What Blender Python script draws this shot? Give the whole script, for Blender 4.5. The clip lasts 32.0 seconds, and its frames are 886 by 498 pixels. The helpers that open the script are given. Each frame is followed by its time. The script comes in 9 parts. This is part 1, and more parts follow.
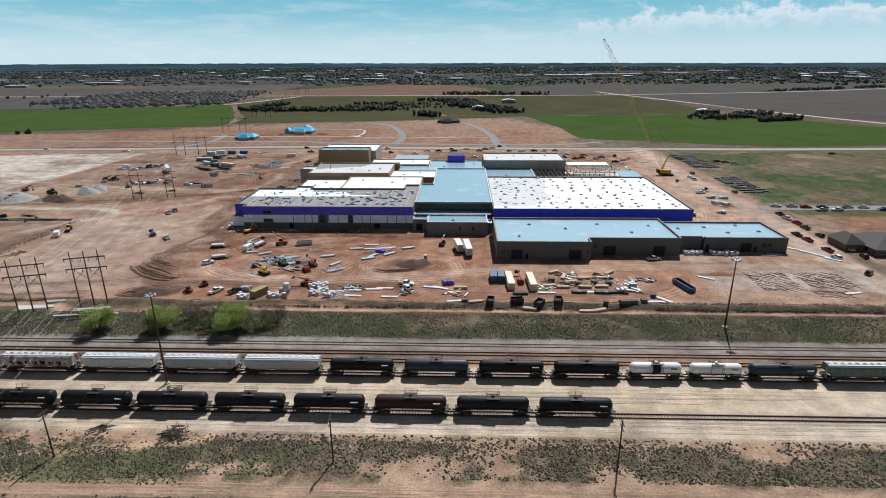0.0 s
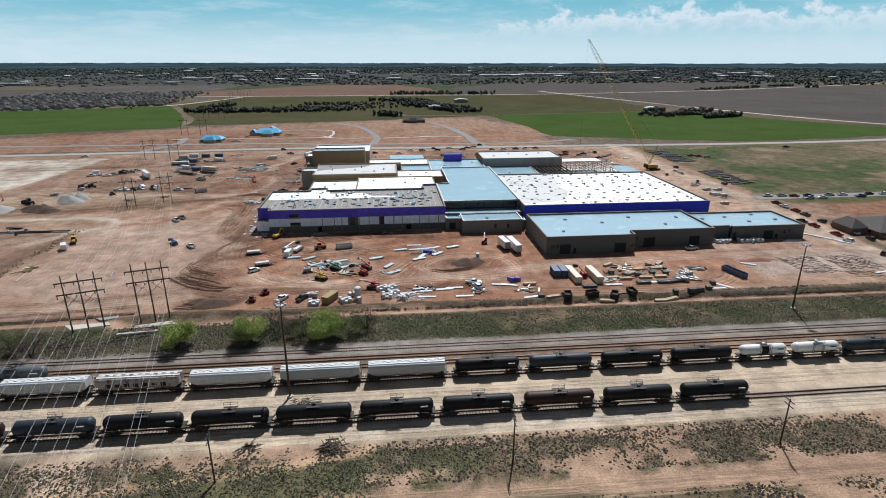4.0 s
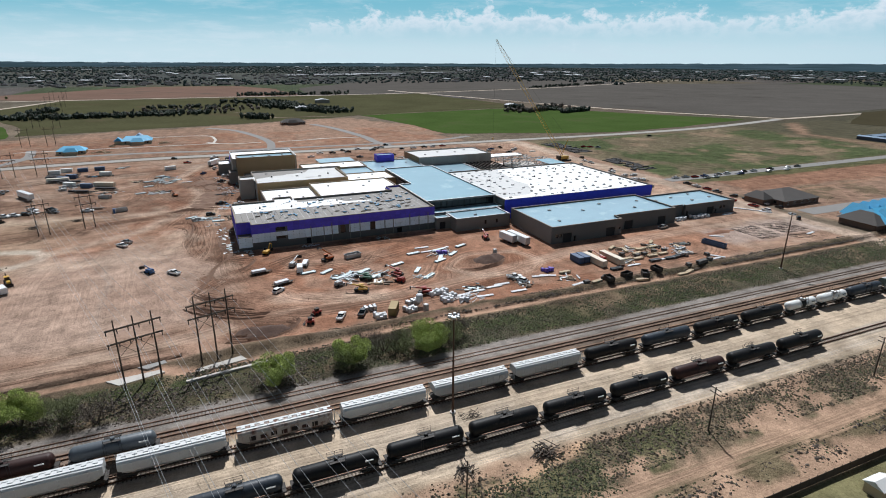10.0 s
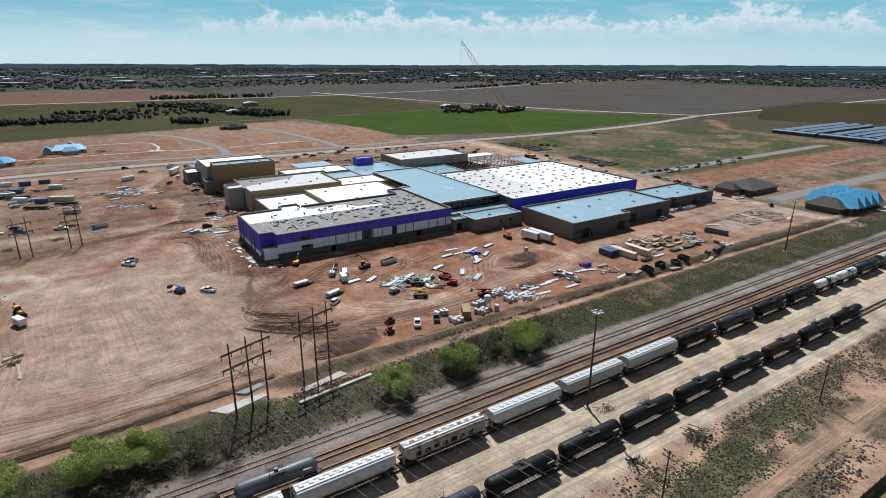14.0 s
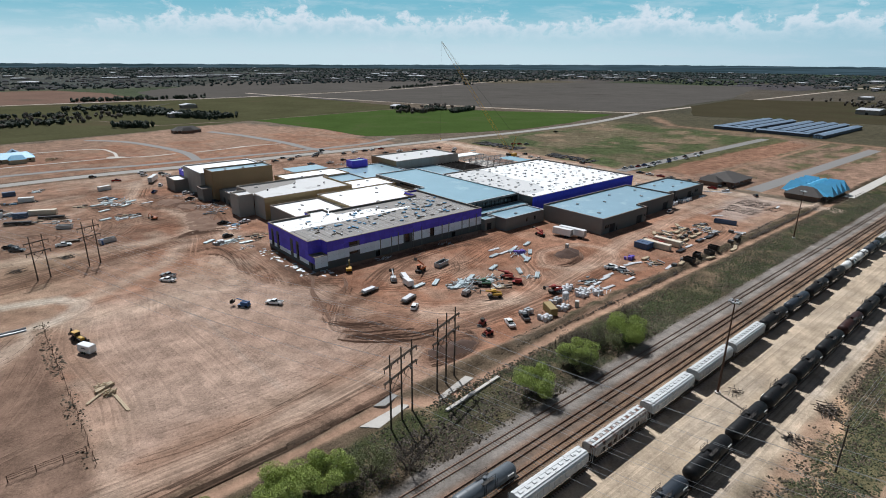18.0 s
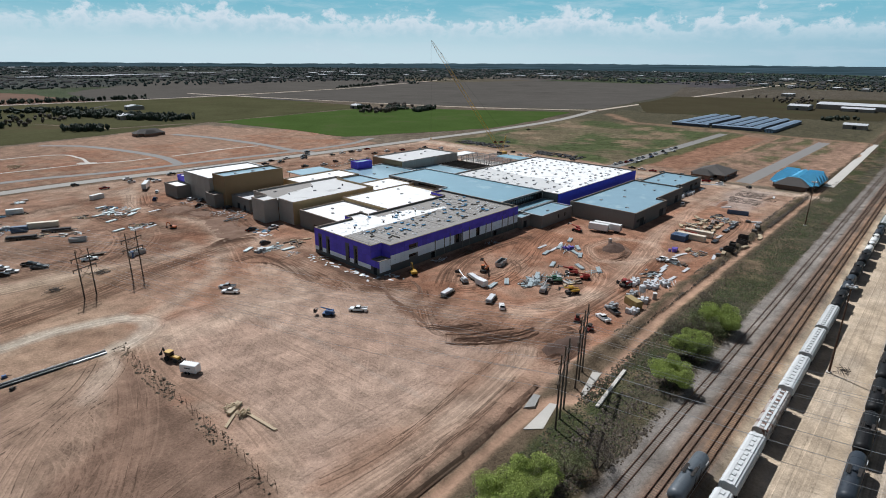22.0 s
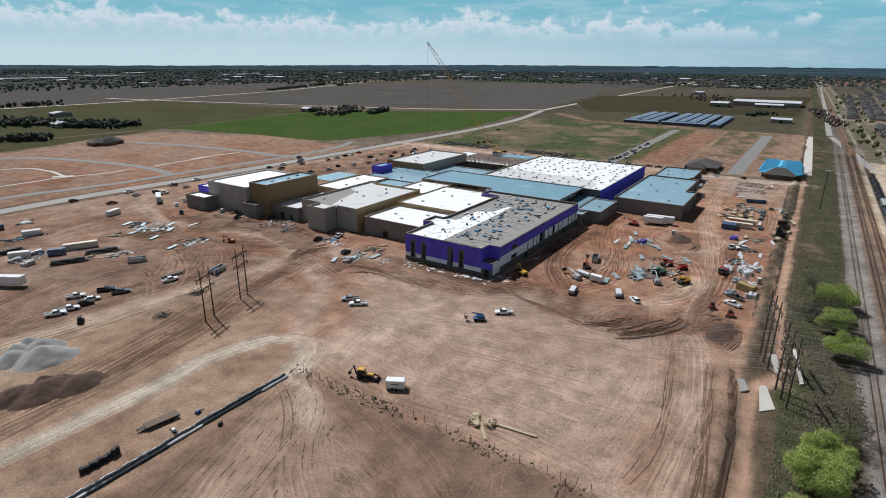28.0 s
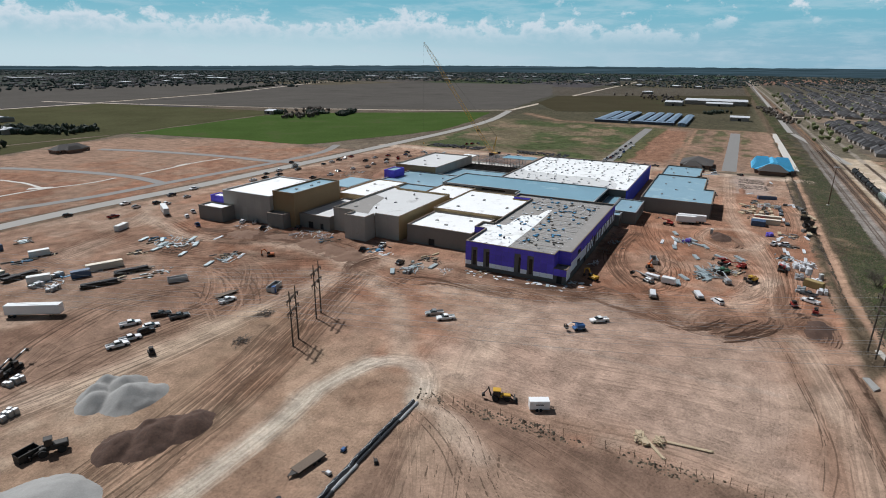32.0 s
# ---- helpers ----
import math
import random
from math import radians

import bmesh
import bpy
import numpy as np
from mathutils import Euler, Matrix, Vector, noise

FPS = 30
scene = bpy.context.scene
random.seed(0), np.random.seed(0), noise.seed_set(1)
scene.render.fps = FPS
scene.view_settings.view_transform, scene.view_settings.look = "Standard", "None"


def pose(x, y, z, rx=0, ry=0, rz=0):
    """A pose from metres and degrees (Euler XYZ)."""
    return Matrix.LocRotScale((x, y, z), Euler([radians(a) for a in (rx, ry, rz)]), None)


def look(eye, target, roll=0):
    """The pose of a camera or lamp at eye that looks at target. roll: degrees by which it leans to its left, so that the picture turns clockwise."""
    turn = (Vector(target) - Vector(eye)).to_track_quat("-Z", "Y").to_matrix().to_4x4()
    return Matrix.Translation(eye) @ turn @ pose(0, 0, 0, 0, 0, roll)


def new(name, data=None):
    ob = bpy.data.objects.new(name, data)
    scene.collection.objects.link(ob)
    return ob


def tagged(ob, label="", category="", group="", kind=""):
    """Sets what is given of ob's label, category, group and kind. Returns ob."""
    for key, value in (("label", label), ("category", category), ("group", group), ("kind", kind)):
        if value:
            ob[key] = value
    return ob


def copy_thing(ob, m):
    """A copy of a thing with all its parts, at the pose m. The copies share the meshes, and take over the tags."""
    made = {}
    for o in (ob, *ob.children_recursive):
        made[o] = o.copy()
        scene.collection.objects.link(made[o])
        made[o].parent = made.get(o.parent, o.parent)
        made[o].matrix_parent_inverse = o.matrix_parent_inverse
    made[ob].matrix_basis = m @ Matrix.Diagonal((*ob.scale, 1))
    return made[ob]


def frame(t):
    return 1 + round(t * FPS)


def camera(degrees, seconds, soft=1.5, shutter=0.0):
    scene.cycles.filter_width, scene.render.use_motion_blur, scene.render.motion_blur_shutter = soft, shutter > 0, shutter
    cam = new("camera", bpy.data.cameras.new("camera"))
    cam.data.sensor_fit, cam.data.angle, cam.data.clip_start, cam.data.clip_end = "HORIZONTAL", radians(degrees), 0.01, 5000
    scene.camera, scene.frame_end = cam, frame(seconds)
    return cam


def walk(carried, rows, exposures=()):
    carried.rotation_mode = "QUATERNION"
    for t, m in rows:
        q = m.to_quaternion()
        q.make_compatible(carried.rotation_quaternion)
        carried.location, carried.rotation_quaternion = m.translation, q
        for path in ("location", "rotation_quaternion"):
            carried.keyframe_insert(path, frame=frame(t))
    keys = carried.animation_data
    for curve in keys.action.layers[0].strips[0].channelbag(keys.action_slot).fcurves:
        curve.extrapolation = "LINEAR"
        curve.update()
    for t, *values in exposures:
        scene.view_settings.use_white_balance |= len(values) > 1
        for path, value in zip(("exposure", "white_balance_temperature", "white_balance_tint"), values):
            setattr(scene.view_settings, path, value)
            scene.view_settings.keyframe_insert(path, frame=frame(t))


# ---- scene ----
cam = camera(76.9, 32.0, soft=1.0)
METRES, EYE, TILT, LEAN, TURN = 387.8, 78.0, 0.0, 0.0, 2.0
ROWS = [
    (0.0, 0.0, 0.0, 0.0, -0.1, -19.08, 0.28),
    (0.5, -0.0158, 0.0005, -0.0001, -0.81, -19.07, 0.27),
    (1.0, -0.0317, 0.0009, -0.0002, -1.53, -19.06, 0.21),
    (1.5, -0.0474, 0.0018, -0.0002, -2.28, -19.06, 0.17),
    (2.0, -0.0631, 0.0028, -0.0004, -3.06, -19.06, 0.15),
    (2.5, -0.0787, 0.0039, -0.0007, -3.86, -19.05, 0.1),
    (3.0, -0.0944, 0.0053, -0.0009, -4.7, -19.06, 0.09),
    (3.5, -0.1099, 0.0068, -0.0012, -5.86, -19.08, 0.08),
    (5.5, -0.1718, 0.0203, -0.0021, -13.08, -19.12, -0.01),
    (6.0, -0.1872, 0.0241, -0.002, -14.06, -19.12, -0.02),
    (6.5, -0.2023, 0.0282, -0.0024, -15.07, -19.1, -0.06),
    (7.0, -0.2173, 0.0325, -0.0025, -16.49, -19.11, -0.1),
    (7.5, -0.2323, 0.0374, -0.0025, -17.99, -19.12, -0.14),
    (8.0, -0.247, 0.0427, -0.0028, -19.48, -19.12, -0.17),
    (8.5, -0.2619, 0.0484, -0.0031, -20.96, -19.11, -0.21),
    (9.0, -0.2765, 0.0544, -0.0031, -22.42, -19.11, -0.21),
    (9.5, -0.2908, 0.0608, -0.0033, -23.86, -19.1, -0.23),
    (10.0, -0.3054, 0.0674, -0.0035, -25.31, -19.07, -0.29),
    (10.5, -0.3194, 0.0746, -0.0037, -26.77, -19.06, -0.29),
    (11.0, -0.3332, 0.082, -0.0038, -28.22, -19.05, -0.3),
    (11.5, -0.3469, 0.0897, -0.0041, -29.61, -19.02, -0.31),
    (12.0, -0.3606, 0.0976, -0.004, -30.75, -19.0, -0.32),
    (12.5, -0.3743, 0.1058, -0.0042, -31.73, -18.93, -0.37),
    (13.0, -0.3876, 0.1143, -0.0043, -32.71, -18.93, -0.38),
    (13.5, -0.4009, 0.123, -0.0043, -33.7, -18.9, -0.39),
    (14.0, -0.414, 0.1319, -0.0043, -34.69, -18.89, -0.38),
    (14.5, -0.4271, 0.1411, -0.0041, -35.7, -18.89, -0.34),
    (16.5, -0.478, 0.1806, -0.0036, -39.77, -18.87, -0.48),
    (17.0, -0.4901, 0.1909, -0.0038, -40.76, -18.87, -0.49),
    (17.5, -0.5022, 0.2013, -0.0037, -41.78, -18.88, -0.49),
    (18.0, -0.514, 0.2121, -0.0036, -42.77, -18.87, -0.51),
    (18.5, -0.5255, 0.223, -0.0037, -43.76, -18.89, -0.52),
    (19.0, -0.5359, 0.2333, -0.0037, -44.67, -18.9, -0.54),
    (19.5, -0.5468, 0.2446, -0.0038, -45.62, -18.91, -0.57),
    (20.0, -0.5572, 0.256, -0.0037, -46.42, -18.93, -0.59),
    (20.5, -0.5678, 0.2674, -0.0039, -47.23, -18.94, -0.63),
    (21.0, -0.5782, 0.2792, -0.004, -48.06, -18.93, -0.66),
    (21.5, -0.5886, 0.291, -0.004, -48.86, -18.92, -0.63),
    (22.0, -0.5984, 0.3031, -0.0041, -49.68, -18.92, -0.6),
    (22.5, -0.6085, 0.3151, -0.0043, -50.47, -18.91, -0.62),
    (23.0, -0.6179, 0.3275, -0.0044, -51.28, -18.9, -0.63),
    (23.5, -0.6274, 0.3396, -0.0044, -52.07, -18.89, -0.61),
    (24.0, -0.637, 0.3518, -0.0048, -52.86, -18.84, -0.65),
    (24.5, -0.6462, 0.3643, -0.0049, -53.65, -18.82, -0.65),
    (25.0, -0.6553, 0.3768, -0.0051, -54.43, -18.8, -0.66),
    (25.5, -0.6643, 0.3896, -0.0052, -55.19, -18.78, -0.65),
    (27.5, -0.6982, 0.4409, -0.0055, -58.19, -18.69, -0.53),
    (28.0, -0.7061, 0.4541, -0.0055, -58.96, -18.7, -0.52),
    (28.5, -0.7133, 0.4676, -0.0055, -59.73, -18.72, -0.51),
    (29.0, -0.7191, 0.4817, -0.0055, -60.54, -18.72, -0.46),
    (29.5, -0.723, 0.4961, -0.0055, -61.31, -18.73, -0.43),
    (30.0, -0.7259, 0.5107, -0.0055, -62.06, -18.73, -0.45),
    (30.5, -0.7292, 0.5251, -0.0056, -62.8, -18.69, -0.52),
    (31.0, -0.7329, 0.5394, -0.0058, -63.52, -18.64, -0.52),
    (31.5, -0.7371, 0.5538, -0.006, -64.25, -18.6, -0.53),
    (32.0, -0.7416, 0.5682, -0.0063, -65.0, -18.6, -0.55),
]
walk(cam, [(t, pose(0, 0, EYE, TILT, LEAN, TURN) @ pose(METRES * x, METRES * y, METRES * z, 90 + pitch, roll, yaw)) for t, x, y, z, yaw, pitch, roll in ROWS], [(0.0, 0.04, 6100, 10), (12.0, 0.01, 6100, 10), (32.0, -0.13, 6150, 10)])

# ---- light ----
SUN = Vector((2.7, 8.2, 11.2)).normalized()
sun = new("sun", bpy.data.lights.new("sun", "SUN"))
sun.data.energy, sun.data.angle, sun.data.color = 5.0, radians(0.53), (1.0, 0.985, 0.955)
sun.matrix_world = look(SUN * 300, (0, 0, 0))
scene.view_settings.exposure = -0.14

world = bpy.data.worlds.new("sky")
scene.world = world
world.use_nodes = True
wt = world.node_tree
wn, wl = wt.nodes, wt.links
wn.clear()


def wnode(kind, **values):
    n = wn.new(kind)
    for k, v in values.items():
        n.inputs[k].default_value = v
    return n


def wmath(op, a, b=0.0, c=0.0):
    n = wn.new("ShaderNodeMath")
    n.operation = op
    for i, q in enumerate((a, b, c)):
        if isinstance(q, (int, float)):
            n.inputs[i].default_value = q
        else:
            wl.new(q, n.inputs[i])
    return n.outputs[0]


sky = wn.new("ShaderNodeTexSky")
sky.sky_type, sky.sun_disc = "NISHITA", False
sky.sun_elevation, sky.sun_rotation = math.asin(SUN.z), math.atan2(SUN.x, SUN.y)
sky.altitude, sky.air_density, sky.dust_density, sky.ozone_density = 300, 1.0, 1.2, 1.6
wtc = wn.new("ShaderNodeTexCoord")
wsep = wn.new("ShaderNodeSeparateXYZ")
wl.new(wtc.outputs["Generated"], wsep.inputs[0])
up = wmath("MAXIMUM", wsep.outputs[2], 0.0)
# the deep blue of the upper sky reaches low on so clear a day
wdeep = wn.new("ShaderNodeCombineXYZ")
wl.new(wsep.outputs[0], wdeep.inputs[0])
wl.new(wsep.outputs[1], wdeep.inputs[1])
wl.new(wmath("MULTIPLY_ADD", wsep.outputs[2], 3.0, 0.16), wdeep.inputs[2])
wnorm = wn.new("ShaderNodeVectorMath")
wnorm.operation = "NORMALIZE"
wl.new(wdeep.outputs[0], wnorm.inputs[0])
wl.new(wnorm.outputs[0], sky.inputs[0])


def wstep(v, a, b, lo=0.0, hi=1.0):
    n = wn.new("ShaderNodeMapRange")
    n.interpolation_type = "SMOOTHSTEP"
    for i, q in ((1, a), (2, b), (3, lo), (4, hi)):
        n.inputs[i].default_value = q
    wl.new(v, n.inputs[0])
    return n.outputs[0]


# cumulus seen edge-on: bumpy tops over a base lost in haze, from north to east; loose puffs in the south-east
flat_dir = wn.new("ShaderNodeCombineXYZ")
wl.new(wsep.outputs[0], flat_dir.inputs[0])
wl.new(wsep.outputs[1], flat_dir.inputs[1])
wl.new(wmath("MULTIPLY", wsep.outputs[2], 1.5), flat_dir.inputs[2])
puff = wnode("ShaderNodeTexNoise", Scale=34.0, Detail=10.0, Roughness=0.62, Distortion=0.25)
wl.new(flat_dir.outputs[0], puff.inputs["Vector"])
col_dir = wn.new("ShaderNodeCombineXYZ")
wl.new(wsep.outputs[0], col_dir.inputs[0])
wl.new(wsep.outputs[1], col_dir.inputs[1])
large = wnode("ShaderNodeTexNoise", Scale=11.0, Detail=4.0, Roughness=0.6)
wl.new(col_dir.outputs[0], large.inputs["Vector"])
bank = wmath("MULTIPLY", wstep(wsep.outputs[0], -0.05, 0.34), wstep(wsep.outputs[1], -0.1, 0.25))
top = wmath("ADD", wmath("MULTIPLY_ADD", bank, 0.050, 0.014), wmath("ADD", wmath("MULTIPLY_ADD", large.outputs["Fac"], 0.085, -0.0425), wmath("MULTIPLY_ADD", puff.outputs["Fac"], 0.105, -0.0525)))
under = wmath("SUBTRACT", top, up)
heap = wmath("MULTIPLY", wmath("MULTIPLY", wstep(under, -0.006, 0.014), wstep(under, 0.055, 0.012, 0.35, 1.0)), wstep(up, 0.018, 0.062))
loose = wnode("ShaderNodeTexNoise", Scale=19.0, Detail=9.0, Roughness=0.6)
wl.new(flat_dir.outputs[0], loose.inputs["Vector"])
scatter = wmath("MULTIPLY", wmath("MULTIPLY", wstep(loose.outputs["Fac"], 0.54, 0.66), wstep(up, 0.040, 0.075)), wmath("MULTIPLY", wstep(wsep.outputs[1], 0.55, 0.15), wstep(up, 0.5, 0.3)))
wisp = wnode("ShaderNodeTexNoise", Scale=9.0, Detail=8.0, Roughness=0.65)
wisp_dir = wn.new("ShaderNodeCombineXYZ")
wl.new(wsep.outputs[0], wisp_dir.inputs[0])
wl.new(wsep.outputs[1], wisp_dir.inputs[1])
wl.new(wmath("MULTIPLY", wsep.outputs[2], 6.0), wisp_dir.inputs[2])
wl.new(wisp_dir.outputs[0], wisp.inputs["Vector"])
thin = wmath("MULTIPLY", wstep(wisp.outputs["Fac"], 0.44, 0.68), 0.32)
cover = wmath("MULTIPLY", wmath("MAXIMUM", wmath("MAXIMUM", heap, scatter), thin), 0.84)
haze = wn.new("ShaderNodeMapRange")
haze.interpolation_type = "SMOOTHSTEP"
for i, v in ((1, 0.0), (2, 0.085), (3, 0.9), (4, 0.0)):
    haze.inputs[i].default_value = v
wl.new(up, haze.inputs[0])


def wmix(fac, a, b):
    n = wn.new("ShaderNodeMix")
    n.data_type = "RGBA"
    wl.new(fac, n.inputs["Factor"])
    for q, s in ((a, "A"), (b, "B")):
        if isinstance(q, tuple):
            n.inputs[6 if s == "A" else 7].default_value = q
        else:
            wl.new(q, n.inputs[6 if s == "A" else 7])
    return n.outputs[2]


blue = wn.new("ShaderNodeMapRange")
blue.interpolation_type = "SMOOTHSTEP"
for i, v in ((1, 0.08), (2, 0.22), (3, 0.0), (4, 1.0)):
    blue.inputs[i].default_value = v
wl.new(up, blue.inputs[0])
high = wn.new("ShaderNodeVectorMath")
high.operation = "SCALE"
high.inputs["Scale"].default_value = 0.4
wl.new(sky.outputs[0], high.inputs[0])
low_sky = wmix(blue.outputs[0], (3.7, 8.7, 10.4, 1), high.outputs[0])
# the sky is palest round the sun's quarter, well up from the horizon
sun_side = wmath("ADD", wmath("MULTIPLY", wsep.outputs[0], SUN.x / math.hypot(SUN.x, SUN.y)), wmath("MULTIPLY", wsep.outputs[1], SUN.y / math.hypot(SUN.x, SUN.y)))
glare = wmath("MULTIPLY", wmath("MULTIPLY", wstep(sun_side, 0.62, 0.97), wstep(up, 0.75, 0.35)), wstep(up, 0.085, 0.17))
low_sky = wmix(glare, low_sky, (10.5, 12.6, 13.4, 1))
# the haze is palest below the sun and the cloud bank, bluer away from it
pale_side = wstep(wsep.outputs[1], -0.35, 0.75)
horizon_tone = wmix(pale_side, (4.6, 8.0, 9.9, 1), (10.9, 13.1, 13.6, 1))
veil = wmix(haze.outputs[0], low_sky, horizon_tone)
cloud_tone = wmix(wstep(under, 0.0, 0.05), (13.6, 14.2, 14.7, 1), (10.2, 11.8, 12.9, 1))
full = wmix(cover, veil, cloud_tone)
wbg = wnode("ShaderNodeBackground", Strength=0.058)
wl.new(full, wbg.inputs["Color"])
wout = wn.new("ShaderNodeOutputWorld")
wl.new(wbg.outputs[0], wout.inputs[0])

# ---- materials ----


def surface(name, col, rough=0.8, metal=0.0, amp=0.14, big=0.15, small=2.5, bump=0.15, rnd=0.0, isl=0.0, attr=None, stain=None, stain_at=0.62, stain_scale=0.4, spec=0.5):
    """A painted, earthen or metal surface: tone varied at two scales, fine relief, wear stains."""
    m = bpy.data.materials.new(name)
    m.use_nodes = True
    t = m.node_tree
    n, l = t.nodes, t.links
    b = n["Principled BSDF"]
    b.inputs["Roughness"].default_value, b.inputs["Metallic"].default_value = rough, metal
    b.inputs["Specular IOR Level"].default_value = spec
    g = n.new("ShaderNodeNewGeometry")

    def noise_of(scale, detail):
        q = n.new("ShaderNodeTexNoise")
        q.inputs["Scale"].default_value, q.inputs["Detail"].default_value = scale, detail
        q.inputs["Roughness"].default_value = 0.65
        l.new(g.outputs["Position"], q.inputs["Vector"])
        return q.outputs["Fac"]

    def calc(op, a, c):
        q = n.new("ShaderNodeMath")
        q.operation = op
        for i, s in enumerate((a, c)):
            if isinstance(s, (int, float)):
                q.inputs[i].default_value = s
            else:
                l.new(s, q.inputs[i])
        return q.outputs[0]

    n1, n2 = noise_of(big, 4), noise_of(small, 5)
    tone = calc("ADD", calc("MULTIPLY", calc("ADD", n1, n2), 2 * amp), 1 - 2 * amp)
    if rnd:
        oi = n.new("ShaderNodeObjectInfo")
        tone = calc("ADD", tone, calc("MULTIPLY", calc("SUBTRACT", oi.outputs["Random"], 0.5), 2 * rnd))
    if isl:
        tone = calc("ADD", tone, calc("MULTIPLY", calc("SUBTRACT", g.outputs["Random Per Island"], 0.5), 2 * isl))
    hs = n.new("ShaderNodeHueSaturation")
    l.new(tone, hs.inputs["Value"])
    if attr:
        at = n.new("ShaderNodeAttribute")
        at.attribute_name = attr
        l.new(at.outputs["Color"], hs.inputs["Color"])
    else:
        hs.inputs["Color"].default_value = (*col, 1)
    out = hs.outputs[0]
    if stain:
        mr = n.new("ShaderNodeMapRange")
        mr.inputs[1].default_value, mr.inputs[2].default_value = stain_at, stain_at + 0.12
        l.new(noise_of(stain_scale, 6), mr.inputs[0])
        mx = n.new("ShaderNodeMix")
        mx.data_type = "RGBA"
        l.new(mr.outputs[0], mx.inputs["Factor"])
        l.new(out, mx.inputs[6])
        mx.inputs[7].default_value = (*stain, 1)
        out = mx.outputs[2]
    l.new(out, b.inputs["Base Color"])
    if bump:
        bp = n.new("ShaderNodeBump")
        bp.inputs["Strength"].default_value, bp.inputs["Distance"].default_value = bump, 0.08
        l.new(n2, bp.inputs["Height"])
        l.new(bp.outputs[0], b.inputs["Normal"])
    return m


def earth(name):
    """Bare ground: the soil's own colour, broken up by grit, clods and damp patches; the attribute's alpha says how rough it is."""
    m = bpy.data.materials.new(name)
    m.use_nodes = True
    n, l = m.node_tree.nodes, m.node_tree.links
    b = n["Principled BSDF"]
    b.inputs["Roughness"].default_value, b.inputs["Specular IOR Level"].default_value = 0.95, 0.03
    g = n.new("ShaderNodeNewGeometry")
    at = n.new("ShaderNodeAttribute")
    at.attribute_name = "soil"

    def noise_of(scale, detail, rough=0.65, stretch=None):
        q = n.new("ShaderNodeTexNoise")
        q.inputs["Scale"].default_value, q.inputs["Detail"].default_value, q.inputs["Roughness"].default_value = scale, detail, rough
        src = g.outputs["Position"]
        if stretch:
            mp = n.new("ShaderNodeMapping")
            mp.inputs["Rotation"].default_value = (0, 0, radians(stretch[0]))
            mp.inputs["Scale"].default_value = (1, stretch[1], 1)
            l.new(src, mp.inputs["Vector"])
            src = mp.outputs[0]
        l.new(src, q.inputs["Vector"])
        return q.outputs["Fac"]

    def span(v, a, c, lo, hi):
        q = n.new("ShaderNodeMapRange")
        for i, k in ((1, a), (2, c), (3, lo), (4, hi)):
            q.inputs[i].default_value = k
        l.new(v, q.inputs[0])
        return q.outputs[0]

    def calc(op, a, c):
        q = n.new("ShaderNodeMath")
        q.operation = op
        for i, k in enumerate((a, c)):
            if isinstance(k, (int, float)):
                q.inputs[i].default_value = k
            else:
                l.new(k, q.inputs[i])
        return q.outputs[0]

    grit = noise_of(1.5, 7, 0.78)
    patch = noise_of(0.16, 5, 0.62)
    streak = noise_of(0.5, 5, 0.7, (24, 0.16))
    lump = noise_of(0.75, 4, 0.7)
    rough = span(at.outputs["Alpha"], 0.0, 1.0, 0.2, 1.0)
    fine = calc("MULTIPLY", calc("SUBTRACT", span(grit, 0.30, 0.70, -1.0, 1.0), calc("MULTIPLY", span(lump, 0.56, 0.70, 0.0, 0.9), rough)), calc("MULTIPLY", rough, 0.62))
    broad = calc("ADD", calc("MULTIPLY", span(patch, 0.34, 0.66, -0.36, 0.36), calc("ADD", calc("MULTIPLY", rough, 0.7), 0.22)), span(streak, 0.34, 0.66, -0.05, 0.05))
    tone = calc("MAXIMUM", calc("ADD", calc("ADD", fine, broad), 1.02), 0.22)
    hs = n.new("ShaderNodeHueSaturation")
    l.new(tone, hs.inputs["Value"])
    l.new(at.outputs["Color"], hs.inputs["Color"])
    l.new(hs.outputs[0], b.inputs["Base Color"])
    bp = n.new("ShaderNodeBump")
    bp.inputs["Distance"].default_value = 0.35
    l.new(span(at.outputs["Alpha"], 0.0, 1.0, 0.12, 0.9), bp.inputs["Strength"])
    l.new(calc("ADD", grit, lump), bp.inputs["Height"])
    l.new(bp.outputs[0], b.inputs["Normal"])
    return m


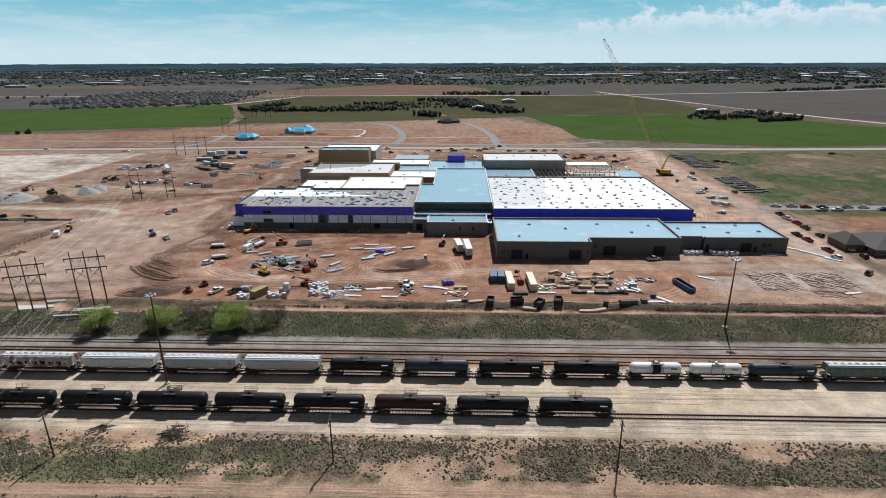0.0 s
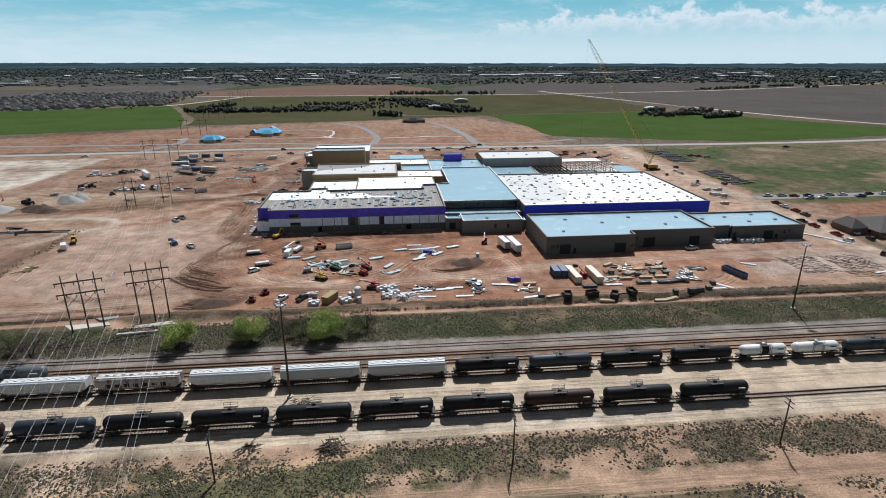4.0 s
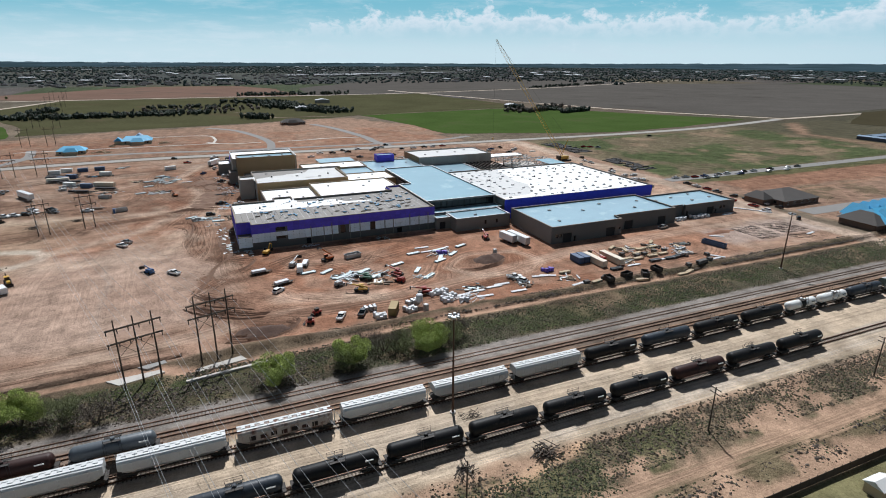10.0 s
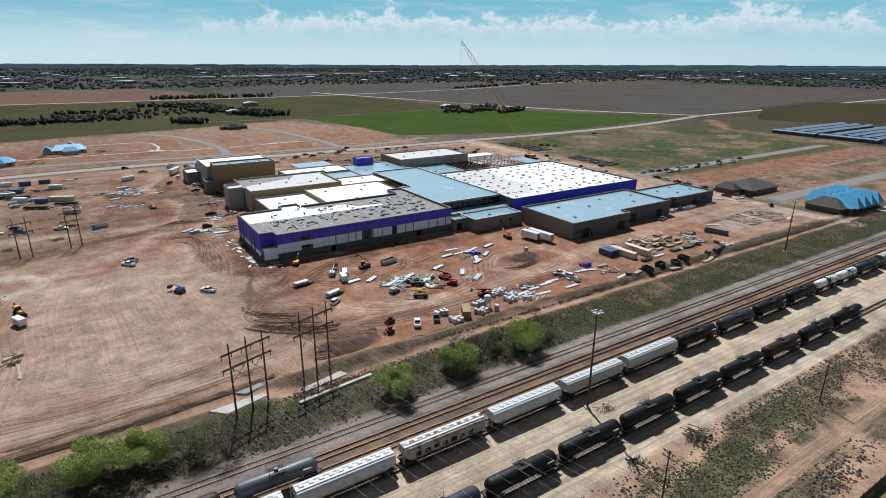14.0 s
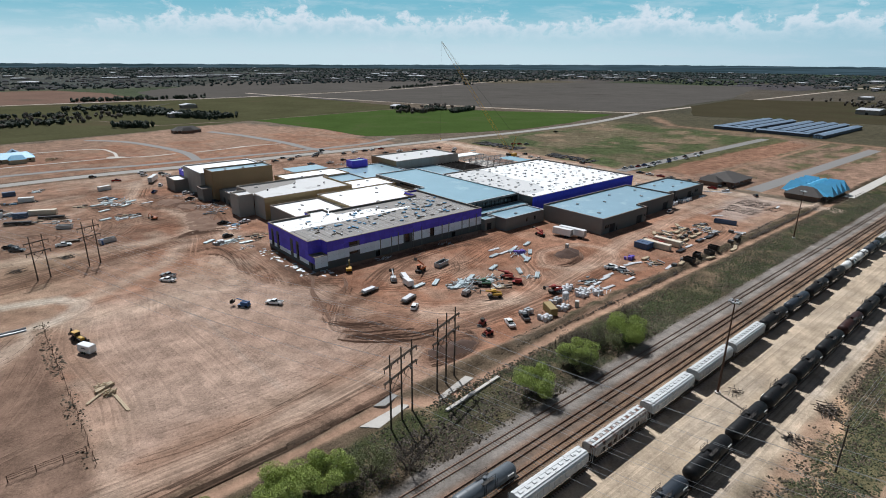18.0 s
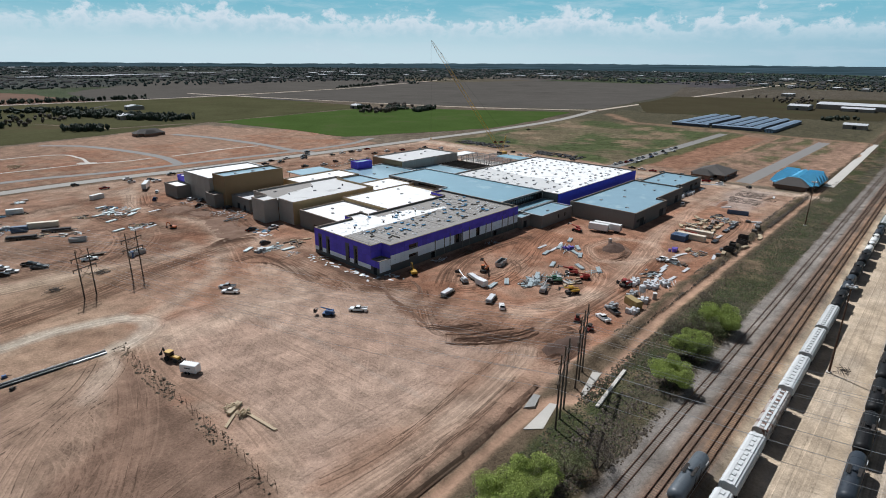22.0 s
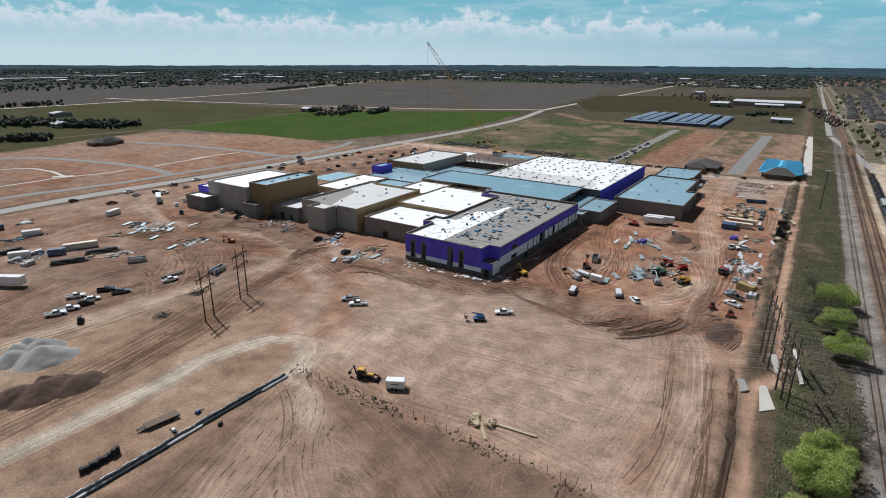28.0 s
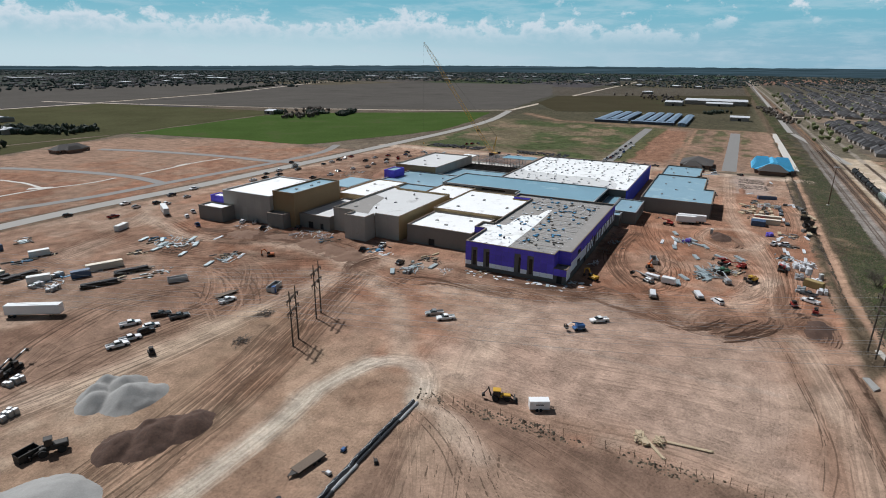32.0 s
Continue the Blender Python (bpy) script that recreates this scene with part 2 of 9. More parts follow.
M = dict(
    ground=earth("earth"),
    purple=surface("purple_sheathing", (0.105, 0.075, 0.60), 0.75, amp=0.16, rnd=0.10, small=1.2),
    purple_back=surface("purple_membrane", (0.085, 0.060, 0.48), 0.8, amp=0.12),
    blue_band=surface("blue_membrane", (0.045, 0.065, 0.72), 0.7, amp=0.14),
    white_board=surface("white_sheathing", (0.80, 0.85, 0.92), 0.7, amp=0.10, rnd=0.06),
    block=surface("grey_block", (0.20, 0.185, 0.17), 0.92, amp=0.10, small=1.5),
    block_dark=surface("dark_block", (0.115, 0.11, 0.105), 0.92, amp=0.10),
    tilt=surface("concrete_panel", (0.36, 0.33, 0.30), 0.88, amp=0.12, rnd=0.07, stain=(0.26, 0.23, 0.2), stain_scale=0.25),
    brown=surface("brown_coating", (0.25, 0.165, 0.085), 0.85, amp=0.10, big=0.2),
    tan=surface("tan_coating", (0.42, 0.30, 0.155), 0.85, amp=0.10, big=0.2),
    coping=surface("brown_coping", (0.17, 0.13, 0.095), 0.7, amp=0.1),
    roof_white=surface("white_membrane", (0.82, 0.825, 0.82), 0.55, amp=0.10, big=0.12, small=0.9, bump=0.05, stain=(0.56, 0.55, 0.53), stain_at=0.57, stain_scale=0.14),
    roof_blue=surface("pale_membrane", (0.27, 0.415, 0.50), 0.22, amp=0.12, big=0.08, bump=0.03, stain=(0.37, 0.51, 0.57), stain_at=0.56, stain_scale=0.09, spec=1.0),
    roof_deck=surface("blue_grey_deck", (0.21, 0.365, 0.45), 0.22, amp=0.12, big=0.07, bump=0.03, stain=(0.30, 0.46, 0.53), stain_at=0.56, stain_scale=0.08, spec=1.0),
    roof_grey=surface("grey_insulation", (0.25, 0.235, 0.22), 0.9, amp=0.14, big=0.2, stain=(0.33, 0.31, 0.29), stain_at=0.6, stain_scale=0.3),
    roof_pale=surface("pale_grey_roof", (0.55, 0.55, 0.545), 0.8, amp=0.08, stain=(0.36, 0.35, 0.34), stain_at=0.58, stain_scale=0.08),
    dark=surface("dark_interior", (0.02, 0.02, 0.022), 0.9, amp=0.1, bump=0),
    black=surface("black_paint", (0.010, 0.010, 0.011), 0.55, amp=0.3, small=1.5, bump=0.03, spec=0.22, stain=(0.045, 0.035, 0.03), stain_at=0.6, stain_scale=0.7),
    maroon=surface("maroon_paint", (0.035, 0.014, 0.012), 0.55, spec=0.25, amp=0.25, stain=(0.02, 0.012, 0.012), stain_at=0.6),
    slate=surface("slate_paint", (0.03, 0.038, 0.05), 0.5, spec=0.3, amp=0.2, stain=(0.03, 0.032, 0.035), stain_at=0.6),
    tank_grey=surface("tank_grey_paint", (0.085, 0.10, 0.115), 0.45, amp=0.2, stain=(0.16, 0.16, 0.16), stain_at=0.62),
    tank_white=surface("tank_white_paint", (0.74, 0.74, 0.72), 0.42, amp=0.06, stain=(0.45, 0.38, 0.30), stain_at=0.66, stain_scale=0.6),
    hopper=surface("hopper_grey_paint", (0.42, 0.43, 0.43), 0.6, amp=0.12, stain=(0.27, 0.24, 0.22), stain_at=0.6, stain_scale=0.35),
    hopper_pale=surface("hopper_white_paint", (0.56, 0.57, 0.57), 0.6, amp=0.1, stain=(0.38, 0.35, 0.32), stain_at=0.62, stain_scale=0.35),
    hopper_rust=surface("rusted_hopper_paint", (0.40, 0.36, 0.33), 0.75, amp=0.15, stain=(0.13, 0.055, 0.035), stain_at=0.47, stain_scale=0.45),
    hopper_green=surface("dull_green_paint", (0.10, 0.125, 0.11), 0.6, amp=0.18, stain=(0.2, 0.2, 0.19), stain_at=0.64),
    steel_dark=surface("dark_steel", (0.035, 0.03, 0.027), 0.7, 0.3, amp=0.2),
    rail=surface("worn_rail", (0.125, 0.072, 0.048), 0.5, 0.6, amp=0.15),
    tie=surface("old_timber_tie", (0.135, 0.102, 0.078), 0.95, amp=0.2, isl=0.2),
    timber=surface("weathered_pole", (0.075, 0.058, 0.045), 0.9, amp=0.2),
    rust=surface("rusty_steel", (0.10, 0.055, 0.035), 0.85, 0.2, amp=0.25),
    galv=surface("galvanised_steel", (0.38, 0.39, 0.40), 0.5, 0.6, amp=0.12),
    wire=surface("cable", (0.36, 0.37, 0.38), 0.5, 0.3, amp=0.0, bump=0),
    concrete=surface("pale_concrete", (0.50, 0.47, 0.43), 0.9, amp=0.10, stain=(0.4, 0.33, 0.27), stain_at=0.6),
    asphalt=surface("grey_asphalt", (0.20, 0.19, 0.18), 0.92, amp=0.10),
    lumber=surface("fresh_lumber", (0.44, 0.35, 0.235), 0.85, amp=0.15, rnd=0.1, isl=0.12),
    plastic_white=surface("white_plastic", (0.56, 0.57, 0.59), 0.5, amp=0.10, rnd=0.12, stain=(0.42, 0.33, 0.27), stain_at=0.6, stain_scale=0.8),
    wrap_blue=surface("blue_wrap", (0.05, 0.20, 0.36), 0.45, amp=0.15, rnd=0.15),
    tarp_purple=surface("purple_tarp", (0.12, 0.08, 0.42), 0.5, amp=0.15),
    stud=surface("steel_studs", (0.36, 0.42, 0.44), 0.5, 0.4, amp=0.15, rnd=0.15),
    cont_blue=surface("blue_container", (0.05, 0.09, 0.17), 0.55, amp=0.15),
    cont_cream=surface("cream_container", (0.62, 0.55, 0.44), 0.6, amp=0.1, stain=(0.4, 0.28, 0.2), stain_at=0.66),
    cont_tan=surface("tan_container", (0.30, 0.22, 0.09), 0.7, amp=0.12),
    red=surface("red_paint", (0.30, 0.03, 0.022), 0.45, amp=0.15),
    orange=surface("orange_paint", (0.48, 0.12, 0.025), 0.45, amp=0.12),
    yellow=surface("yellow_paint", (0.52, 0.30, 0.03), 0.45, amp=0.12),
    green_m=surface("green_machine_paint", (0.05, 0.15, 0.09), 0.45, amp=0.12),
    blue_m=surface("blue_machine_paint", (0.03, 0.10, 0.26), 0.45, amp=0.12),
    rubber=surface("tyre_rubber", (0.018, 0.018, 0.018), 0.9, amp=0.15),
    glass=surface("dark_glass", (0.012, 0.015, 0.018), 0.08, amp=0.0, bump=0),
    car_white=surface("white_car_paint", (0.78, 0.78, 0.78), 0.22, amp=0.03, bump=0),
    car_silver=surface("silver_car_paint", (0.42, 0.43, 0.44), 0.25, 0.5, amp=0.03, bump=0),
    car_grey=surface("grey_car_paint", (0.10, 0.105, 0.11), 0.25, 0.3, amp=0.03, bump=0),
    car_black=surface("black_car_paint", (0.012, 0.012, 0.014), 0.2, amp=0.03, bump=0),
    car_red=surface("red_car_paint", (0.22, 0.012, 0.012), 0.22, amp=0.03, bump=0),
    car_blue=surface("blue_car_paint", (0.02, 0.045, 0.14), 0.22, amp=0.03, bump=0),
    lamp=surface("lamp_lens", (0.75, 0.74, 0.7), 0.15, amp=0.0, bump=0),
    tail=surface("tail_lens", (0.35, 0.01, 0.01), 0.2, amp=0.0, bump=0),
    gravel=surface("pale_gravel", (0.275, 0.268, 0.255), 0.95, amp=0.24, big=0.3, small=3.0, bump=0.6),
    spoil=surface("dark_spoil_earth", (0.068, 0.037, 0.025), 0.95, amp=0.4, big=0.5, small=2.0, bump=0.8),
    mud=surface("churned_mud", (0.17, 0.098, 0.064), 0.95, amp=0.25, big=0.5, small=2.0, bump=0.8),
    redspoil=surface("red_spoil_earth", (0.235, 0.115, 0.07), 0.95, amp=0.2, big=0.5, small=2.0, bump=0.8),
    bark=surface("bark", (0.09, 0.07, 0.055), 0.9, amp=0.2),
    leaf=surface("spring_leaves", (0.30, 0.365, 0.085), 0.75, amp=0.2, isl=0.35, bump=0),
    leaf_dull=surface("dull_leaves", (0.14, 0.155, 0.06), 0.8, amp=0.2, isl=0.35, bump=0),
    twig=surface("bare_twigs", (0.085, 0.068, 0.054), 0.9, amp=0.2, isl=0.25, bump=0),
    cedar=surface("cedar_foliage", (0.026, 0.038, 0.022), 0.85, amp=0.25, isl=0.3, bump=0),
    scrub=surface("scrub_leaves", (0.060, 0.068, 0.030), 0.9, amp=0.25, big=0.05, isl=0.35, bump=0),
    scrub_dry=surface("dry_scrub", (0.105, 0.082, 0.056), 0.95, amp=0.25, big=0.08, isl=0.35, bump=0),
    ruts=earth("wheel_ruts"),
    clod=surface("earth_clods", (0.22, 0.125, 0.085), 0.95, amp=0.2, isl=0.4, bump=0.3),
    # far trees: a little distance haze tinted into the base colour
    far_wood=surface("far_woodland_hazed", (0.046, 0.060, 0.056), 0.95, spec=0.0, amp=0.15, big=0.01, isl=0.25, bump=0),
    shingle=surface("brown_shingles", (0.07, 0.062, 0.057), 0.9, amp=0.15, rnd=0.1),
    shingle_far=surface("grey_shingles", (0.070, 0.068, 0.070), 0.95, amp=0.1, isl=0.4, spec=0.1),
    wall_far=surface("far_walls", (0.27, 0.23, 0.20), 0.9, amp=0.1, isl=0.3),
    roof_far=surface("far_white_roofs", (0.46, 0.47, 0.49), 0.8, amp=0.05, isl=0.4, spec=0.1),
    wrap_sky=surface("sky_blue_underlay", (0.075, 0.37, 0.60), 0.5, amp=0.22, big=0.3),
    brick=surface("brown_brick", (0.16, 0.10, 0.075), 0.9, amp=0.15),
    metal_roof=surface("pale_metal_roof", (0.20, 0.275, 0.37), 0.45, 0.3, amp=0.08),
    sheet=surface("white_sheet_metal", (0.66, 0.66, 0.64), 0.5, amp=0.06),
    rebar=surface("black_rebar", (0.03, 0.028, 0.03), 0.8, 0.2, amp=0.2),
    liner=surface("black_pipe", (0.03, 0.032, 0.036), 0.28, amp=0.25, small=1.5, stain=(0.35, 0.37, 0.4), stain_at=0.58, stain_scale=0.5),
)

# ---- mesh helpers ----


class Geo:
    def __init__(self):
        self.v, self.f = [], []

    def add(self, verts, faces, m=None):
        k = len(self.v)
        self.v += [tuple(m @ Vector(p)) for p in verts] if m is not None else [tuple(p) for p in verts]
        self.f += [tuple(i + k for i in q) for q in faces]
        return self

    def box(self, x0, y0, z0, x1, y1, z1, m=None, taper=1.0):
        cx, cy = (x0 + x1) / 2, (y0 + y1) / 2
        t = lambda x, c: c + (x - c) * taper
        vs = [(x0, y0, z0), (x1, y0, z0), (x1, y1, z0), (x0, y1, z0), (t(x0, cx), t(y0, cy), z1), (t(x1, cx), t(y0, cy), z1), (t(x1, cx), t(y1, cy), z1), (t(x0, cx), t(y1, cy), z1)]
        return self.add(vs, [(3, 2, 1, 0), (4, 5, 6, 7), (0, 1, 5, 4), (1, 2, 6, 5), (2, 3, 7, 6), (3, 0, 4, 7)], m)

    def slab(self, x0, y0, z0, x1, y1, z1, c=0.08, m=None):
        """A box with chamfered upper and lower edges."""
        vs, fs = [], []
        for z, i in ((z0, c), (z0 + c, 0), (z1 - c, 0), (z1, c)):
            vs += [(x0 + i, y0 + i, z), (x1 - i, y0 + i, z), (x1 - i, y1 - i, z), (x0 + i, y1 - i, z)]
        fs = [(3, 2, 1, 0), (12, 13, 14, 15)]
        for k in range(3):
            for i in range(4):
                j = (i + 1) % 4
                fs.append((4 * k + i, 4 * k + j, 4 * k + 4 + j, 4 * k + 4 + i))
        return self.add(vs, fs, m)

    def prism(self, poly, z0, z1, m=None):
        n = len(poly)
        vs = [(x, y, z0) for x, y in poly] + [(x, y, z1) for x, y in poly]
        return self.add(vs, [tuple(range(n - 1, -1, -1)), tuple(range(n, 2 * n))] + [(i, (i + 1) % n, n + (i + 1) % n, n + i) for i in range(n)], m)

    def profile(self, pts, y0, y1, m=None, inset=None):
        """A side outline in x and z, drawn across from y0 to y1; inset narrows the points above that height."""
        n = len(pts)
        w = lambda z: inset[1] if inset and z > inset[0] else 0.0
        vs = [(x, y0 + w(z), z) for x, z in pts] + [(x, y1 - w(z), z) for x, z in pts]
        return self.add(vs, [tuple(range(n)), tuple(range(2 * n - 1, n - 1, -1))] + [((i + 1) % n, i, n + i, n + (i + 1) % n) for i in range(n)], m)

    def tube(self, p, q, r0, r1=None, n=8, m=None, cap=True):
        r1 = r0 if r1 is None else r1
        p, q = Vector(p), Vector(q)
        d = (q - p).normalized()
        a = d.orthogonal().normalized()
        b = d.cross(a)
        vs = []
        for c, r in ((p, r0), (q, r1)):
            for i in range(n):
                w = 2 * math.pi * i / n
                vs.append(c + (a * math.cos(w) + b * math.sin(w)) * r)
        fs = [(i, (i + 1) % n, n + (i + 1) % n, n + i) for i in range(n)]
        if cap:
            fs += [tuple(range(n - 1, -1, -1)), tuple(range(n, 2 * n))]
        return self.add(vs, fs, m)

    def lathe(self, rings, axis="x", n=14, m=None):
        """Rings (along, radius) about an axis through the origin of m."""
        vs, fs = [], []
        for s, r in rings:
            for i in range(n):
                w = 2 * math.pi * i / n
                c, e = r * math.cos(w), r * math.sin(w)
                vs.append({"x": (s, c, e), "y": (c, s, e), "z": (c, e, s)}[axis])
        for k in range(len(rings) - 1):
            for i in range(n):
                j = (i + 1) % n
                fs.append((k * n + i, k * n + j, k * n + n + j, k * n + n + i))
        fs += [tuple(range(n - 1, -1, -1)), tuple(range((len(rings) - 1) * n, len(rings) * n))]
        return self.add(vs, fs, m)

    def mesh(self, name, mat, smooth=False):
        me = bpy.data.meshes.new(name)
        me.from_pydata(self.v, [], self.f)
        me.materials.append(mat)
        if smooth:
            me.polygons.foreach_set("use_smooth", [True] * len(me.polygons))
        me.update()
        return me


def recalc(me):
    bm = bmesh.new()
    bm.from_mesh(me)
    bmesh.ops.recalc_face_normals(bm, faces=bm.faces)
    bm.to_mesh(me)
    bm.free()


def part(name, geo, mat, parent=None, label="", smooth=False, at=None, world=False):
    """One mesh object under a thing or a part. world: the mesh is given in the place's own coordinates."""
    me = geo if isinstance(geo, bpy.types.Mesh) else geo.mesh(name, mat, smooth)
    if not isinstance(geo, bpy.types.Mesh) and len(me.polygons) < 4000:
        recalc(me)
    ob = new(name, me)
    if parent:
        ob.parent = parent
        if world:
            ob.matrix_basis = BASES[parent.name].inverted()
    if at is not None:
        ob.matrix_basis = at
    if label:
        ob["label"] = label
    return ob


BASES = {}


def thing(name, m, label, category, group="", kind=""):
    ob = new(name)
    ob.empty_display_size = 0.5
    m = m if isinstance(m, Matrix) else pose(*m)
    ob.matrix_basis = m
    BASES[ob.name] = m.copy()
    return tagged(ob, label, category, group, kind)


def stuff(name, geo, mat, label, category, kind="stuff", smooth=False):
    ob = new(name, geo.mesh(name, mat, smooth))
    return tagged(ob, label, category, kind=kind)


rng = np.random.RandomState(7)
R = random.Random(11)

# ---- the ground: one sheet to the horizon ----
def axis(lo, hi, step, far_lo, far_hi, grow):
    mid = list(np.arange(lo, hi + step / 2, step))
    up, s = [], step
    while mid[-1] + sum(up) < far_hi:
        s *= grow
        up.append(s)
    down, s = [], step
    while lo - sum(down) > far_lo:
        s *= grow
        down.append(s)
    return np.array(list(lo - np.cumsum(down))[::-1] + mid + list(mid[-1] + np.cumsum(up)))


GX = axis(-330.0, 235.0, 1.0, -14500.0, 14500.0, 1.045)
GY = axis(64.0, 520.0, 1.0, -14500.0, 14500.0, 1.045)
X, Y = np.meshgrid(GX, GY)
SHAPE = X.shape
X, Y = X.ravel(), Y.ravel()


def vnoise(x, y, size, seed):
    """Smooth noise from 0 to 1 with features of that size."""
    u, v = x / size + 31.7 * seed, y / size - 17.3 * seed
    iu, iv = np.floor(u).astype(np.int64), np.floor(v).astype(np.int64)
    fu, fv = u - iu, v - iv
    fu, fv = fu * fu * (3 - 2 * fu), fv * fv * (3 - 2 * fv)

    def h(a, b):
        q = (a * 374761393 + b * 668265263 + seed * 2147483647) & 0xFFFFFFFF
        q = ((q ^ (q >> 13)) * 1274126177) & 0xFFFFFFFF
        return ((q ^ (q >> 16)) & 0xFFFF) / 65535.0

    return (h(iu, iv) * (1 - fu) + h(iu + 1, iv) * fu) * (1 - fv) + (h(iu, iv + 1) * (1 - fu) + h(iu + 1, iv + 1) * fu) * fv


def fbm(x, y, size, seed):
    return (vnoise(x, y, size, seed) * 4 + vnoise(x, y, size / 2.1, seed + 1) * 2 + vnoise(x, y, size / 4.3, seed + 2) + vnoise(x, y, size / 9.1, seed + 3) * 0.6) / 7.6


def ss(a, b, v):
    t = np.clip((v - a) / (b - a), 0, 1)
    return t * t * (3 - 2 * t)


def dist_line(pts, x, y):
    best = np.full(x.shape, 1e9)
    for (ax, ay), (bx, by) in zip(pts, pts[1:]):
        dx, dy = bx - ax, by - ay
        t = np.clip(((x - ax) * dx + (y - ay) * dy) / (dx * dx + dy * dy + 1e-9), 0, 1)
        best = np.minimum(best, np.hypot(x - ax - t * dx, y - ay - t * dy))
    return best


def dist_poly(pts, x, y):
    """Distance inside (positive) or outside a polygon."""
    d = dist_line(pts + pts[:1], x, y)
    ins = np.zeros(x.shape, bool)
    for (ax, ay), (bx, by) in zip(pts, pts[1:] + pts[:1]):
        hit = ((ay > y) != (by > y)) & (x < (bx - ax) * (y - ay) / (by - ay + 1e-12) + ax)
        ins ^= hit
    return np.where(ins, d, -d)


W8, W25, W80 = (fbm(X, Y, s, k) - 0.5 for s, k in ((8, 3), (25, 11), (80, 23)))
PATCH = fbm(X, Y, 14, 41)
soil = np.empty((X.size, 3))
soil[:] = (0.145, 0.115, 0.085)
rough = np.full(X.size, 0.6)


def lay(mask, col):
    global soil
    soil = soil * (1 - mask[:, None]) + np.array(col) * mask[:, None]


def churn(mask, much):
    global rough
    rough = rough * (1 - mask) + much * mask


def rect(x0, x1, y0, y1, soft=2.0, wob=6.0):
    d = np.minimum(np.minimum(X - x0, x1 - X), np.minimum(Y - y0, y1 - Y)) + wob * (W25 + W8)
    return ss(-soft, soft, d)


def zone(pts, soft=2.0, wob=6.0):
    return ss(-soft, soft, dist_poly(pts, X, Y) + wob * (W25 + W8))


def lane(pts, width, soft=1.5, wob=2.0):
    return ss(-soft, soft, width / 2 - dist_line(pts, X, Y) + wob * (W25 + W8))


# far country: a patchwork of dull fields
CU, CV = np.floor((X + 40) / 410), np.floor((Y - 500) / 405)
cell = ((CU * 12.9898 + CV * 78.233) % 3.7) / 3.7
far_tone = np.stack([0.080 + 0.035 * cell, 0.073 + 0.022 * cell, 0.058 + 0.02 * (1 - cell)], 1)
greenish = ((CU * 7.1 + CV * 3.3) % 2.3) > 1.75
far_tone[greenish] = (0.052, 0.064, 0.034)
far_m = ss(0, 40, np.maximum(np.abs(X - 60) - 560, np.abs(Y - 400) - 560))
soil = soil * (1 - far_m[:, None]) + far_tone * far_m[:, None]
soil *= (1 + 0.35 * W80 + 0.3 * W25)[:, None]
# farthest land: cool tint mixed into the soil colour for distance haze
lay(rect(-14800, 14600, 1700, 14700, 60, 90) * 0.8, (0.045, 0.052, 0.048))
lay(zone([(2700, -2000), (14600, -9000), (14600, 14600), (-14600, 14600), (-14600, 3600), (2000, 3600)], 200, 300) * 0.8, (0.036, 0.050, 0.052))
DIRT, PALE, RED, SAND = (0.305, 0.198, 0.142), (0.445, 0.34, 0.262), (0.285, 0.150, 0.097), (0.455, 0.36, 0.262)
DITCH = [(-330, 166.5), (-180, 168.2), (-162, 168.7), (-150, 169.8), (-141, 170.8), (-131, 172.2)]
PATH = [(-330, 163), (-180, 165.3), (-161, 166.2), (-138, 167.4), (-133, 164.5), (-127, 161), (-110, 161.5), (-98, 163), (-69, 166), (-31, 165.7)]
OLIVE, DRY = (0.052, 0.060, 0.026), (0.118, 0.088, 0.060)
# bare earth north of the road, grass beyond
lay(zone([(-420, 505), (120, 505), (112, 560), (122, 640), (80, 705), (60, 755), (35, 752), (-60, 728), (-250, 680), (-420, 600), (-800, 560), (-800, 500)], 6, 16), DIRT)
lay(zone([(-420, 505), (110, 505), (110, 640), (-420, 640)], 8, 40) * ss(0.48, 0.6, PATCH) * 0.6, RED)
# the site
lay(zone([(-900, 166), (-330, 166), (-180, 168.2), (-135, 169.5), (152, 170), (172, 300), (168, 505), (-900, 505)], 2.5, 6), DIRT)
lay(zone([(-205, 180), (150, 180), (150, 480), (-205, 480)], 3, 10) * ss(0.50, 0.62, fbm(X, Y, 30, 71)) * 0.6, RED)
lay(zone([(-330, 330), (-130, 330), (-115, 480), (-330, 480)], 10, 20) * 0.45, (0.25, 0.165, 0.12))
lay(rect(-330, 150, 176, 500, 3, 10) * ss(0.52, 0.66, fbm(X, Y, 22, 77)) * 0.4, PALE)
# tilled ground west of the fence
lay(zone([(-900, 160), (-195.5, 176), (-195.5, 262), (-900, 262)], 1.5, 2) * 0.9, (0.168, 0.109, 0.080))
lay(zone([(-330, 297), (-188, 299), (-150, 330), (-165, 340), (-215, 322), (-330, 330)], 3, 6) * 0.6, (0.23, 0.15, 0.105))
# east: grass, red rows and graded lots
lay(zone([(168, 172), (2000, 172), (2000, 495), (168, 505)], 4, 8), (0.165, 0.135, 0.085))
lay(rect(172, 460, 303, 478, 4, 20) * ss(0.40, 0.55, fbm(X, Y, 40, 141)) * 0.9, (0.075, 0.098, 0.04))
lay(rect(172, 460, 303, 478, 4, 20) * ss(0.58, 0.66, fbm(X, Y, 34, 151)) * 0.8, (0.26, 0.185, 0.125))
lay(rect(168, 455, 150, 290, 4, 10), DIRT)
lay(rect(185, 430, 252, 290, 3, 10) * 0.8, RED)
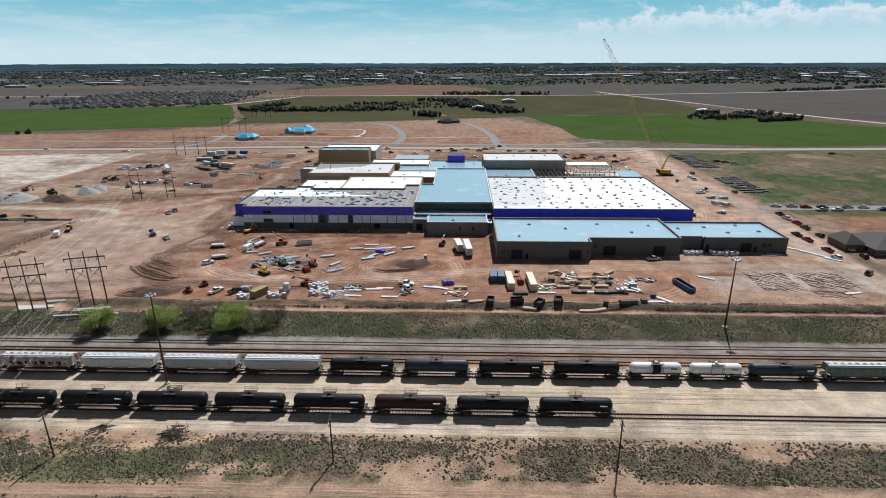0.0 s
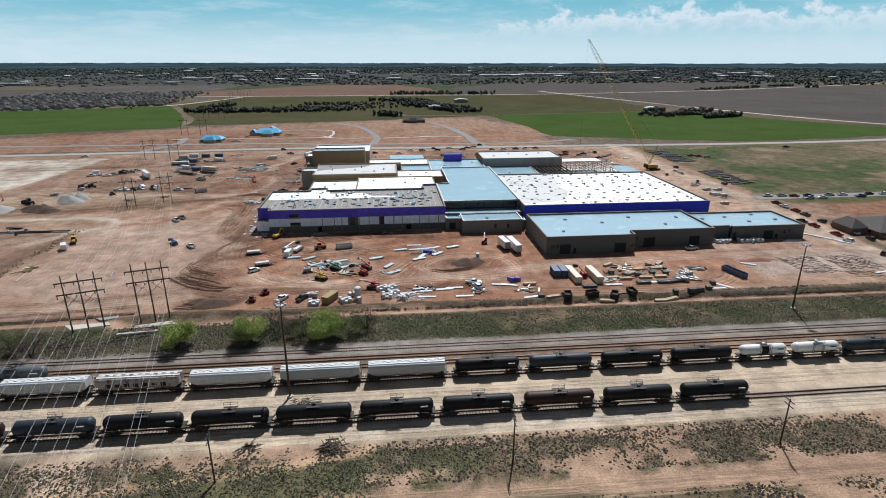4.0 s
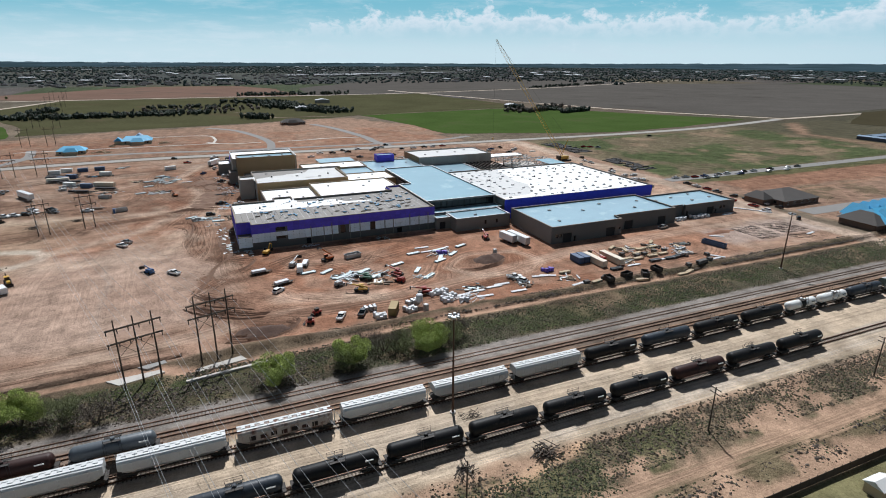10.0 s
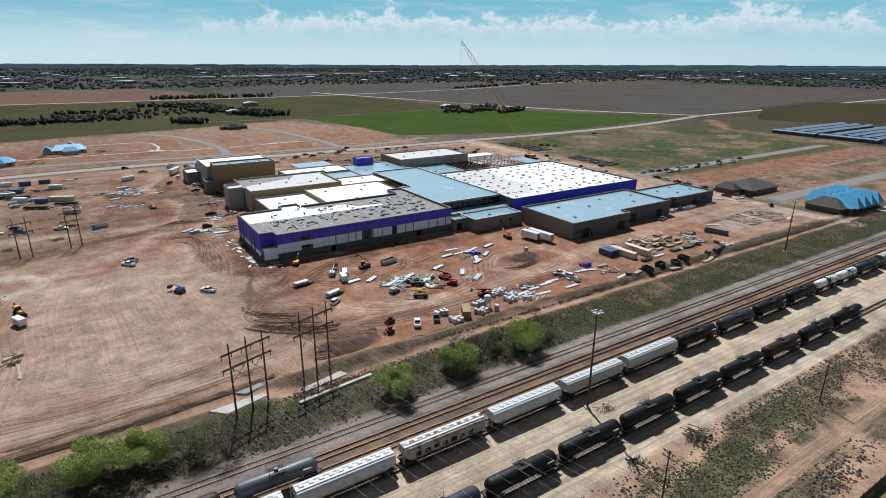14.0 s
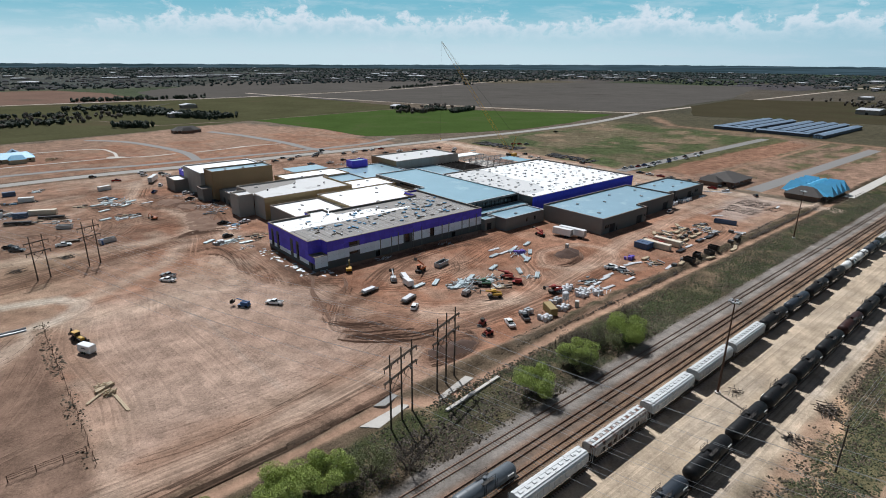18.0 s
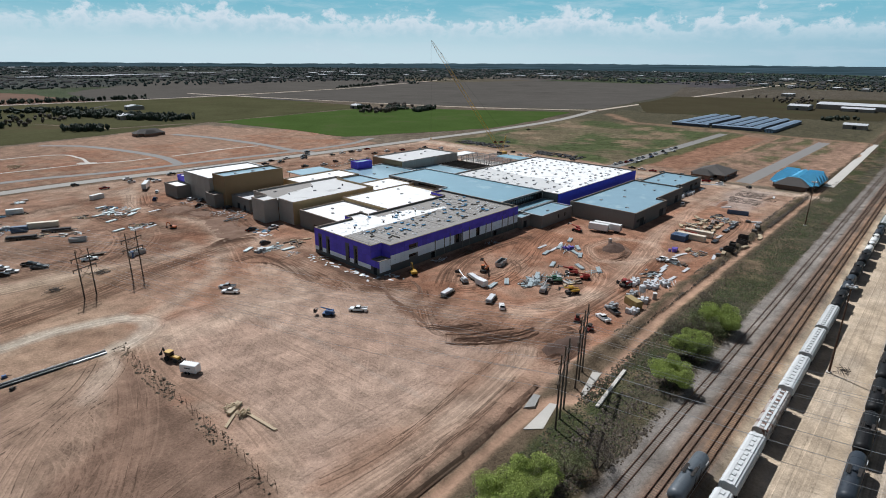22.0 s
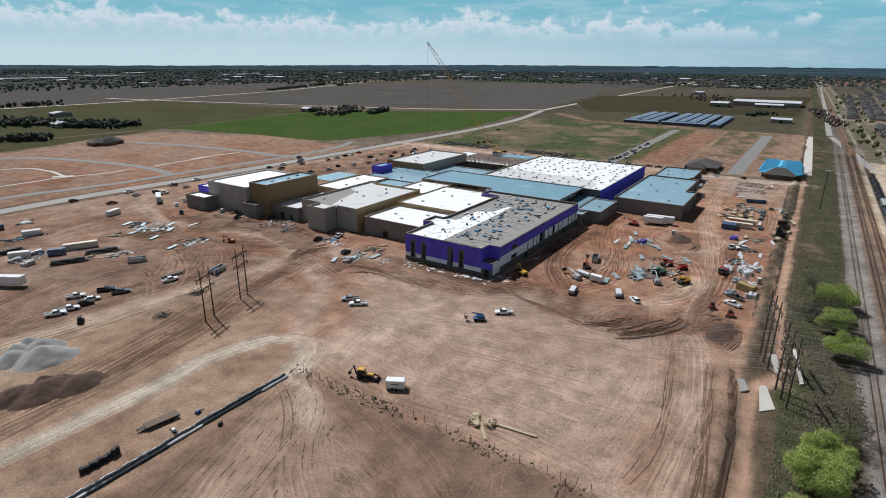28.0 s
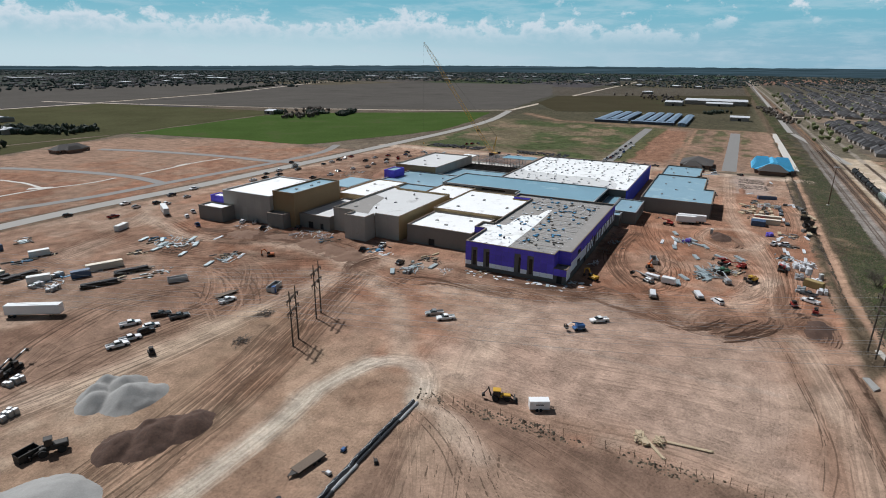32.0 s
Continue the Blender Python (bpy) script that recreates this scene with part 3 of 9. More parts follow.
lay(rect(185, 440, 214, 252, 4, 12) * ss(0.5, 0.62, PATCH) * 0.7, (0.14, 0.115, 0.07))
lay(rect(172, 450, 281, 294, 2, 6) * 0.85, (0.085, 0.10, 0.045))
lay(rect(270, 452, 213, 226, 3, 8) * ss(0.4, 0.55, fbm(X, Y, 20, 143)) * 0.85, (0.095, 0.105, 0.05))
lay(rect(250, 455, 190, 200, 3, 6) * ss(0.42, 0.55, fbm(X, Y, 18, 145)) * 0.8, (0.095, 0.105, 0.05))
lay(rect(330, 455, 236, 250, 3, 8) * ss(0.4, 0.55, fbm(X, Y, 22, 147)) * 0.8, (0.10, 0.105, 0.055))
lay(lane([(170, 244), (300, 246), (456, 248)], 4, 1, 2) * 0.8, (0.36, 0.22, 0.15))
lay(rect(455, 2600, 168, 640, 20, 20) * 0.8, (0.075, 0.070, 0.045))
lay(lane([(462, 160), (466, 300), (470, 420), (560, 500)], 12, 3, 4) * 0.9, (0.30, 0.19, 0.13))
lay(zone([(622, 468), (742, 186), (1367, 176), (1039, 592)], 6, 8) * 0.9, (0.052, 0.046, 0.028))
lay(zone([(1039, 592), (1367, 176), (1930, 186), (1467, 721)], 10, 12) * 0.8, (0.105, 0.088, 0.07))
lay(zone([(3100, 150), (5200, 200), (5200, 1500), (3400, 1500)], 60, 60) * 0.7, (0.06, 0.09, 0.045))
lay(zone([(-112, 170), (12, 170), (14, 252), (-112, 253)], 3, 8) * (0.5 + 0.45 * ss(0.4, 0.6, fbm(X, Y, 11, 83))), (0.262, 0.132, 0.083))
lay(zone([(14, 174), (90, 174), (90, 211), (14, 211)], 3, 6) * 0.6, (0.30, 0.155, 0.098))
lay(zone([(-140, 330), (-96, 320), (-100, 445), (-140, 440)], 4, 10) * (0.3 + 0.6 * ss(0.42, 0.58, fbm(X, Y, 9, 85))), (0.27, 0.14, 0.09))
lay(zone([(230, -400), (14600, -400), (14600, 128), (230, 120)], 6, 6) * 0.9, (0.105, 0.092, 0.068))
lay(lane([(215, 104), (300, 113), (421, 120), (634, 129), (1285, 142), (3000, 165)], 9, 2, 3) * 0.9, (0.34, 0.27, 0.205))
lay(rect(300, 1600, -250, 108, 6, 8) * 0.85, (0.165, 0.135, 0.108))
lay(zone([(640, 128), (735, 128), (760, 20), (820, -200), (680, -200), (640, 0)], 6, 10) * 0.8, (0.27, 0.20, 0.145))
lay(zone([(225, 118), (330, 122), (330, 100), (300, 60), (240, 90)], 5, 8) * 0.7, (0.22, 0.165, 0.115))
lay(zone([(2250, 140), (3100, 132), (3680, -420), (2800, -290)], 40, 40) * 0.8, (0.24, 0.14, 0.10))
ROAD = [(-900, 500), (-400, 492), (-160, 508), (-60, 503), (30, 500), (160, 497), (290, 495), (430, 505), (600, 540)]
lay(lane(ROAD, 19, 1.5, 4) * 0.75, (0.11, 0.085, 0.062))
# pale pad to the west
lay(zone([(-285, 330), (-279, 394), (-271, 470), (-296, 474), (-345, 466), (-560, 440), (-560, 330)], 2, 3), (0.50, 0.44, 0.37))
# strip by strip across the railway, which bends a little beyond the site
Y_TRUE, Y = Y, Y - 0.0185 * np.maximum(0.0, X - 380)
lay(rect(-14800, 14600, 143.5, 169.5, 1.5, 4), DRY)
lay(rect(-14800, 14600, 145.5, 161, 2, 5) * (0.45 + 0.55 * ss(0.34, 0.58, PATCH + 0.12 * W80)), OLIVE)
lay(lane([(-40, 165.6), (60, 165), (300, 164.6), (460, 166)], 3.2, 0.8, 1.6) * 0.9, (0.37, 0.235, 0.162))
lay(rect(-300, 460, 145.0, 161, 1.5, 4) * ss(0.50, 0.60, fbm(X, Y, 7, 211)) * 0.75, (0.155, 0.112, 0.075))
lay(rect(-300, 460, 144.5, 153, 1.5, 4) * ss(0.47, 0.58, fbm(X, Y, 10, 215)) * 0.8, (0.075, 0.066, 0.046))
lay(rect(-14800, 14600, 128.5, 145, 1.2, 2.0), (0.170, 0.149, 0.131))
lay(rect(-14800, 14600, 129.8, 138.2, 0.8, 1.4) * 0.8, (0.15, 0.115, 0.092))
lay(rect(-14800, 14600, 138.6, 145, 0.8, 2.0) * 0.75, (0.225, 0.202, 0.182))
lay(rect(240, 14600, 128.5, 145, 20, 3.0) * 0.6, (0.13, 0.11, 0.088))
lay(rect(-14800, 14600, 100.5, 129.5, 1.2, 3.0), (0.17, 0.145, 0.105))
lay(rect(-14800, 285, 100.5, 129.5, 3, 5.0), SAND)
lay(rect(-14800, 270, 103.0, 107.0, 1.5, 3.0) * (0.25 + 0.6 * ss(0.4, 0.62, PATCH)), (0.50, 0.425, 0.345))
lay(rect(-14800, 270, 112.5, 121.5, 1.5, 3.0) * (0.2 + 0.6 * ss(0.4, 0.62, PATCH)), (0.49, 0.405, 0.315))
lay(rect(-14800, 14600, 107.8, 111.2, 0.8, 1.5) * 0.8, (0.33, 0.285, 0.24))
lay(rect(-14800, 14600, 123.6, 127.4, 0.8, 1.5) * 0.8, (0.33, 0.285, 0.24))
lay(rect(-14800, 14600, 130.2, 133.4, 0.8, 1.0) * 0.9, (0.26, 0.158, 0.097))
lay(rect(-14800, 14600, 134.6, 137.6, 0.8, 1.0) * 0.8, (0.215, 0.14, 0.10))
Y = Y_TRUE
# south: scrub and orange dirt lanes
lay(rect(-14800, 285, -14500, 100.5, 1.5, 4), (0.335, 0.225, 0.155))
SCRUB_S = rect(-14800, 285, 87.6, 98.8, 1.0, 6) * ss(0.42, 0.50, PATCH + 0.2 * W8)
lay(SCRUB_S * 0.9, (0.128, 0.101, 0.067))
lay(SCRUB_S * ss(0.50, 0.60, fbm(X, Y, 12, 97)) * 0.8, (0.090, 0.092, 0.045))
lay(zone([(-92, 91), (-89, 94), (-58, 96), (-54, 94), (-57, 88), (-69, 86), (-87, 85)], 1, 2.5) * 0.8, (0.088, 0.094, 0.043))
SCRUB_T = rect(-400, 400, 77.5, 82, 0.9, 6) * ss(0.44, 0.54, fbm(X, Y, 15, 95))
lay(SCRUB_T * 0.9, (0.12, 0.10, 0.06))
churn(np.maximum(SCRUB_S, SCRUB_T), 1.0)
lay(rect(-14800, 285, -14500, 72.4, 0.5, 0.3), (0.17, 0.155, 0.08))
lay(lane([(-120, 101), (-112, 92), (-110, 80), (-105, 60)], 9, 1.5, 3) * 0.9, (0.44, 0.32, 0.23))
lay(lane([(-118, 90), (-70, 95.5), (-55, 99)], 2.4, 0.8, 1.5) * 0.8, (0.42, 0.28, 0.18))
lay(zone([(-160, 300), (-100, 270), (-100, 450), (-150, 450)], 6, 16) * ss(0.46, 0.58, fbm(X, Y, 13, 181)) * 0.7, (0.215, 0.112, 0.073))
lay(rect(-330, -100, 262, 500, 4, 12) * ss(0.5, 0.62, fbm(X, Y, 17, 191)) * 0.5, (0.22, 0.13, 0.09))
lay(zone([(-420, 512), (110, 512), (110, 640), (-420, 640)], 8, 30) * ss(0.47, 0.58, fbm(X, Y, 26, 201)) * 0.6, (0.27, 0.135, 0.085))
churn(rect(-14800, 14600, 143.5, 169.5, 1.5, 4), 0.95)
churn(rect(-14800, 285, 100.5, 129.5, 1.2, 3), 0.3)
churn(rect(-14800, 14600, 128.5, 145, 1.2, 2), 0.55)
churn(zone([(-112, 170), (14, 170), (90, 174), (90, 211), (14, 252), (-112, 253)], 3, 8), 0.7)
churn(zone([(-160, 300), (-100, 270), (-96, 450), (-150, 450)], 6, 16), 0.85)
churn(zone([(-900, 160), (-195.5, 176), (-195.5, 262), (-900, 262)], 1.5, 2), 0.6)
churn(rect(168, 460, 150, 480, 4, 10), 0.85)
churn(rect(110, 150, 170, 480, 4, 10), 0.75)
churn(zone([(-420, 505), (120, 505), (122, 640), (60, 755), (-250, 680), (-420, 600)], 6, 16), 0.6)
# lanes and worn ways on the site
lay(lane([(-197, 266), (-190, 268), (-184, 272), (-182, 279), (-187, 286), (-203, 290), (-226, 289), (-330, 292)], 5.5, 2.0, 2.0) * 0.75, (0.51, 0.43, 0.36))
lay(zone([(-195, 266), (-215, 258), (-240, 248), (-262, 232), (-240, 205), (-212, 228), (-199, 250)], 3, 6) * 0.28, (0.44, 0.335, 0.25))
lay(lane([(-194, 268), (-199, 258), (-208, 246)], 5, 2, 3) * 0.6, (0.50, 0.40, 0.32))
lay(lane([(-182, 279), (-150, 300), (-128, 335), (-122, 370), (-135, 420), (-120, 470), (-95, 490)], 7, 3, 3) * 0.6, PALE)
lay(lane([(-330, 380), (-262, 350), (-215, 340), (-165, 335), (-125, 330)], 9, 4, 5) * 0.5, PALE)
lay(lane([(-330, 176), (-186, 176), (-166, 177), (-145, 179), (-125, 182.5), (-110, 187), (-77, 188), (-45, 190), (-10, 197), (30, 204), (95, 206), (150, 207)], 6.5, 2, 2) * 0.35, PALE)
lay(lane([(-100, 200), (-70, 190)], 8, 3, 3) * 0.5, PALE)
lay(lane([(-2, 196), (-12, 190), (-30, 193), (-38, 205), (-25, 216), (-5, 212), (0, 200)], 3.5, 2, 2) * 0.4, PALE)
lay(zone([(-190, 186), (-118, 190), (-112, 240), (-140, 275), (-186, 272)], 6, 14) * 0.75, (0.365, 0.262, 0.204))
lay(lane([(-186, 262), (-140, 262), (-115, 300), (-118, 340)], 9, 5, 6) * 0.45, PALE)
lay(lane([(155, 500), (152, 362), (154, 302), (153, 272), (150, 212), (152, 160)], 13, 2, 2), (0.40, 0.305, 0.235))
lay(rect(88, 150, 182, 204, 3, 6) * 0.7, (0.37, 0.30, 0.26))
lay(rect(110, 148, 255, 480, 4, 8) * 0.5, (0.44, 0.31, 0.23))
lay(lane([(-330, 171), (-180, 172.2), (-166, 173.6), (-149, 175.2), (-132, 177)], 2.6, 1.0, 1.6) * 0.4, (0.235, 0.14, 0.095))
lay(lane([(-190, 183.5), (-178, 181.7), (-163, 182), (-146, 185), (-123, 188)], 2.2, 1.2, 2.0) * 0.6, (0.27, 0.165, 0.115))
lay(lane([(-158, 256), (-156.8, 245), (-155, 238), (-155.3, 210), (-154.5, 190)], 1.2, 0.8, 1.0) * 0.45, (0.33, 0.27, 0.225))
lay(zone([(-222, 314), (-204, 320), (-178, 324), (-152, 327), (-155, 319), (-176, 311), (-203, 304), (-219, 300)], 2.5, 4) * 0.55, (0.225, 0.135, 0.095))
lay(lane([(-195.3, 264), (-195.6, 230), (-195.2, 188)], 3.2, 1.2, 2.5) * 0.7, (0.185, 0.12, 0.085))
lay(zone([(-228, 268), (-196, 266), (-196, 220), (-215, 205), (-228, 225)], 6, 8) * 0.4, (0.165, 0.105, 0.075))
MUD_N = zone([(8, 404), (112, 404), (140, 440), (136, 478), (-30, 484), (-20, 420)], 4, 12)
lay(MUD_N * (0.35 + 0.5 * ss(0.42, 0.56, fbm(X, Y, 9, 231))), (0.185, 0.108, 0.074))
churn(MUD_N, 0.95)
# dug-over and churned earth, laid as darker patches, some along the walls
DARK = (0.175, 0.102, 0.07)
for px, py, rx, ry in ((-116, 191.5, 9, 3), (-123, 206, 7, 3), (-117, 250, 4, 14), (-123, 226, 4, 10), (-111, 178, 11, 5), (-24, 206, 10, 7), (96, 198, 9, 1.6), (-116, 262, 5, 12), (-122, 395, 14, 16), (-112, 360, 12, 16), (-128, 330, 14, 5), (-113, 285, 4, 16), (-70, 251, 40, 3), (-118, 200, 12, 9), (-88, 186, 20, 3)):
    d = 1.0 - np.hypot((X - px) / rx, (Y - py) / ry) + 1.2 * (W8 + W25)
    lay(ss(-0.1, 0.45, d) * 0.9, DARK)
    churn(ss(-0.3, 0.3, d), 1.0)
# soil along the ditch darkened to paint the shade of its wall
lay(lane(DITCH, 1.4, 0.5, 0.6) * 0.7, (0.17, 0.10, 0.07))
lay(rect(-70, 150, 166.4, 171.0, 0.8, 3.5) * (0.3 + 0.7 * ss(0.40, 0.54, fbm(X, Y, 6, 217))), (0.082, 0.068, 0.044))
lay(rect(-100, 150, 160.2, 163.0, 0.8, 2.5) * ss(0.40, 0.54, fbm(X, Y, 7, 219)) * 0.8, (0.085, 0.070, 0.045))
churn(rect(-70, 150, 160, 172, 1.5, 3), 1.0)
DARK_WAYS = (([(-140, 310), (-127, 309), (-124, 295), (-126, 274), (-124, 259), (-119, 250), (-108, 242)], 9), ([(-111, 232), (-125, 213), (-116, 204), (-114, 190), (-101, 182)], 9), ([(-214, 304), (-190, 309), (-162, 321), (-135, 326)], 8), ([(-112, 222), (-85, 240), (-60, 246), (-30, 243)], 7))
for pts, wide in DARK_WAYS:
    d = lane(pts, wide, 2.5, 5.0)
    lay(d * (0.25 + 0.6 * ss(0.40, 0.58, fbm(X, Y, 5, 221))), (0.172, 0.098, 0.066))
    churn(d, 0.95)
lay(lane(PATH, 3.4, 0.8, 1.2), (0.335, 0.215, 0.15))
lay(lane([(-100, 163), (-69, 165.2), (-31, 164.6), (30, 164.6), (110, 164.3)], 2.6, 0.6, 1.4) * 0.95, (0.33, 0.212, 0.147))
churn(lane(PATH, 3.4, 0.8, 1.2), 0.2)

def spline(pts, n=40):
    p = [np.array(q, float) for q in pts]
    p = [2 * p[0] - p[1]] + p + [2 * p[-1] - p[-2]]
    out = []
    for a, b, c, d in zip(p, p[1:], p[2:], p[3:]):
        for t in np.linspace(0, 1, n, endpoint=False):
            out.append(0.5 * (2 * b + (c - a) * t + (2 * a - 5 * b + 4 * c - d) * t * t + (3 * b - a - 3 * c + d) * t ** 3))
    return np.array(out)


RUTS = []


def tracks(pts, count, spread, dark=0.55, deep=1.0):
    """Wheel marks along a way: each a pair of narrow strips, darker damp earth or paler dust."""
    for _ in range(count):
        ox, oy = R.uniform(-spread, spread), R.uniform(-spread, spread)
        j = [(x + ox + R.uniform(-0.3, 0.3) * spread, y + oy + R.uniform(-0.3, 0.3) * spread) for x, y in pts]
        s = spline(j, 26)
        a = R.randrange(0, max(1, len(s) // 2))
        s = s[a:a + R.randrange(len(s) // 3, len(s))]
        if len(s) < 6:
            continue
        RUTS.append((s, 1 - deep * (1 - R.uniform(0.8, 0.95) * (0.85 if dark > 0.8 else 1)) if R.random() < dark else 1 + deep * R.uniform(0.04, 0.14), R.uniform(0.08, 0.26 if dark < 0.4 else 0.34), 0.95))


tracks([(-330, 176), (-186, 176), (-166, 177), (-145, 179), (-125, 182.5), (-110, 187), (-77, 188), (-45, 190), (-10, 197), (30, 204), (95, 206), (150, 207)], 27, 3.0)
tracks([(-190, 186), (-165, 200), (-140, 230), (-125, 262), (-122, 300), (-128, 340), (-150, 380)], 18, 9.0, 0.55, 0.55)
for k in range(5):
    tracks([(-186 + 13 * k, 190), (-184 + 12 * k, 215), (-186 + 12 * k, 245), (-178 + 10 * k, 275)], 9, 6.0, 0.4)
tracks([(-192, 215), (-170, 235), (-150, 262), (-130, 300)], 16, 10.0, 0.55, 0.55)
tracks([(-190, 262), (-165, 268), (-140, 262), (-118, 240), (-108, 215), (-100, 195)], 13, 7.0, 0.55, 0.55)
tracks([(-190, 190), (-160, 188), (-130, 192), (-105, 200), (-85, 205)], 16, 6.0, 0.55, 0.55)
tracks([(-192, 240), (-160, 236), (-130, 225), (-105, 205), (-85, 192)], 16, 8.0, 0.55, 0.55)
tracks([(-125, 330), (-165, 335), (-215, 340), (-262, 350), (-325, 380)], 27, 7.0, 0.55, 2.5)
tracks([(-325, 292), (-226, 289), (-203, 290), (-187, 286), (-182, 279), (-184, 272), (-190, 268), (-200, 264), (-235, 255), (-325, 230)], 27, 2.5)
tracks([(-196, 265), (-212, 255), (-240, 240), (-290, 215)], 56, 5.0, 0.05, 2.6)
tracks([(-195, 264), (-205, 250), (-222, 232), (-240, 200)], 50, 5.0, 0.05, 2.6)
tracks([(-194.5, 263), (-199, 245), (-206, 225), (-222, 196)], 26, 4.0, 0.1, 2.2)
tracks([(-300, 205), (-262, 196), (-228, 206), (-212, 228), (-216, 248)], 34, 9.0, 0.12, 2.2)
tracks([(-200, 200), (-222, 196), (-246, 208), (-262, 236), (-300, 246)], 30, 10.0, 0.15, 2.2)
tracks([(-325, 240), (-280, 238), (-240, 240), (-205, 250)], 24, 8.0, 0.3, 2.6)
tracks([(-330, 300), (-262, 303), (-222, 308), (-176, 318), (-140, 328)], 46, 7.0, 0.6, 2.6)
tracks([(-240, 300), (-205, 312), (-172, 322), (-150, 327)], 30, 4.0, 0.85, 1.6)
tracks([(-250, 345), (-215, 352), (-185, 346), (-165, 352), (-150, 380), (-165, 410)], 26, 9.0, 0.55, 2.6)
tracks([(-330, 420), (-260, 432), (-190, 440), (-140, 452), (-110, 470)], 22, 8.0, 0.55, 2.6)
tracks([(-135, 300), (-128, 330), (-140, 360), (-150, 400), (-150, 450)], 26, 7.0, 0.6, 2.0)
tracks([(-60, 236), (-70, 225), (-95, 222), (-108, 232)], 18, 5.0, 0.6, 2.6)
tracks([(-5, 190), (-30, 186), (-60, 183), (-95, 186), (-112, 200)], 26, 5.0, 0.55, 2.6)
tracks([(-190, 340), (-175, 365), (-195, 378), (-220, 372), (-240, 360)], 23, 8.0, 0.55, 2.5)
tracks([(-120, 300), (-116, 330), (-112, 370), (-130, 410), (-120, 450)], 23, 6.0, 0.55, 2.5)
tracks([(-2, 196), (-12, 190), (-30, 193), (-38, 205), (-25, 216), (-5, 212), (0, 200)], 18, 2.0, 0.55, 2.5)
tracks([(-100, 230), (-80, 222), (-60, 226), (-35, 235), (-10, 240)], 23, 6.0, 0.55, 2.5)
tracks([(-100, 215), (-95, 200), (-75, 192), (-50, 196), (-40, 210)], 23, 6.0, 0.55, 2.5)
tracks([(40, 200), (72, 205), (80, 196), (76, 184), (60, 176), (20, 174), (-10, 178)], 23, 3.0, 0.55, 2.5)
tracks([(155, 500), (152, 362), (154, 302), (153, 272), (150, 212)], 18, 4.0)
tracks([(-128, 204), (-122, 208), (-114, 206), (-106, 198)], 27, 3.0)
tracks([(-300, 104), (-150, 105), (0, 104.5), (220, 105)], 7, 1.6)
tracks([(-300, 117), (-150, 117), (0, 117), (220, 117)], 6, 3.0)
tracks([(-300, 82), (-150, 83), (0, 84), (220, 83)], 18, 2.5)
tracks([(-300, 180), (-230, 180), (-190, 178), (-150, 176)], 18, 3.0)
tracks([(120, 480), (125, 380), (128, 300), (118, 255)], 18, 6.0)
tracks([(-90, 480), (-60, 460), (0, 450), (60, 440), (120, 430)], 18, 8.0)
for pts, wide in DARK_WAYS:
    tracks(pts, 26, wide * 0.45, 0.75, 2.6)
for pts, count, spread in (
    ([(-128, 186), (-120, 192), (-110, 196), (-100, 196)], 26, 5.0),
    ([(-130, 202), (-122, 208), (-112, 207), (-104, 199)], 22, 4.0),
    ([(-112, 210), (-116, 235), (-116, 262), (-114, 296)], 24, 4.0),
    ([(-40, 200), (-30, 196), (-14, 198), (-8, 206)], 16, 4.0),
    ([(-118, 340), (-112, 370), (-120, 400), (-128, 430)], 24, 9.0),
):
    tracks(pts, count, spread, 0.92)


def dark_strips(pts, count, spread, half=0.42):
    """Broad dark strips side by side: deep churned wheel furrows, and the ditch's painted shade."""
    for _ in range(count):
        o = R.uniform(-spread, spread)
        s = spline([(x + o * 0.55 + R.uniform(-0.5, 0.5), y + o + R.uniform(-0.5, 0.5)) for x, y in pts], 22)
        a = R.randrange(0, len(s) // 2)
        RUTS.append((s[a:a + R.randrange(len(s) // 3, len(s))], R.uniform(0.38, 0.66), half * R.uniform(0.5, 1.2), 0.0))


for k in range(9):
    # strips down the ditch: its shaded wall, painted as dark ribbons
    dark_strips([(x, y + 0.12 * (k % 3)) for x, y in DITCH], 1, 0.2, 0.5)
    dark_strips([(-200, 172), (-180, 172.2), (-166, 173.6), (-149, 175.2), (-132, 177)], 2, 1.6, 0.13)
    dark_strips([(-190, 183.5), (-178, 181.7), (-163, 182), (-146, 185), (-123, 188)], 1, 1.2, 0.13)
dark_strips([(-139, 307), (-129, 307), (-127, 300), (-127.5, 289), (-130, 278)], 5, 1.4, 0.3)
dark_strips([(-136, 304), (-131, 296), (-130, 284)], 3, 1.2, 0.3)
soil *= (1 + 0.42 * W8 + 0.28 * W25 + 0.16 * (PATCH - 0.5))[:, None]
soil *= (1 - 0.12 * zone([(-700, 335), (-112, 335), (-112, 500), (-80, 720), (-700, 640)], 14, 20))[:, None]
soil *= (1 + 0.22 * (vnoise(X, Y, 2.3, 131) - 0.5))[:, None]
soil *= (1 - 0.2 * ss(150, 190, X) * ss(160, 190, Y) - 0.2 * ss(150, 330, X) * ss(175, 150, Y))[:, None]
soil *= 1 + zone([(-900, 262), (-190, 262), (-170, 345), (-900, 345)], 12, 20)[:, None] * np.array([0.02, 0.07, 0.05])
soil *= (1 - 0.14 * zone([(-800, 512), (120, 512), (122, 640), (60, 755), (-250, 680), (-800, 560)], 5, 10))[:, None]
np.clip(soil, 0.01, 0.85, out=soil)

# relief: ditch, culvert channel, low berms and rough ground
Z = 0.07 * W8 + 0.04 * W25
Z -= 0.65 * lane(DITCH, 1.6, 0.9, 0.4)
Z -= 0.5 * lane(PATH + [(300, 165)], 3.0, 1.2, 0.8)
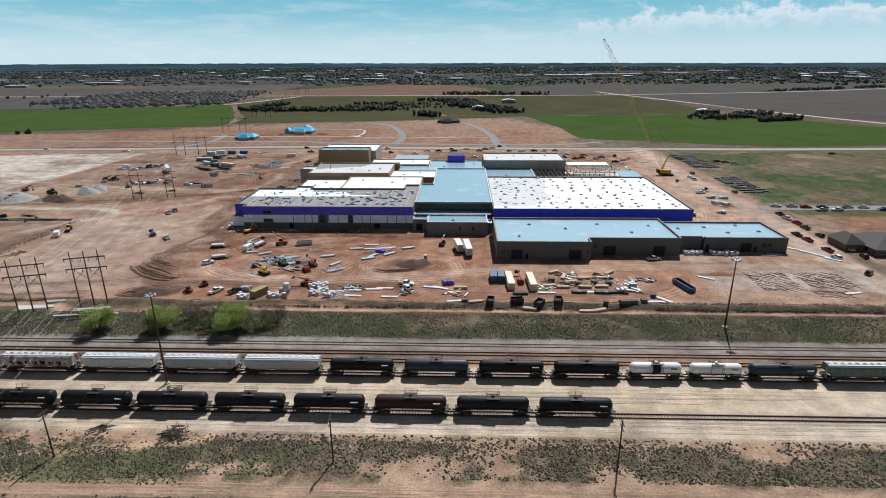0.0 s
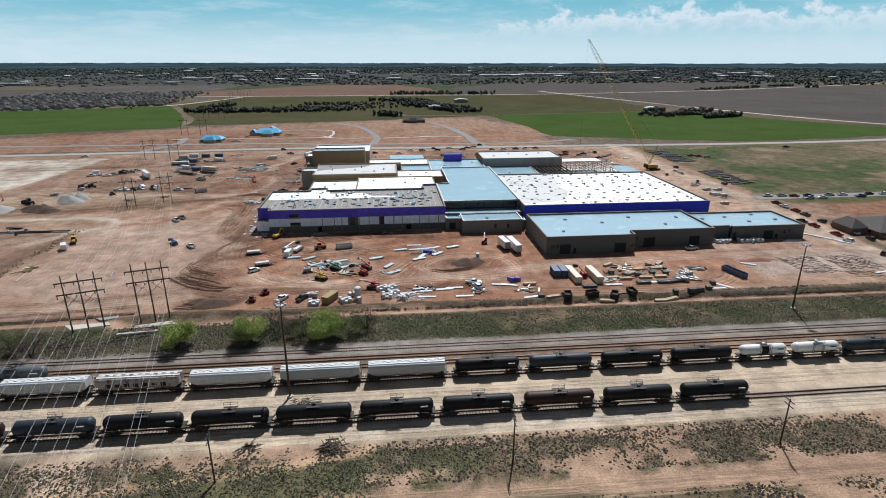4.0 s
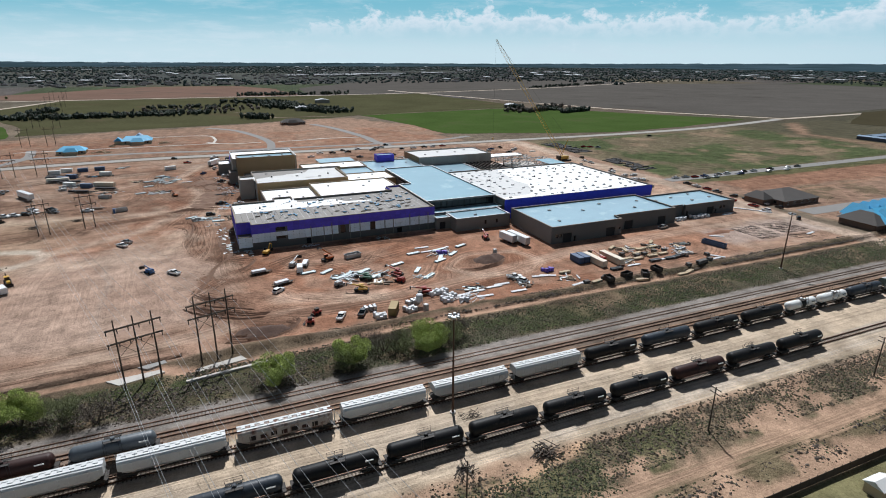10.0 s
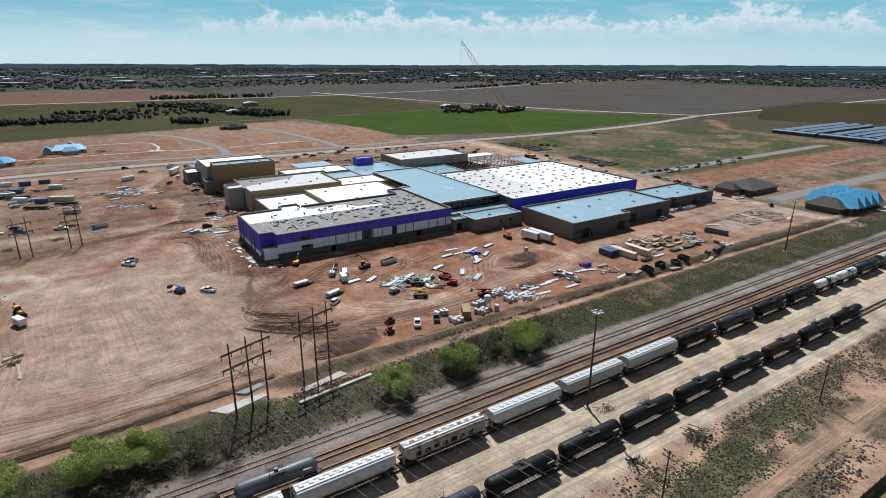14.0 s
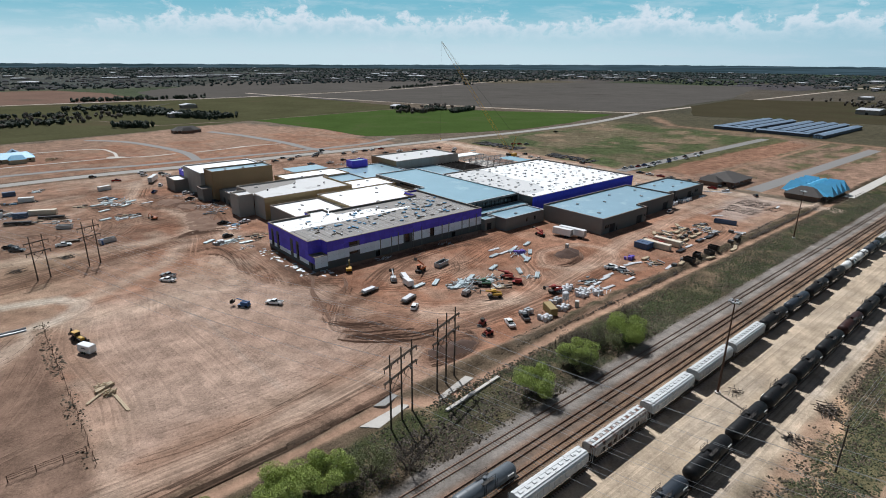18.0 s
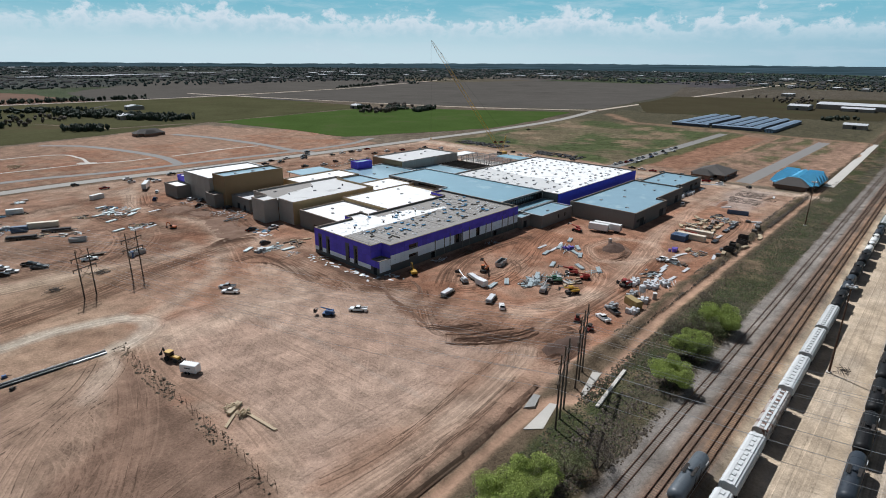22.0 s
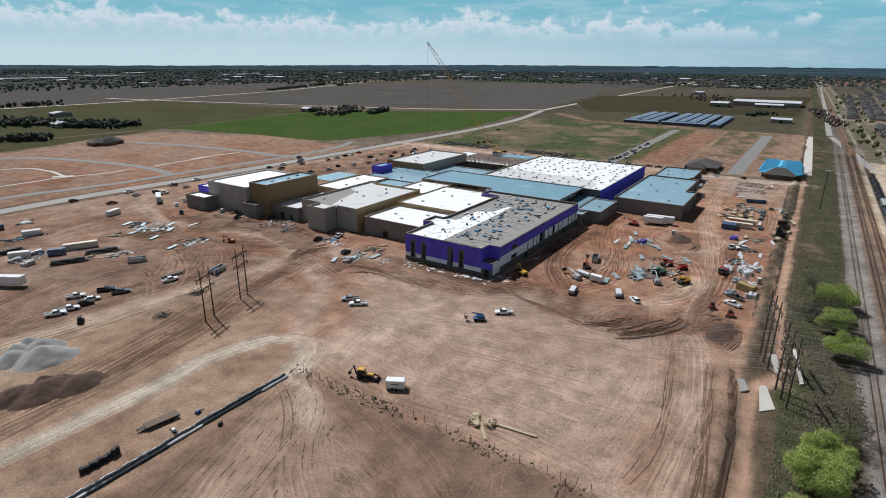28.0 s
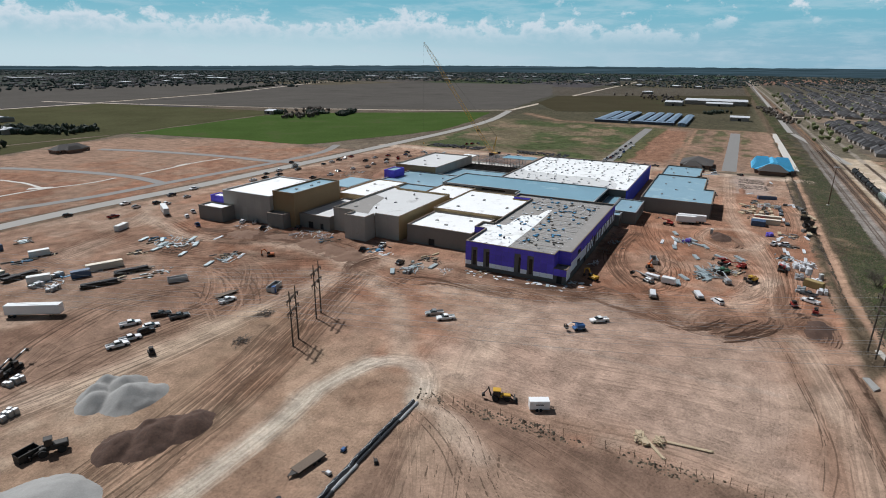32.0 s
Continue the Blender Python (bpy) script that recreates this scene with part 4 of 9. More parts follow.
Z += 0.9 * rect(-128, 14600, 168.2, 170.2, 1.6, 3.0) * (0.5 + vnoise(X, Y, 9, 5))
Z += 0.25 * zone([(-126, 203), (-104, 203), (-104, 210), (-126, 210)], 2, 5) * vnoise(X, Y, 2.5, 9)
Z += 0.2 * zone([(-124, 186), (-108, 186), (-108, 197), (-124, 197)], 2, 5) * vnoise(X, Y, 2.5, 19)
Z += 0.7 * zone([(-128, 350), (-108, 345), (-104, 420), (-135, 425)], 3, 8) * fbm(X, Y, 5, 29)
Z += 0.35 * rect(-14800, 14600, 129.5, 138.5, 1.0, 0.4)
flat = np.hypot(X - 0, Y - 300)
Z *= ss(900, 500, flat)
RADIUS = 14000.0
keep = (np.hypot(X + 150, Y - 90) < RADIUS).reshape(SHAPE)
ny, nx = SHAPE
idx = np.arange(ny * nx).reshape(SHAPE)
quads = np.stack([idx[:-1, :-1], idx[:-1, 1:], idx[1:, 1:], idx[1:, :-1]], -1).reshape(-1, 4)
kq = (keep[:-1, :-1] & keep[:-1, 1:] & keep[1:, 1:] & keep[1:, :-1]).ravel()
quads = quads[kq]
gm = bpy.data.meshes.new("ground")
gm.vertices.add(X.size)
gm.vertices.foreach_set("co", np.stack([X, Y, Z], 1).astype(np.float32).ravel())
gm.loops.add(quads.size)
gm.loops.foreach_set("vertex_index", quads.astype(np.int32).ravel())
gm.polygons.add(len(quads))
gm.polygons.foreach_set("loop_start", np.arange(0, quads.size, 4, dtype=np.int32))
gm.polygons.foreach_set("use_smooth", np.ones(len(quads), bool))
gm.update(calc_edges=True)
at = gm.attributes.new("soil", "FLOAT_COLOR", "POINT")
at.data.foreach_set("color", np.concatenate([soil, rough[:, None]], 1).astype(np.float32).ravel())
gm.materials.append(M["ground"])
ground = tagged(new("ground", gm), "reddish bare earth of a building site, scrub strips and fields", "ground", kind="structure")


def ground_z(x, y):
    """The ground's height at a place on the fine part of the sheet."""
    i, k = int(np.clip(np.searchsorted(GX, x), 1, nx - 1)), int(np.clip(np.searchsorted(GY, y), 1, ny - 1))
    g = Z.reshape(SHAPE)
    u, v = (x - GX[i - 1]) / (GX[i] - GX[i - 1]), (y - GY[k - 1]) / (GY[k] - GY[k - 1])
    return float((g[k - 1, i - 1] * (1 - u) + g[k - 1, i] * u) * (1 - v) + (g[k, i - 1] * (1 - u) + g[k, i] * u) * v)


ZG, SG = Z.reshape(SHAPE), soil.reshape(*SHAPE, 3)
rv, rf, rc = [], [], []
for s, tone, half, gap in RUTS:
    t = np.gradient(s, axis=0)
    nr = np.stack([-t[:, 1], t[:, 0]], 1) / (np.linalg.norm(t, axis=1)[:, None] + 1e-9)
    lift = 0.02 + 0.03 * R.random()
    for side in (-gap, gap) if gap else (0.0,):
        k = len(rv)
        for e in (-half, half):
            q = s + nr * (side + e)
            i = np.clip(np.searchsorted(GX, q[:, 0]), 1, nx - 1)
            m = np.clip(np.searchsorted(GY, q[:, 1]), 1, ny - 1)
            zz = np.maximum(np.maximum(ZG[m, i], ZG[m - 1, i]), np.maximum(ZG[m, i - 1], ZG[m - 1, i - 1])) + lift
            rv += list(zip(q[:, 0], q[:, 1], zz))
            rc += list(np.clip(SG[m, i] * tone, 0, 0.8))
        n = len(s)
        rf += [(k + a, k + a + 1, k + n + a + 1, k + n + a) for a in range(n - 1)]
rm = bpy.data.meshes.new("wheel_ruts")
rm.from_pydata(rv, [], rf)
ra = rm.attributes.new("soil", "FLOAT_COLOR", "POINT")
ra.data.foreach_set("color", np.concatenate([np.array(rc), np.full((len(rc), 1), 0.35)], 1).astype(np.float32).ravel())
rm.materials.append(M["ruts"])
tagged(new("wheel_ruts", rm), "crossing wheel ruts pressed into the dirt, and painted shade strips along the ditch", "wheel ruts", kind="stuff")


def ridges(g, pts, count, spread, high, wide, seed):
    """Ridges of churned mud thrown up by wheels, side by side along a way."""
    q = random.Random(seed)
    for _ in range(count):
        o = q.uniform(-spread, spread)
        s = spline([(x + o * 0.6 + q.uniform(-0.5, 0.5), y + o + q.uniform(-0.5, 0.5)) for x, y in pts], 12)
        a = q.randrange(0, len(s) // 2)
        s = s[a:a + q.randrange(len(s) // 3, len(s))]
        t = np.gradient(s, axis=0)
        nr = np.stack([-t[:, 1], t[:, 0]], 1) / (np.linalg.norm(t, axis=1)[:, None] + 1e-9)
        k, n = len(g.v), len(s)
        for i in range(n):
            w = wide * q.uniform(0.7, 1.15) * (0.25 if i in (0, n - 1) else 1)
            h = high * q.uniform(0.6, 1.1) * (0.2 if i in (0, n - 1) else 1)
            z = ground_z(*s[i])
            for e, dz in ((-1, -0.15), (q.uniform(-0.3, 0.3), h), (1, -0.15)):
                g.v.append((s[i][0] + nr[i][0] * w * e, s[i][1] + nr[i][1] * w * e, z + dz))
        for i in range(n - 1):
            for e in (0, 1):
                g.f.append((k + 3 * i + e, k + 3 * i + 3 + e, k + 3 * i + 4 + e, k + 3 * i + 1 + e))


mud = Geo()
ridges(mud, [(-130, 204.5), (-126, 199.5), (-120, 194), (-113, 190), (-106, 188.5)], 22, 2.2, 0.28, 0.41, 1)
ridges(mud, [(-129, 206), (-124, 200.5), (-117, 196.5), (-110, 192)], 11, 1.6, 0.25, 0.36, 2)
ridges(mud, [(-128.5, 215), (-124, 208.5), (-120, 205.5), (-114, 202)], 17, 1.4, 0.28, 0.41, 3)
ridges(mud, [(-139, 307), (-129, 307), (-127, 300), (-127.5, 289), (-130, 278)], 8, 1.6, 0.19, 0.27, 4)
ridges(mud, [(-136, 304), (-131, 296), (-130, 284)], 5, 1.2, 0.19, 0.27, 5)
ridges(mud, [(-102, 184), (-99, 179.5), (-104, 175.5), (-112, 174.5), (-120, 176)], 20, 2.2, 0.25, 0.45, 6)
ridges(mud, [(-113, 262), (-114, 250), (-120, 238), (-123, 226), (-127, 214)], 27, 1.6, 0.22, 0.36, 7)
ridges(mud, [(-108, 254), (-112, 252), (-116, 262), (-117, 280)], 11, 1.6, 0.22, 0.36, 8)
ridges(mud, [(-104, 244), (-108, 236), (-114, 230)], 10, 1.6, 0.22, 0.36, 9)
ridges(mud, [(-36, 202), (-28, 199), (-18, 201), (-12, 207)], 15, 2.0, 0.22, 0.32, 10)
ridges(mud, [(-118, 340), (-112, 365), (-120, 395), (-126, 425)], 44, 7.0, 0.25, 0.45, 11)
ridges(mud, [(-140, 330), (-128, 334), (-114, 330)], 17, 3.0, 0.22, 0.41, 12)
mm = mud.mesh("mud_ridges", M["mud"])
tagged(new("mud_ridges", mm), "dark ridges of churned wet mud along the wheel tracks", "mud ridges", kind="stuff")


def sheet(name, pts, z, mat, label, category, wob=0.0, step=12.0):
    """A flat piece of the setting laid on the ground, with a slightly uneven outline."""
    out = []
    for (ax, ay), (bx, by) in zip(pts, pts[1:] + pts[:1]):
        n = max(1, int(math.hypot(bx - ax, by - ay) / step))
        for i in range(n):
            t = i / n
            out.append((ax + (bx - ax) * t + R.uniform(-wob, wob), ay + (by - ay) * t + R.uniform(-wob, wob)))
    g = Geo().prism(out, -0.3, z)
    ob = new(name, g.mesh(name, mat))
    return tagged(ob, label, category, kind="structure")


def strip(name, pts, width, z, mat, label, category="road", n=14):
    s = spline(pts, n)
    t = np.gradient(s, axis=0)
    nr = np.stack([-t[:, 1], t[:, 0]], 1) / (np.linalg.norm(t, axis=1)[:, None] + 1e-9)
    g = Geo()
    k = len(s)
    for q, w in ((s, -1), (s, 1)):
        g.v += [(a + c * w * width / 2, b + d * w * width / 2, z) for (a, b), (c, d) in zip(q, nr)]
    g.v += [(x, y, -0.3) for x, y, _ in g.v]
    g.f += [(i, i + 1, k + i + 1, k + i) for i in range(k - 1)]
    g.f += [(2 * k + i, 2 * k + i + 1, i + 1, i) for i in range(k - 1)] + [(k + i, k + i + 1, 3 * k + i + 1, 3 * k + i) for i in range(k - 1)]
    me = g.mesh(name, mat)
    recalc(me)
    return tagged(new(name, me), label, category, kind="structure")


M["crop"] = surface("green_crop", (0.052, 0.083, 0.024), 0.9, amp=0.35, big=0.02, small=0.3, bump=0.3, spec=0.0, stain=(0.066, 0.077, 0.033), stain_at=0.56, stain_scale=0.02)
M["lane"] = surface("pale_gravel_road", (0.43, 0.35, 0.28), 0.95, amp=0.10, big=0.05, small=0.7)
M["gravel_road"] = surface("grey_gravel_road", (0.295, 0.278, 0.255), 0.95, amp=0.10, big=0.05, small=0.7)
M["grass_field"] = surface("dull_green_pasture", (0.068, 0.067, 0.036), 0.95, amp=0.35, big=0.015, small=0.25, bump=0.3, spec=0.0, stain=(0.085, 0.070, 0.043), stain_at=0.56, stain_scale=0.008)
M["stubble"] = surface("grey_brown_stubble", (0.090, 0.083, 0.075), 0.95, amp=0.3, big=0.012, small=0.2, bump=0.3, spec=0.0, stain=(0.066, 0.060, 0.054), stain_at=0.57, stain_scale=0.006)
M["fallow"] = surface("dark_fallow_soil", (0.054, 0.047, 0.029), 0.95, amp=0.25, big=0.012, small=0.2, bump=0.3, spec=0.0, stain=(0.050, 0.054, 0.028), stain_at=0.56, stain_scale=0.007)
M["red_fallow"] = surface("reddish_fallow_soil", (0.155, 0.102, 0.080), 0.95, amp=0.25, big=0.012, small=0.2, bump=0.3, spec=0.0, stain=(0.11, 0.086, 0.068), stain_at=0.56, stain_scale=0.007)
sheet("field_1", [(118, 562), (285, 509), (400, 520), (540, 553), (440, 700), (352, 808), (250, 800), (88, 775), (112, 640)], 0.12, M["crop"], "bright green crop field", "field", 3, 25)
sheet("field_2", [(-491, 619), (-287, 676), (-305, 760), (-405, 985), (-640, 890), (-900, 640), (-900, 560)], 0.12, M["crop"], "bright green crop field", "field", 4, 25)
sheet("field_3", [(86, 779), (250, 806), (352, 814), (372, 850), (330, 1195), (141, 1190), (-75, 905), (-20, 790)], 0.11, M["grass_field"], "dull green and brown pasture", "field", 3, 30)
sheet("field_4", [(-283, 692), (-60, 735), (35, 760), (80, 776), (-24, 786), (-79, 905), (137, 1188), (-330, 1190), (-396, 1000), (-300, 770)], 0.105, M["grass_field"], "dull green pasture between windbreaks", "field", 3, 30)
sheet("field_5", [(345, 1205), (430, 880), (515, 690), (612, 548), (1081, 612), (1722, 799), (1600, 1300), (1040, 1410), (700, 1280)], 0.11, M["stubble"], "wide grey-brown stubble field", "field", 4, 40)
sheet("field_6", [(622, 470), (740, 190), (1335, 178), (1060, 595), (800, 560)], 0.10, M["fallow"], "dark brown fallow field", "field", 3, 30)
sheet("field_7", [(-400, 1215), (80, 1213), (60, 1460), (-20, 1640), (-230, 1650), (-506, 1330)], 0.09, M["red_fallow"], "reddish bare field", "field", 5, 40)
sheet("field_8", [(100, 1215), (325, 1235), (690, 1300), (1040, 1440), (900, 1900), (500, 1950), (120, 1480)], 0.09, M["stubble"], "grey-brown stubble field", "field", 5, 40)
sheet("field_9", [(-2300, 1000), (-780, 980), (-860, 1500), (-2300, 1650)], 0.09, M["stubble"], "grey-brown stubble field", "field", 5, 40)
strip("road_1", [(-900, 500), (-400, 492), (-160, 508), (-60, 503), (30, 500), (160, 497), (290, 495), (430, 505), (600, 540)], 10.5, 0.10, M["gravel_road"], "pale gravel road along the building site")
strip("road_2", [(600, 540), (500, 690), (435, 860), (415, 930), (330, 1210), (300, 1330)], 9, 0.11, M["lane"], "pale country road")
strip("road_3", [(-2500, 1190), (-300, 1205), (112, 1200), (334, 1217), (700, 1290), (1050, 1425), (1450, 1570), (2300, 1750)], 9, 0.13, M["lane"], "pale country road")
strip("road_4", [(600, 540), (1100, 560), (2400, 600)], 9, 0.09, M["lane"], "pale country road")
strip("road_5", [(160, 296), (300, 298), (445, 300)], 9, 0.10, M["asphalt"], "grey asphalt side road lined with parked cars")
strip("road_6", [(168, 207), (300, 206), (446, 205)], 10, 0.10, M["asphalt"], "grey asphalt road stub between graded lots")
strip("road_7", [(-420, 545), (-250, 542), (-156, 540), (-130, 535), (-101, 529), (-64, 527), (-29, 525), (30, 521), (90, 523), (135, 540)], 7, 0.10, M["asphalt"], "new asphalt road in the housing plots")
strip("road_8", [(4, 697), (18, 655), (27, 606), (32, 565), (32, 535), (38, 503)], 8, 0.13, M["asphalt"], "new asphalt road in the housing plots")
strip("road_9", [(-110, 700), (-85, 670), (-70, 625), (-62, 587), (-60, 558), (-64, 524)], 7, 0.115, M["asphalt"], "new asphalt road in the housing plots")
strip("road_13", [(-260, 505), (-245, 545), (-250, 590)], 7, 0.145, M["asphalt"], "new asphalt road in the housing plots")
strip("road_10", [(-620, 745), (-500, 905), (-400, 1003), (-330, 1200)], 9, 0.11, M["lane"], "pale country road beside the green field")
strip("road_11", [(480, 148), (900, 152), (1650, 160), (4300, 190)], 6, 0.10, M["gravel_road"], "pale dirt road beside the railway")
strip("road_12", [(250, 122), (330, 130), (480, 148)], 6, 0.11, M["gravel_road"], "pale dirt road beside the railway")
strip("road_14", [(690, 150), (722, 122), (760, 20), (810, -160)], 10, 0.12, M["lane"], "pale dirt road between two housing estates")
strip("road_15", [(318, 32), (480, 34), (640, 38)], 7, 0.10, M["concrete"], "pale street of a housing estate")
strip("road_16", [(735, 58), (1100, 52), (1500, 44)], 8, 0.10, M["concrete"], "pale street of a housing estate")
strip("road_17", [(735, 4), (1100, -2), (1500, -10)], 8, 0.11, M["concrete"], "pale street of a housing estate")
strip("road_18", [(905, 118), (912, 0), (920, -180)], 8, 0.12, M["concrete"], "pale street of a housing estate")
strip("pavement_1", [(194, 163), (330, 164.5), (468, 166.5)], 6, 0.14, M["concrete"], "pale concrete drainage strip", "pavement")
strip("kerb_1", [(-190, 640), (-118, 636), (-106, 608), (-108, 580), (-104, 574)], 2.2, 0.15, M["concrete"], "pale concrete kerb lines of an unbuilt street", "kerb")
strip("kerb_2", [(-260, 578), (-142, 576), (-111, 575), (-87, 568), (-66, 569)], 2.0, 0.16, M["concrete"], "pale concrete kerb lines of an unbuilt street", "kerb")
strip("kerb_3", [(-52, 567), (-26, 569), (-11, 572), (8, 572), (27, 569)], 2.0, 0.15, M["concrete"], "pale concrete kerb lines of an unbuilt street", "kerb")
strip("pavement_2", [(-114, 583), (-104, 574)], 5.0, 0.17, M["concrete"], "pale widened concrete path corner", "pavement")
strip("pavement_3", [(-19, 571), (-6, 573)], 4.0, 0.17, M["concrete"], "pale widened concrete path", "pavement")

# ---- the building under construction ----


def wall_geo(length, z0, z1, thick, holes=()):
    """A wall along +x from the origin, its outer face at y = 0, with openings (x0, x1, z0, z1) cut through."""
    xs = sorted({0.0, length, *[h[0] for h in holes], *[h[1] for h in holes]})
    zs = sorted({z0, z1, *[h[2] for h in holes], *[h[3] for h in holes]})
    solid = {}
    for i in range(len(xs) - 1):
        for k in range(len(zs) - 1):
            cx, cz = (xs[i] + xs[i + 1]) / 2, (zs[k] + zs[k + 1]) / 2
            solid[i, k] = not any(h[0] < cx < h[1] and h[2] < cz < h[3] for h in holes)
    g = Geo()
    for (i, k), s in solid.items():
        if not s:
            continue
        a, b, c, d = xs[i], xs[i + 1], zs[k], zs[k + 1]
        for y in (0.0, thick):
            g.add([(a, y, c), (b, y, c), (b, y, d), (a, y, d)], [(0, 1, 2, 3)])
        if not solid.get((i - 1, k)):
            g.add([(a, 0, c), (a, thick, c), (a, thick, d), (a, 0, d)], [(0, 1, 2, 3)])
        if not solid.get((i + 1, k)):
            g.add([(b, 0, c), (b, thick, c), (b, thick, d), (b, 0, d)], [(0, 1, 2, 3)])
        if not solid.get((i, k - 1)):
            g.add([(a, 0, c), (b, 0, c), (b, thick, c), (a, thick, c)], [(0, 1, 2, 3)])
        if not solid.get((i, k + 1)):
            g.add([(a, 0, d), (b, 0, d), (b, thick, d), (a, thick, d)], [(0, 1, 2, 3)])
    return g


def edge_pose(p, q):
    """Local frame of a wall from p to q, its inside to the left."""
    d = math.atan2(q[1] - p[1], q[0] - p[0])
    return pose(p[0], p[1], 0, 0, 0, math.degrees(d)), math.hypot(q[0] - p[0], q[1] - p[1])


def wing(name, label, foot, z_roof, z_top, wall_mat, roof_mat, coping_mat=None, holes=None, mats=None, thick=0.45, z0=-0.4, overlap=0.0):
    """A block of the building: a wall an edge, a roof slab inside the parapets, a coping on each wall. The footprint runs anticlockwise."""
    cx, cy = sum(p[0] for p in foot) / len(foot), sum(p[1] for p in foot) / len(foot)
    th = thing(name, (cx, cy, 0), label, "building")
    inv = pose(-cx, -cy, 0)
    n = len(foot)
    for i in range(n):
        p, q = foot[i], foot[(i + 1) % n]
        m, ln = edge_pose(p, q)
        wm = (mats or {}).get(i, wall_mat)
        w = part("wall", wall_geo(ln - thick, z0, z_top, thick, (holes or {}).get(i, ())), wm, th, at=inv @ m)
        part("coping", Geo().slab(-0.06, -0.06, z_top, ln - thick, thick + 0.06, z_top + 0.14, 0.03), coping_mat or M["coping"], w)
        # a dark sheet at the back of each opening paints the unlit inside
        for h in (holes or {}).get(i, ()):
            if h[3] - h[2] > 2.6 and h[2] < 0.5:
                part("door", Geo().box(h[0], thick - 0.08, h[2], h[1], thick - 0.02, h[3]), M["dark"], w, "roller doorway filled by a near-black sheet for the unlit inside")
            else:
                part("window", Geo().box(h[0], thick - 0.1, h[2], h[1], thick - 0.04, h[3]), M["glass"], w, "unglazed window opening filled by a dark pane for the unlit inside")
    roof = part("roof", Geo().prism(foot, z_roof - 0.4, z_roof), roof_mat, th, world=True)
    ins = thick
    # pull the slab in behind the walls
    c = Vector((cx, cy))
    me = roof.data
    poly = []
    for i in range(n):
        a, b, d = (Vector(foot[(i + k) % n]) for k in (-1, 0, 1))
        e1, e2 = (b - a).normalized(), (d - b).normalized()
        n1, n2 = Vector((-e1.y, e1.x)), Vector((-e2.y, e2.x))
        poly.append(b + (n1 + n2) * (ins - 0.01) / (1 + n1.dot(n2)) if n1.dot(n2) > -0.9 else b)
    for i, v in enumerate(me.vertices):
        v.co.x, v.co.y = poly[i % n].x, poly[i % n].y
    me.update()
    return th, roof


def rectf(x0, x1, y0, y1):
    return [(x0, y0), (x1, y0), (x1, y1), (x0, y1)]


def clad(th, p, q, z0, z1, wide, high, mat, name="panel", skip=(), out=0.06):
    """Sheathing boards on a wall's outer face, one object each on one shared mesh."""
    m, ln = edge_pose(p, q)
    nx, nz = max(1, round(ln / wide)), max(1, round((z1 - z0) / high))
    w, h = ln / nx, (z1 - z0) / nz
    me = Geo().box(0.02, -out, 0.02, w - 0.02, -0.005, h - 0.02).mesh(name, mat)
    recalc(me)
    inv = BASES[th.name].inverted()
    for i in range(nx):
        for k in range(nz):
            a, b = i * w, k * h + z0
            if any(s[0] < a + w * 0.7 and s[1] > a + w * 0.3 and s[2] < b + h * 0.7 and s[3] > b + h * 0.3 for s in skip):
                continue
            part(name, me, mat, th, at=inv @ m @ pose(a, 0, b))


# classroom wing in purple and white sheathing
A = [(-104.5, 254.5), (-23, 254.5), (-23, 303.5), (-31, 303.5), (-31, 294), (-81.5, 294), (-81.5, 299), (-90.5, 299), (-90.5, 294), (-110, 294), (-110, 259.3), (-104.5, 259.3)]
a_holes_s = [(9.5, 13.5, 7.2, 9.0), (9.5, 13.5, 3.6, 5.0), (36.9, 39.2, 2.9, 6.6), (50.6, 52.9, 2.9, 6.6), (22, 24.4, 0.0, 2.4), (63, 65.4, 0.0, 2.4)]
a_holes_w = [(3.0, 4.4, 1.6, 7.6), (8.5, 9.9, 1.6, 7.6), (21.5, 22.8, 1.6, 7.6), (25.5, 26.8, 1.6, 7.6)]
wing_a, roof_a = wing("classroom_wing", "long wing in purple and white sheathing with unfinished grey roof", A, 9.9, 10.7, M["block_dark"], M["roof_grey"], holes={0: a_holes_s, 9: a_holes_w}, mats={2: M["purple_back"]})
flip = [(34.7 - b, 34.7 - a, c, d) for a, b, c, d in a_holes_w]
clad(wing_a, A[0], A[1], 6.7, 10.65, 2.4, 2.0, M["purple"], "purple_panel", a_holes_s)
clad(wing_a, A[0], A[1], 2.9, 6.7, 2.4, 1.9, M["white_board"], "white_panel", a_holes_s)
clad(wing_a, A[9], A[10], 3.2, 10.65, 2.4, 1.86, M["purple"], "purple_panel", a_holes_w)
clad(wing_a, A[9], A[10], 1.5, 3.2, 2.4, 1.7, M["white_board"], "white_panel", a_holes_w)
clad(wing_a, A[10], A[11], 5.6, 10.65, 1.9, 2.5, M["purple"], "purple_panel")
clad(wing_a, A[11], A[0], 5.6, 10.65, 1.6, 2.5, M["purple"], "purple_panel")
clad(wing_a, A[7], A[8], 8.2, 10.65, 2.4, 2.4, M["purple"], "purple_panel")
clad(wing_a, A[3], A[4], 9.6, 10.65, 2.4, 1.0, M["purple"], "purple_panel")
for x in (24, 29.5, 33, 41, 45.5, 57, 61, 69, 73.5, 78):
    part("post", Geo().box(-104.5 + x, 254.2, 0.0, -104.5 + x + 0.3, 254.44, R.choice((7.4, 8.2, 9.0))), M["block"], wing_a, "bare grey steel post", world=True)
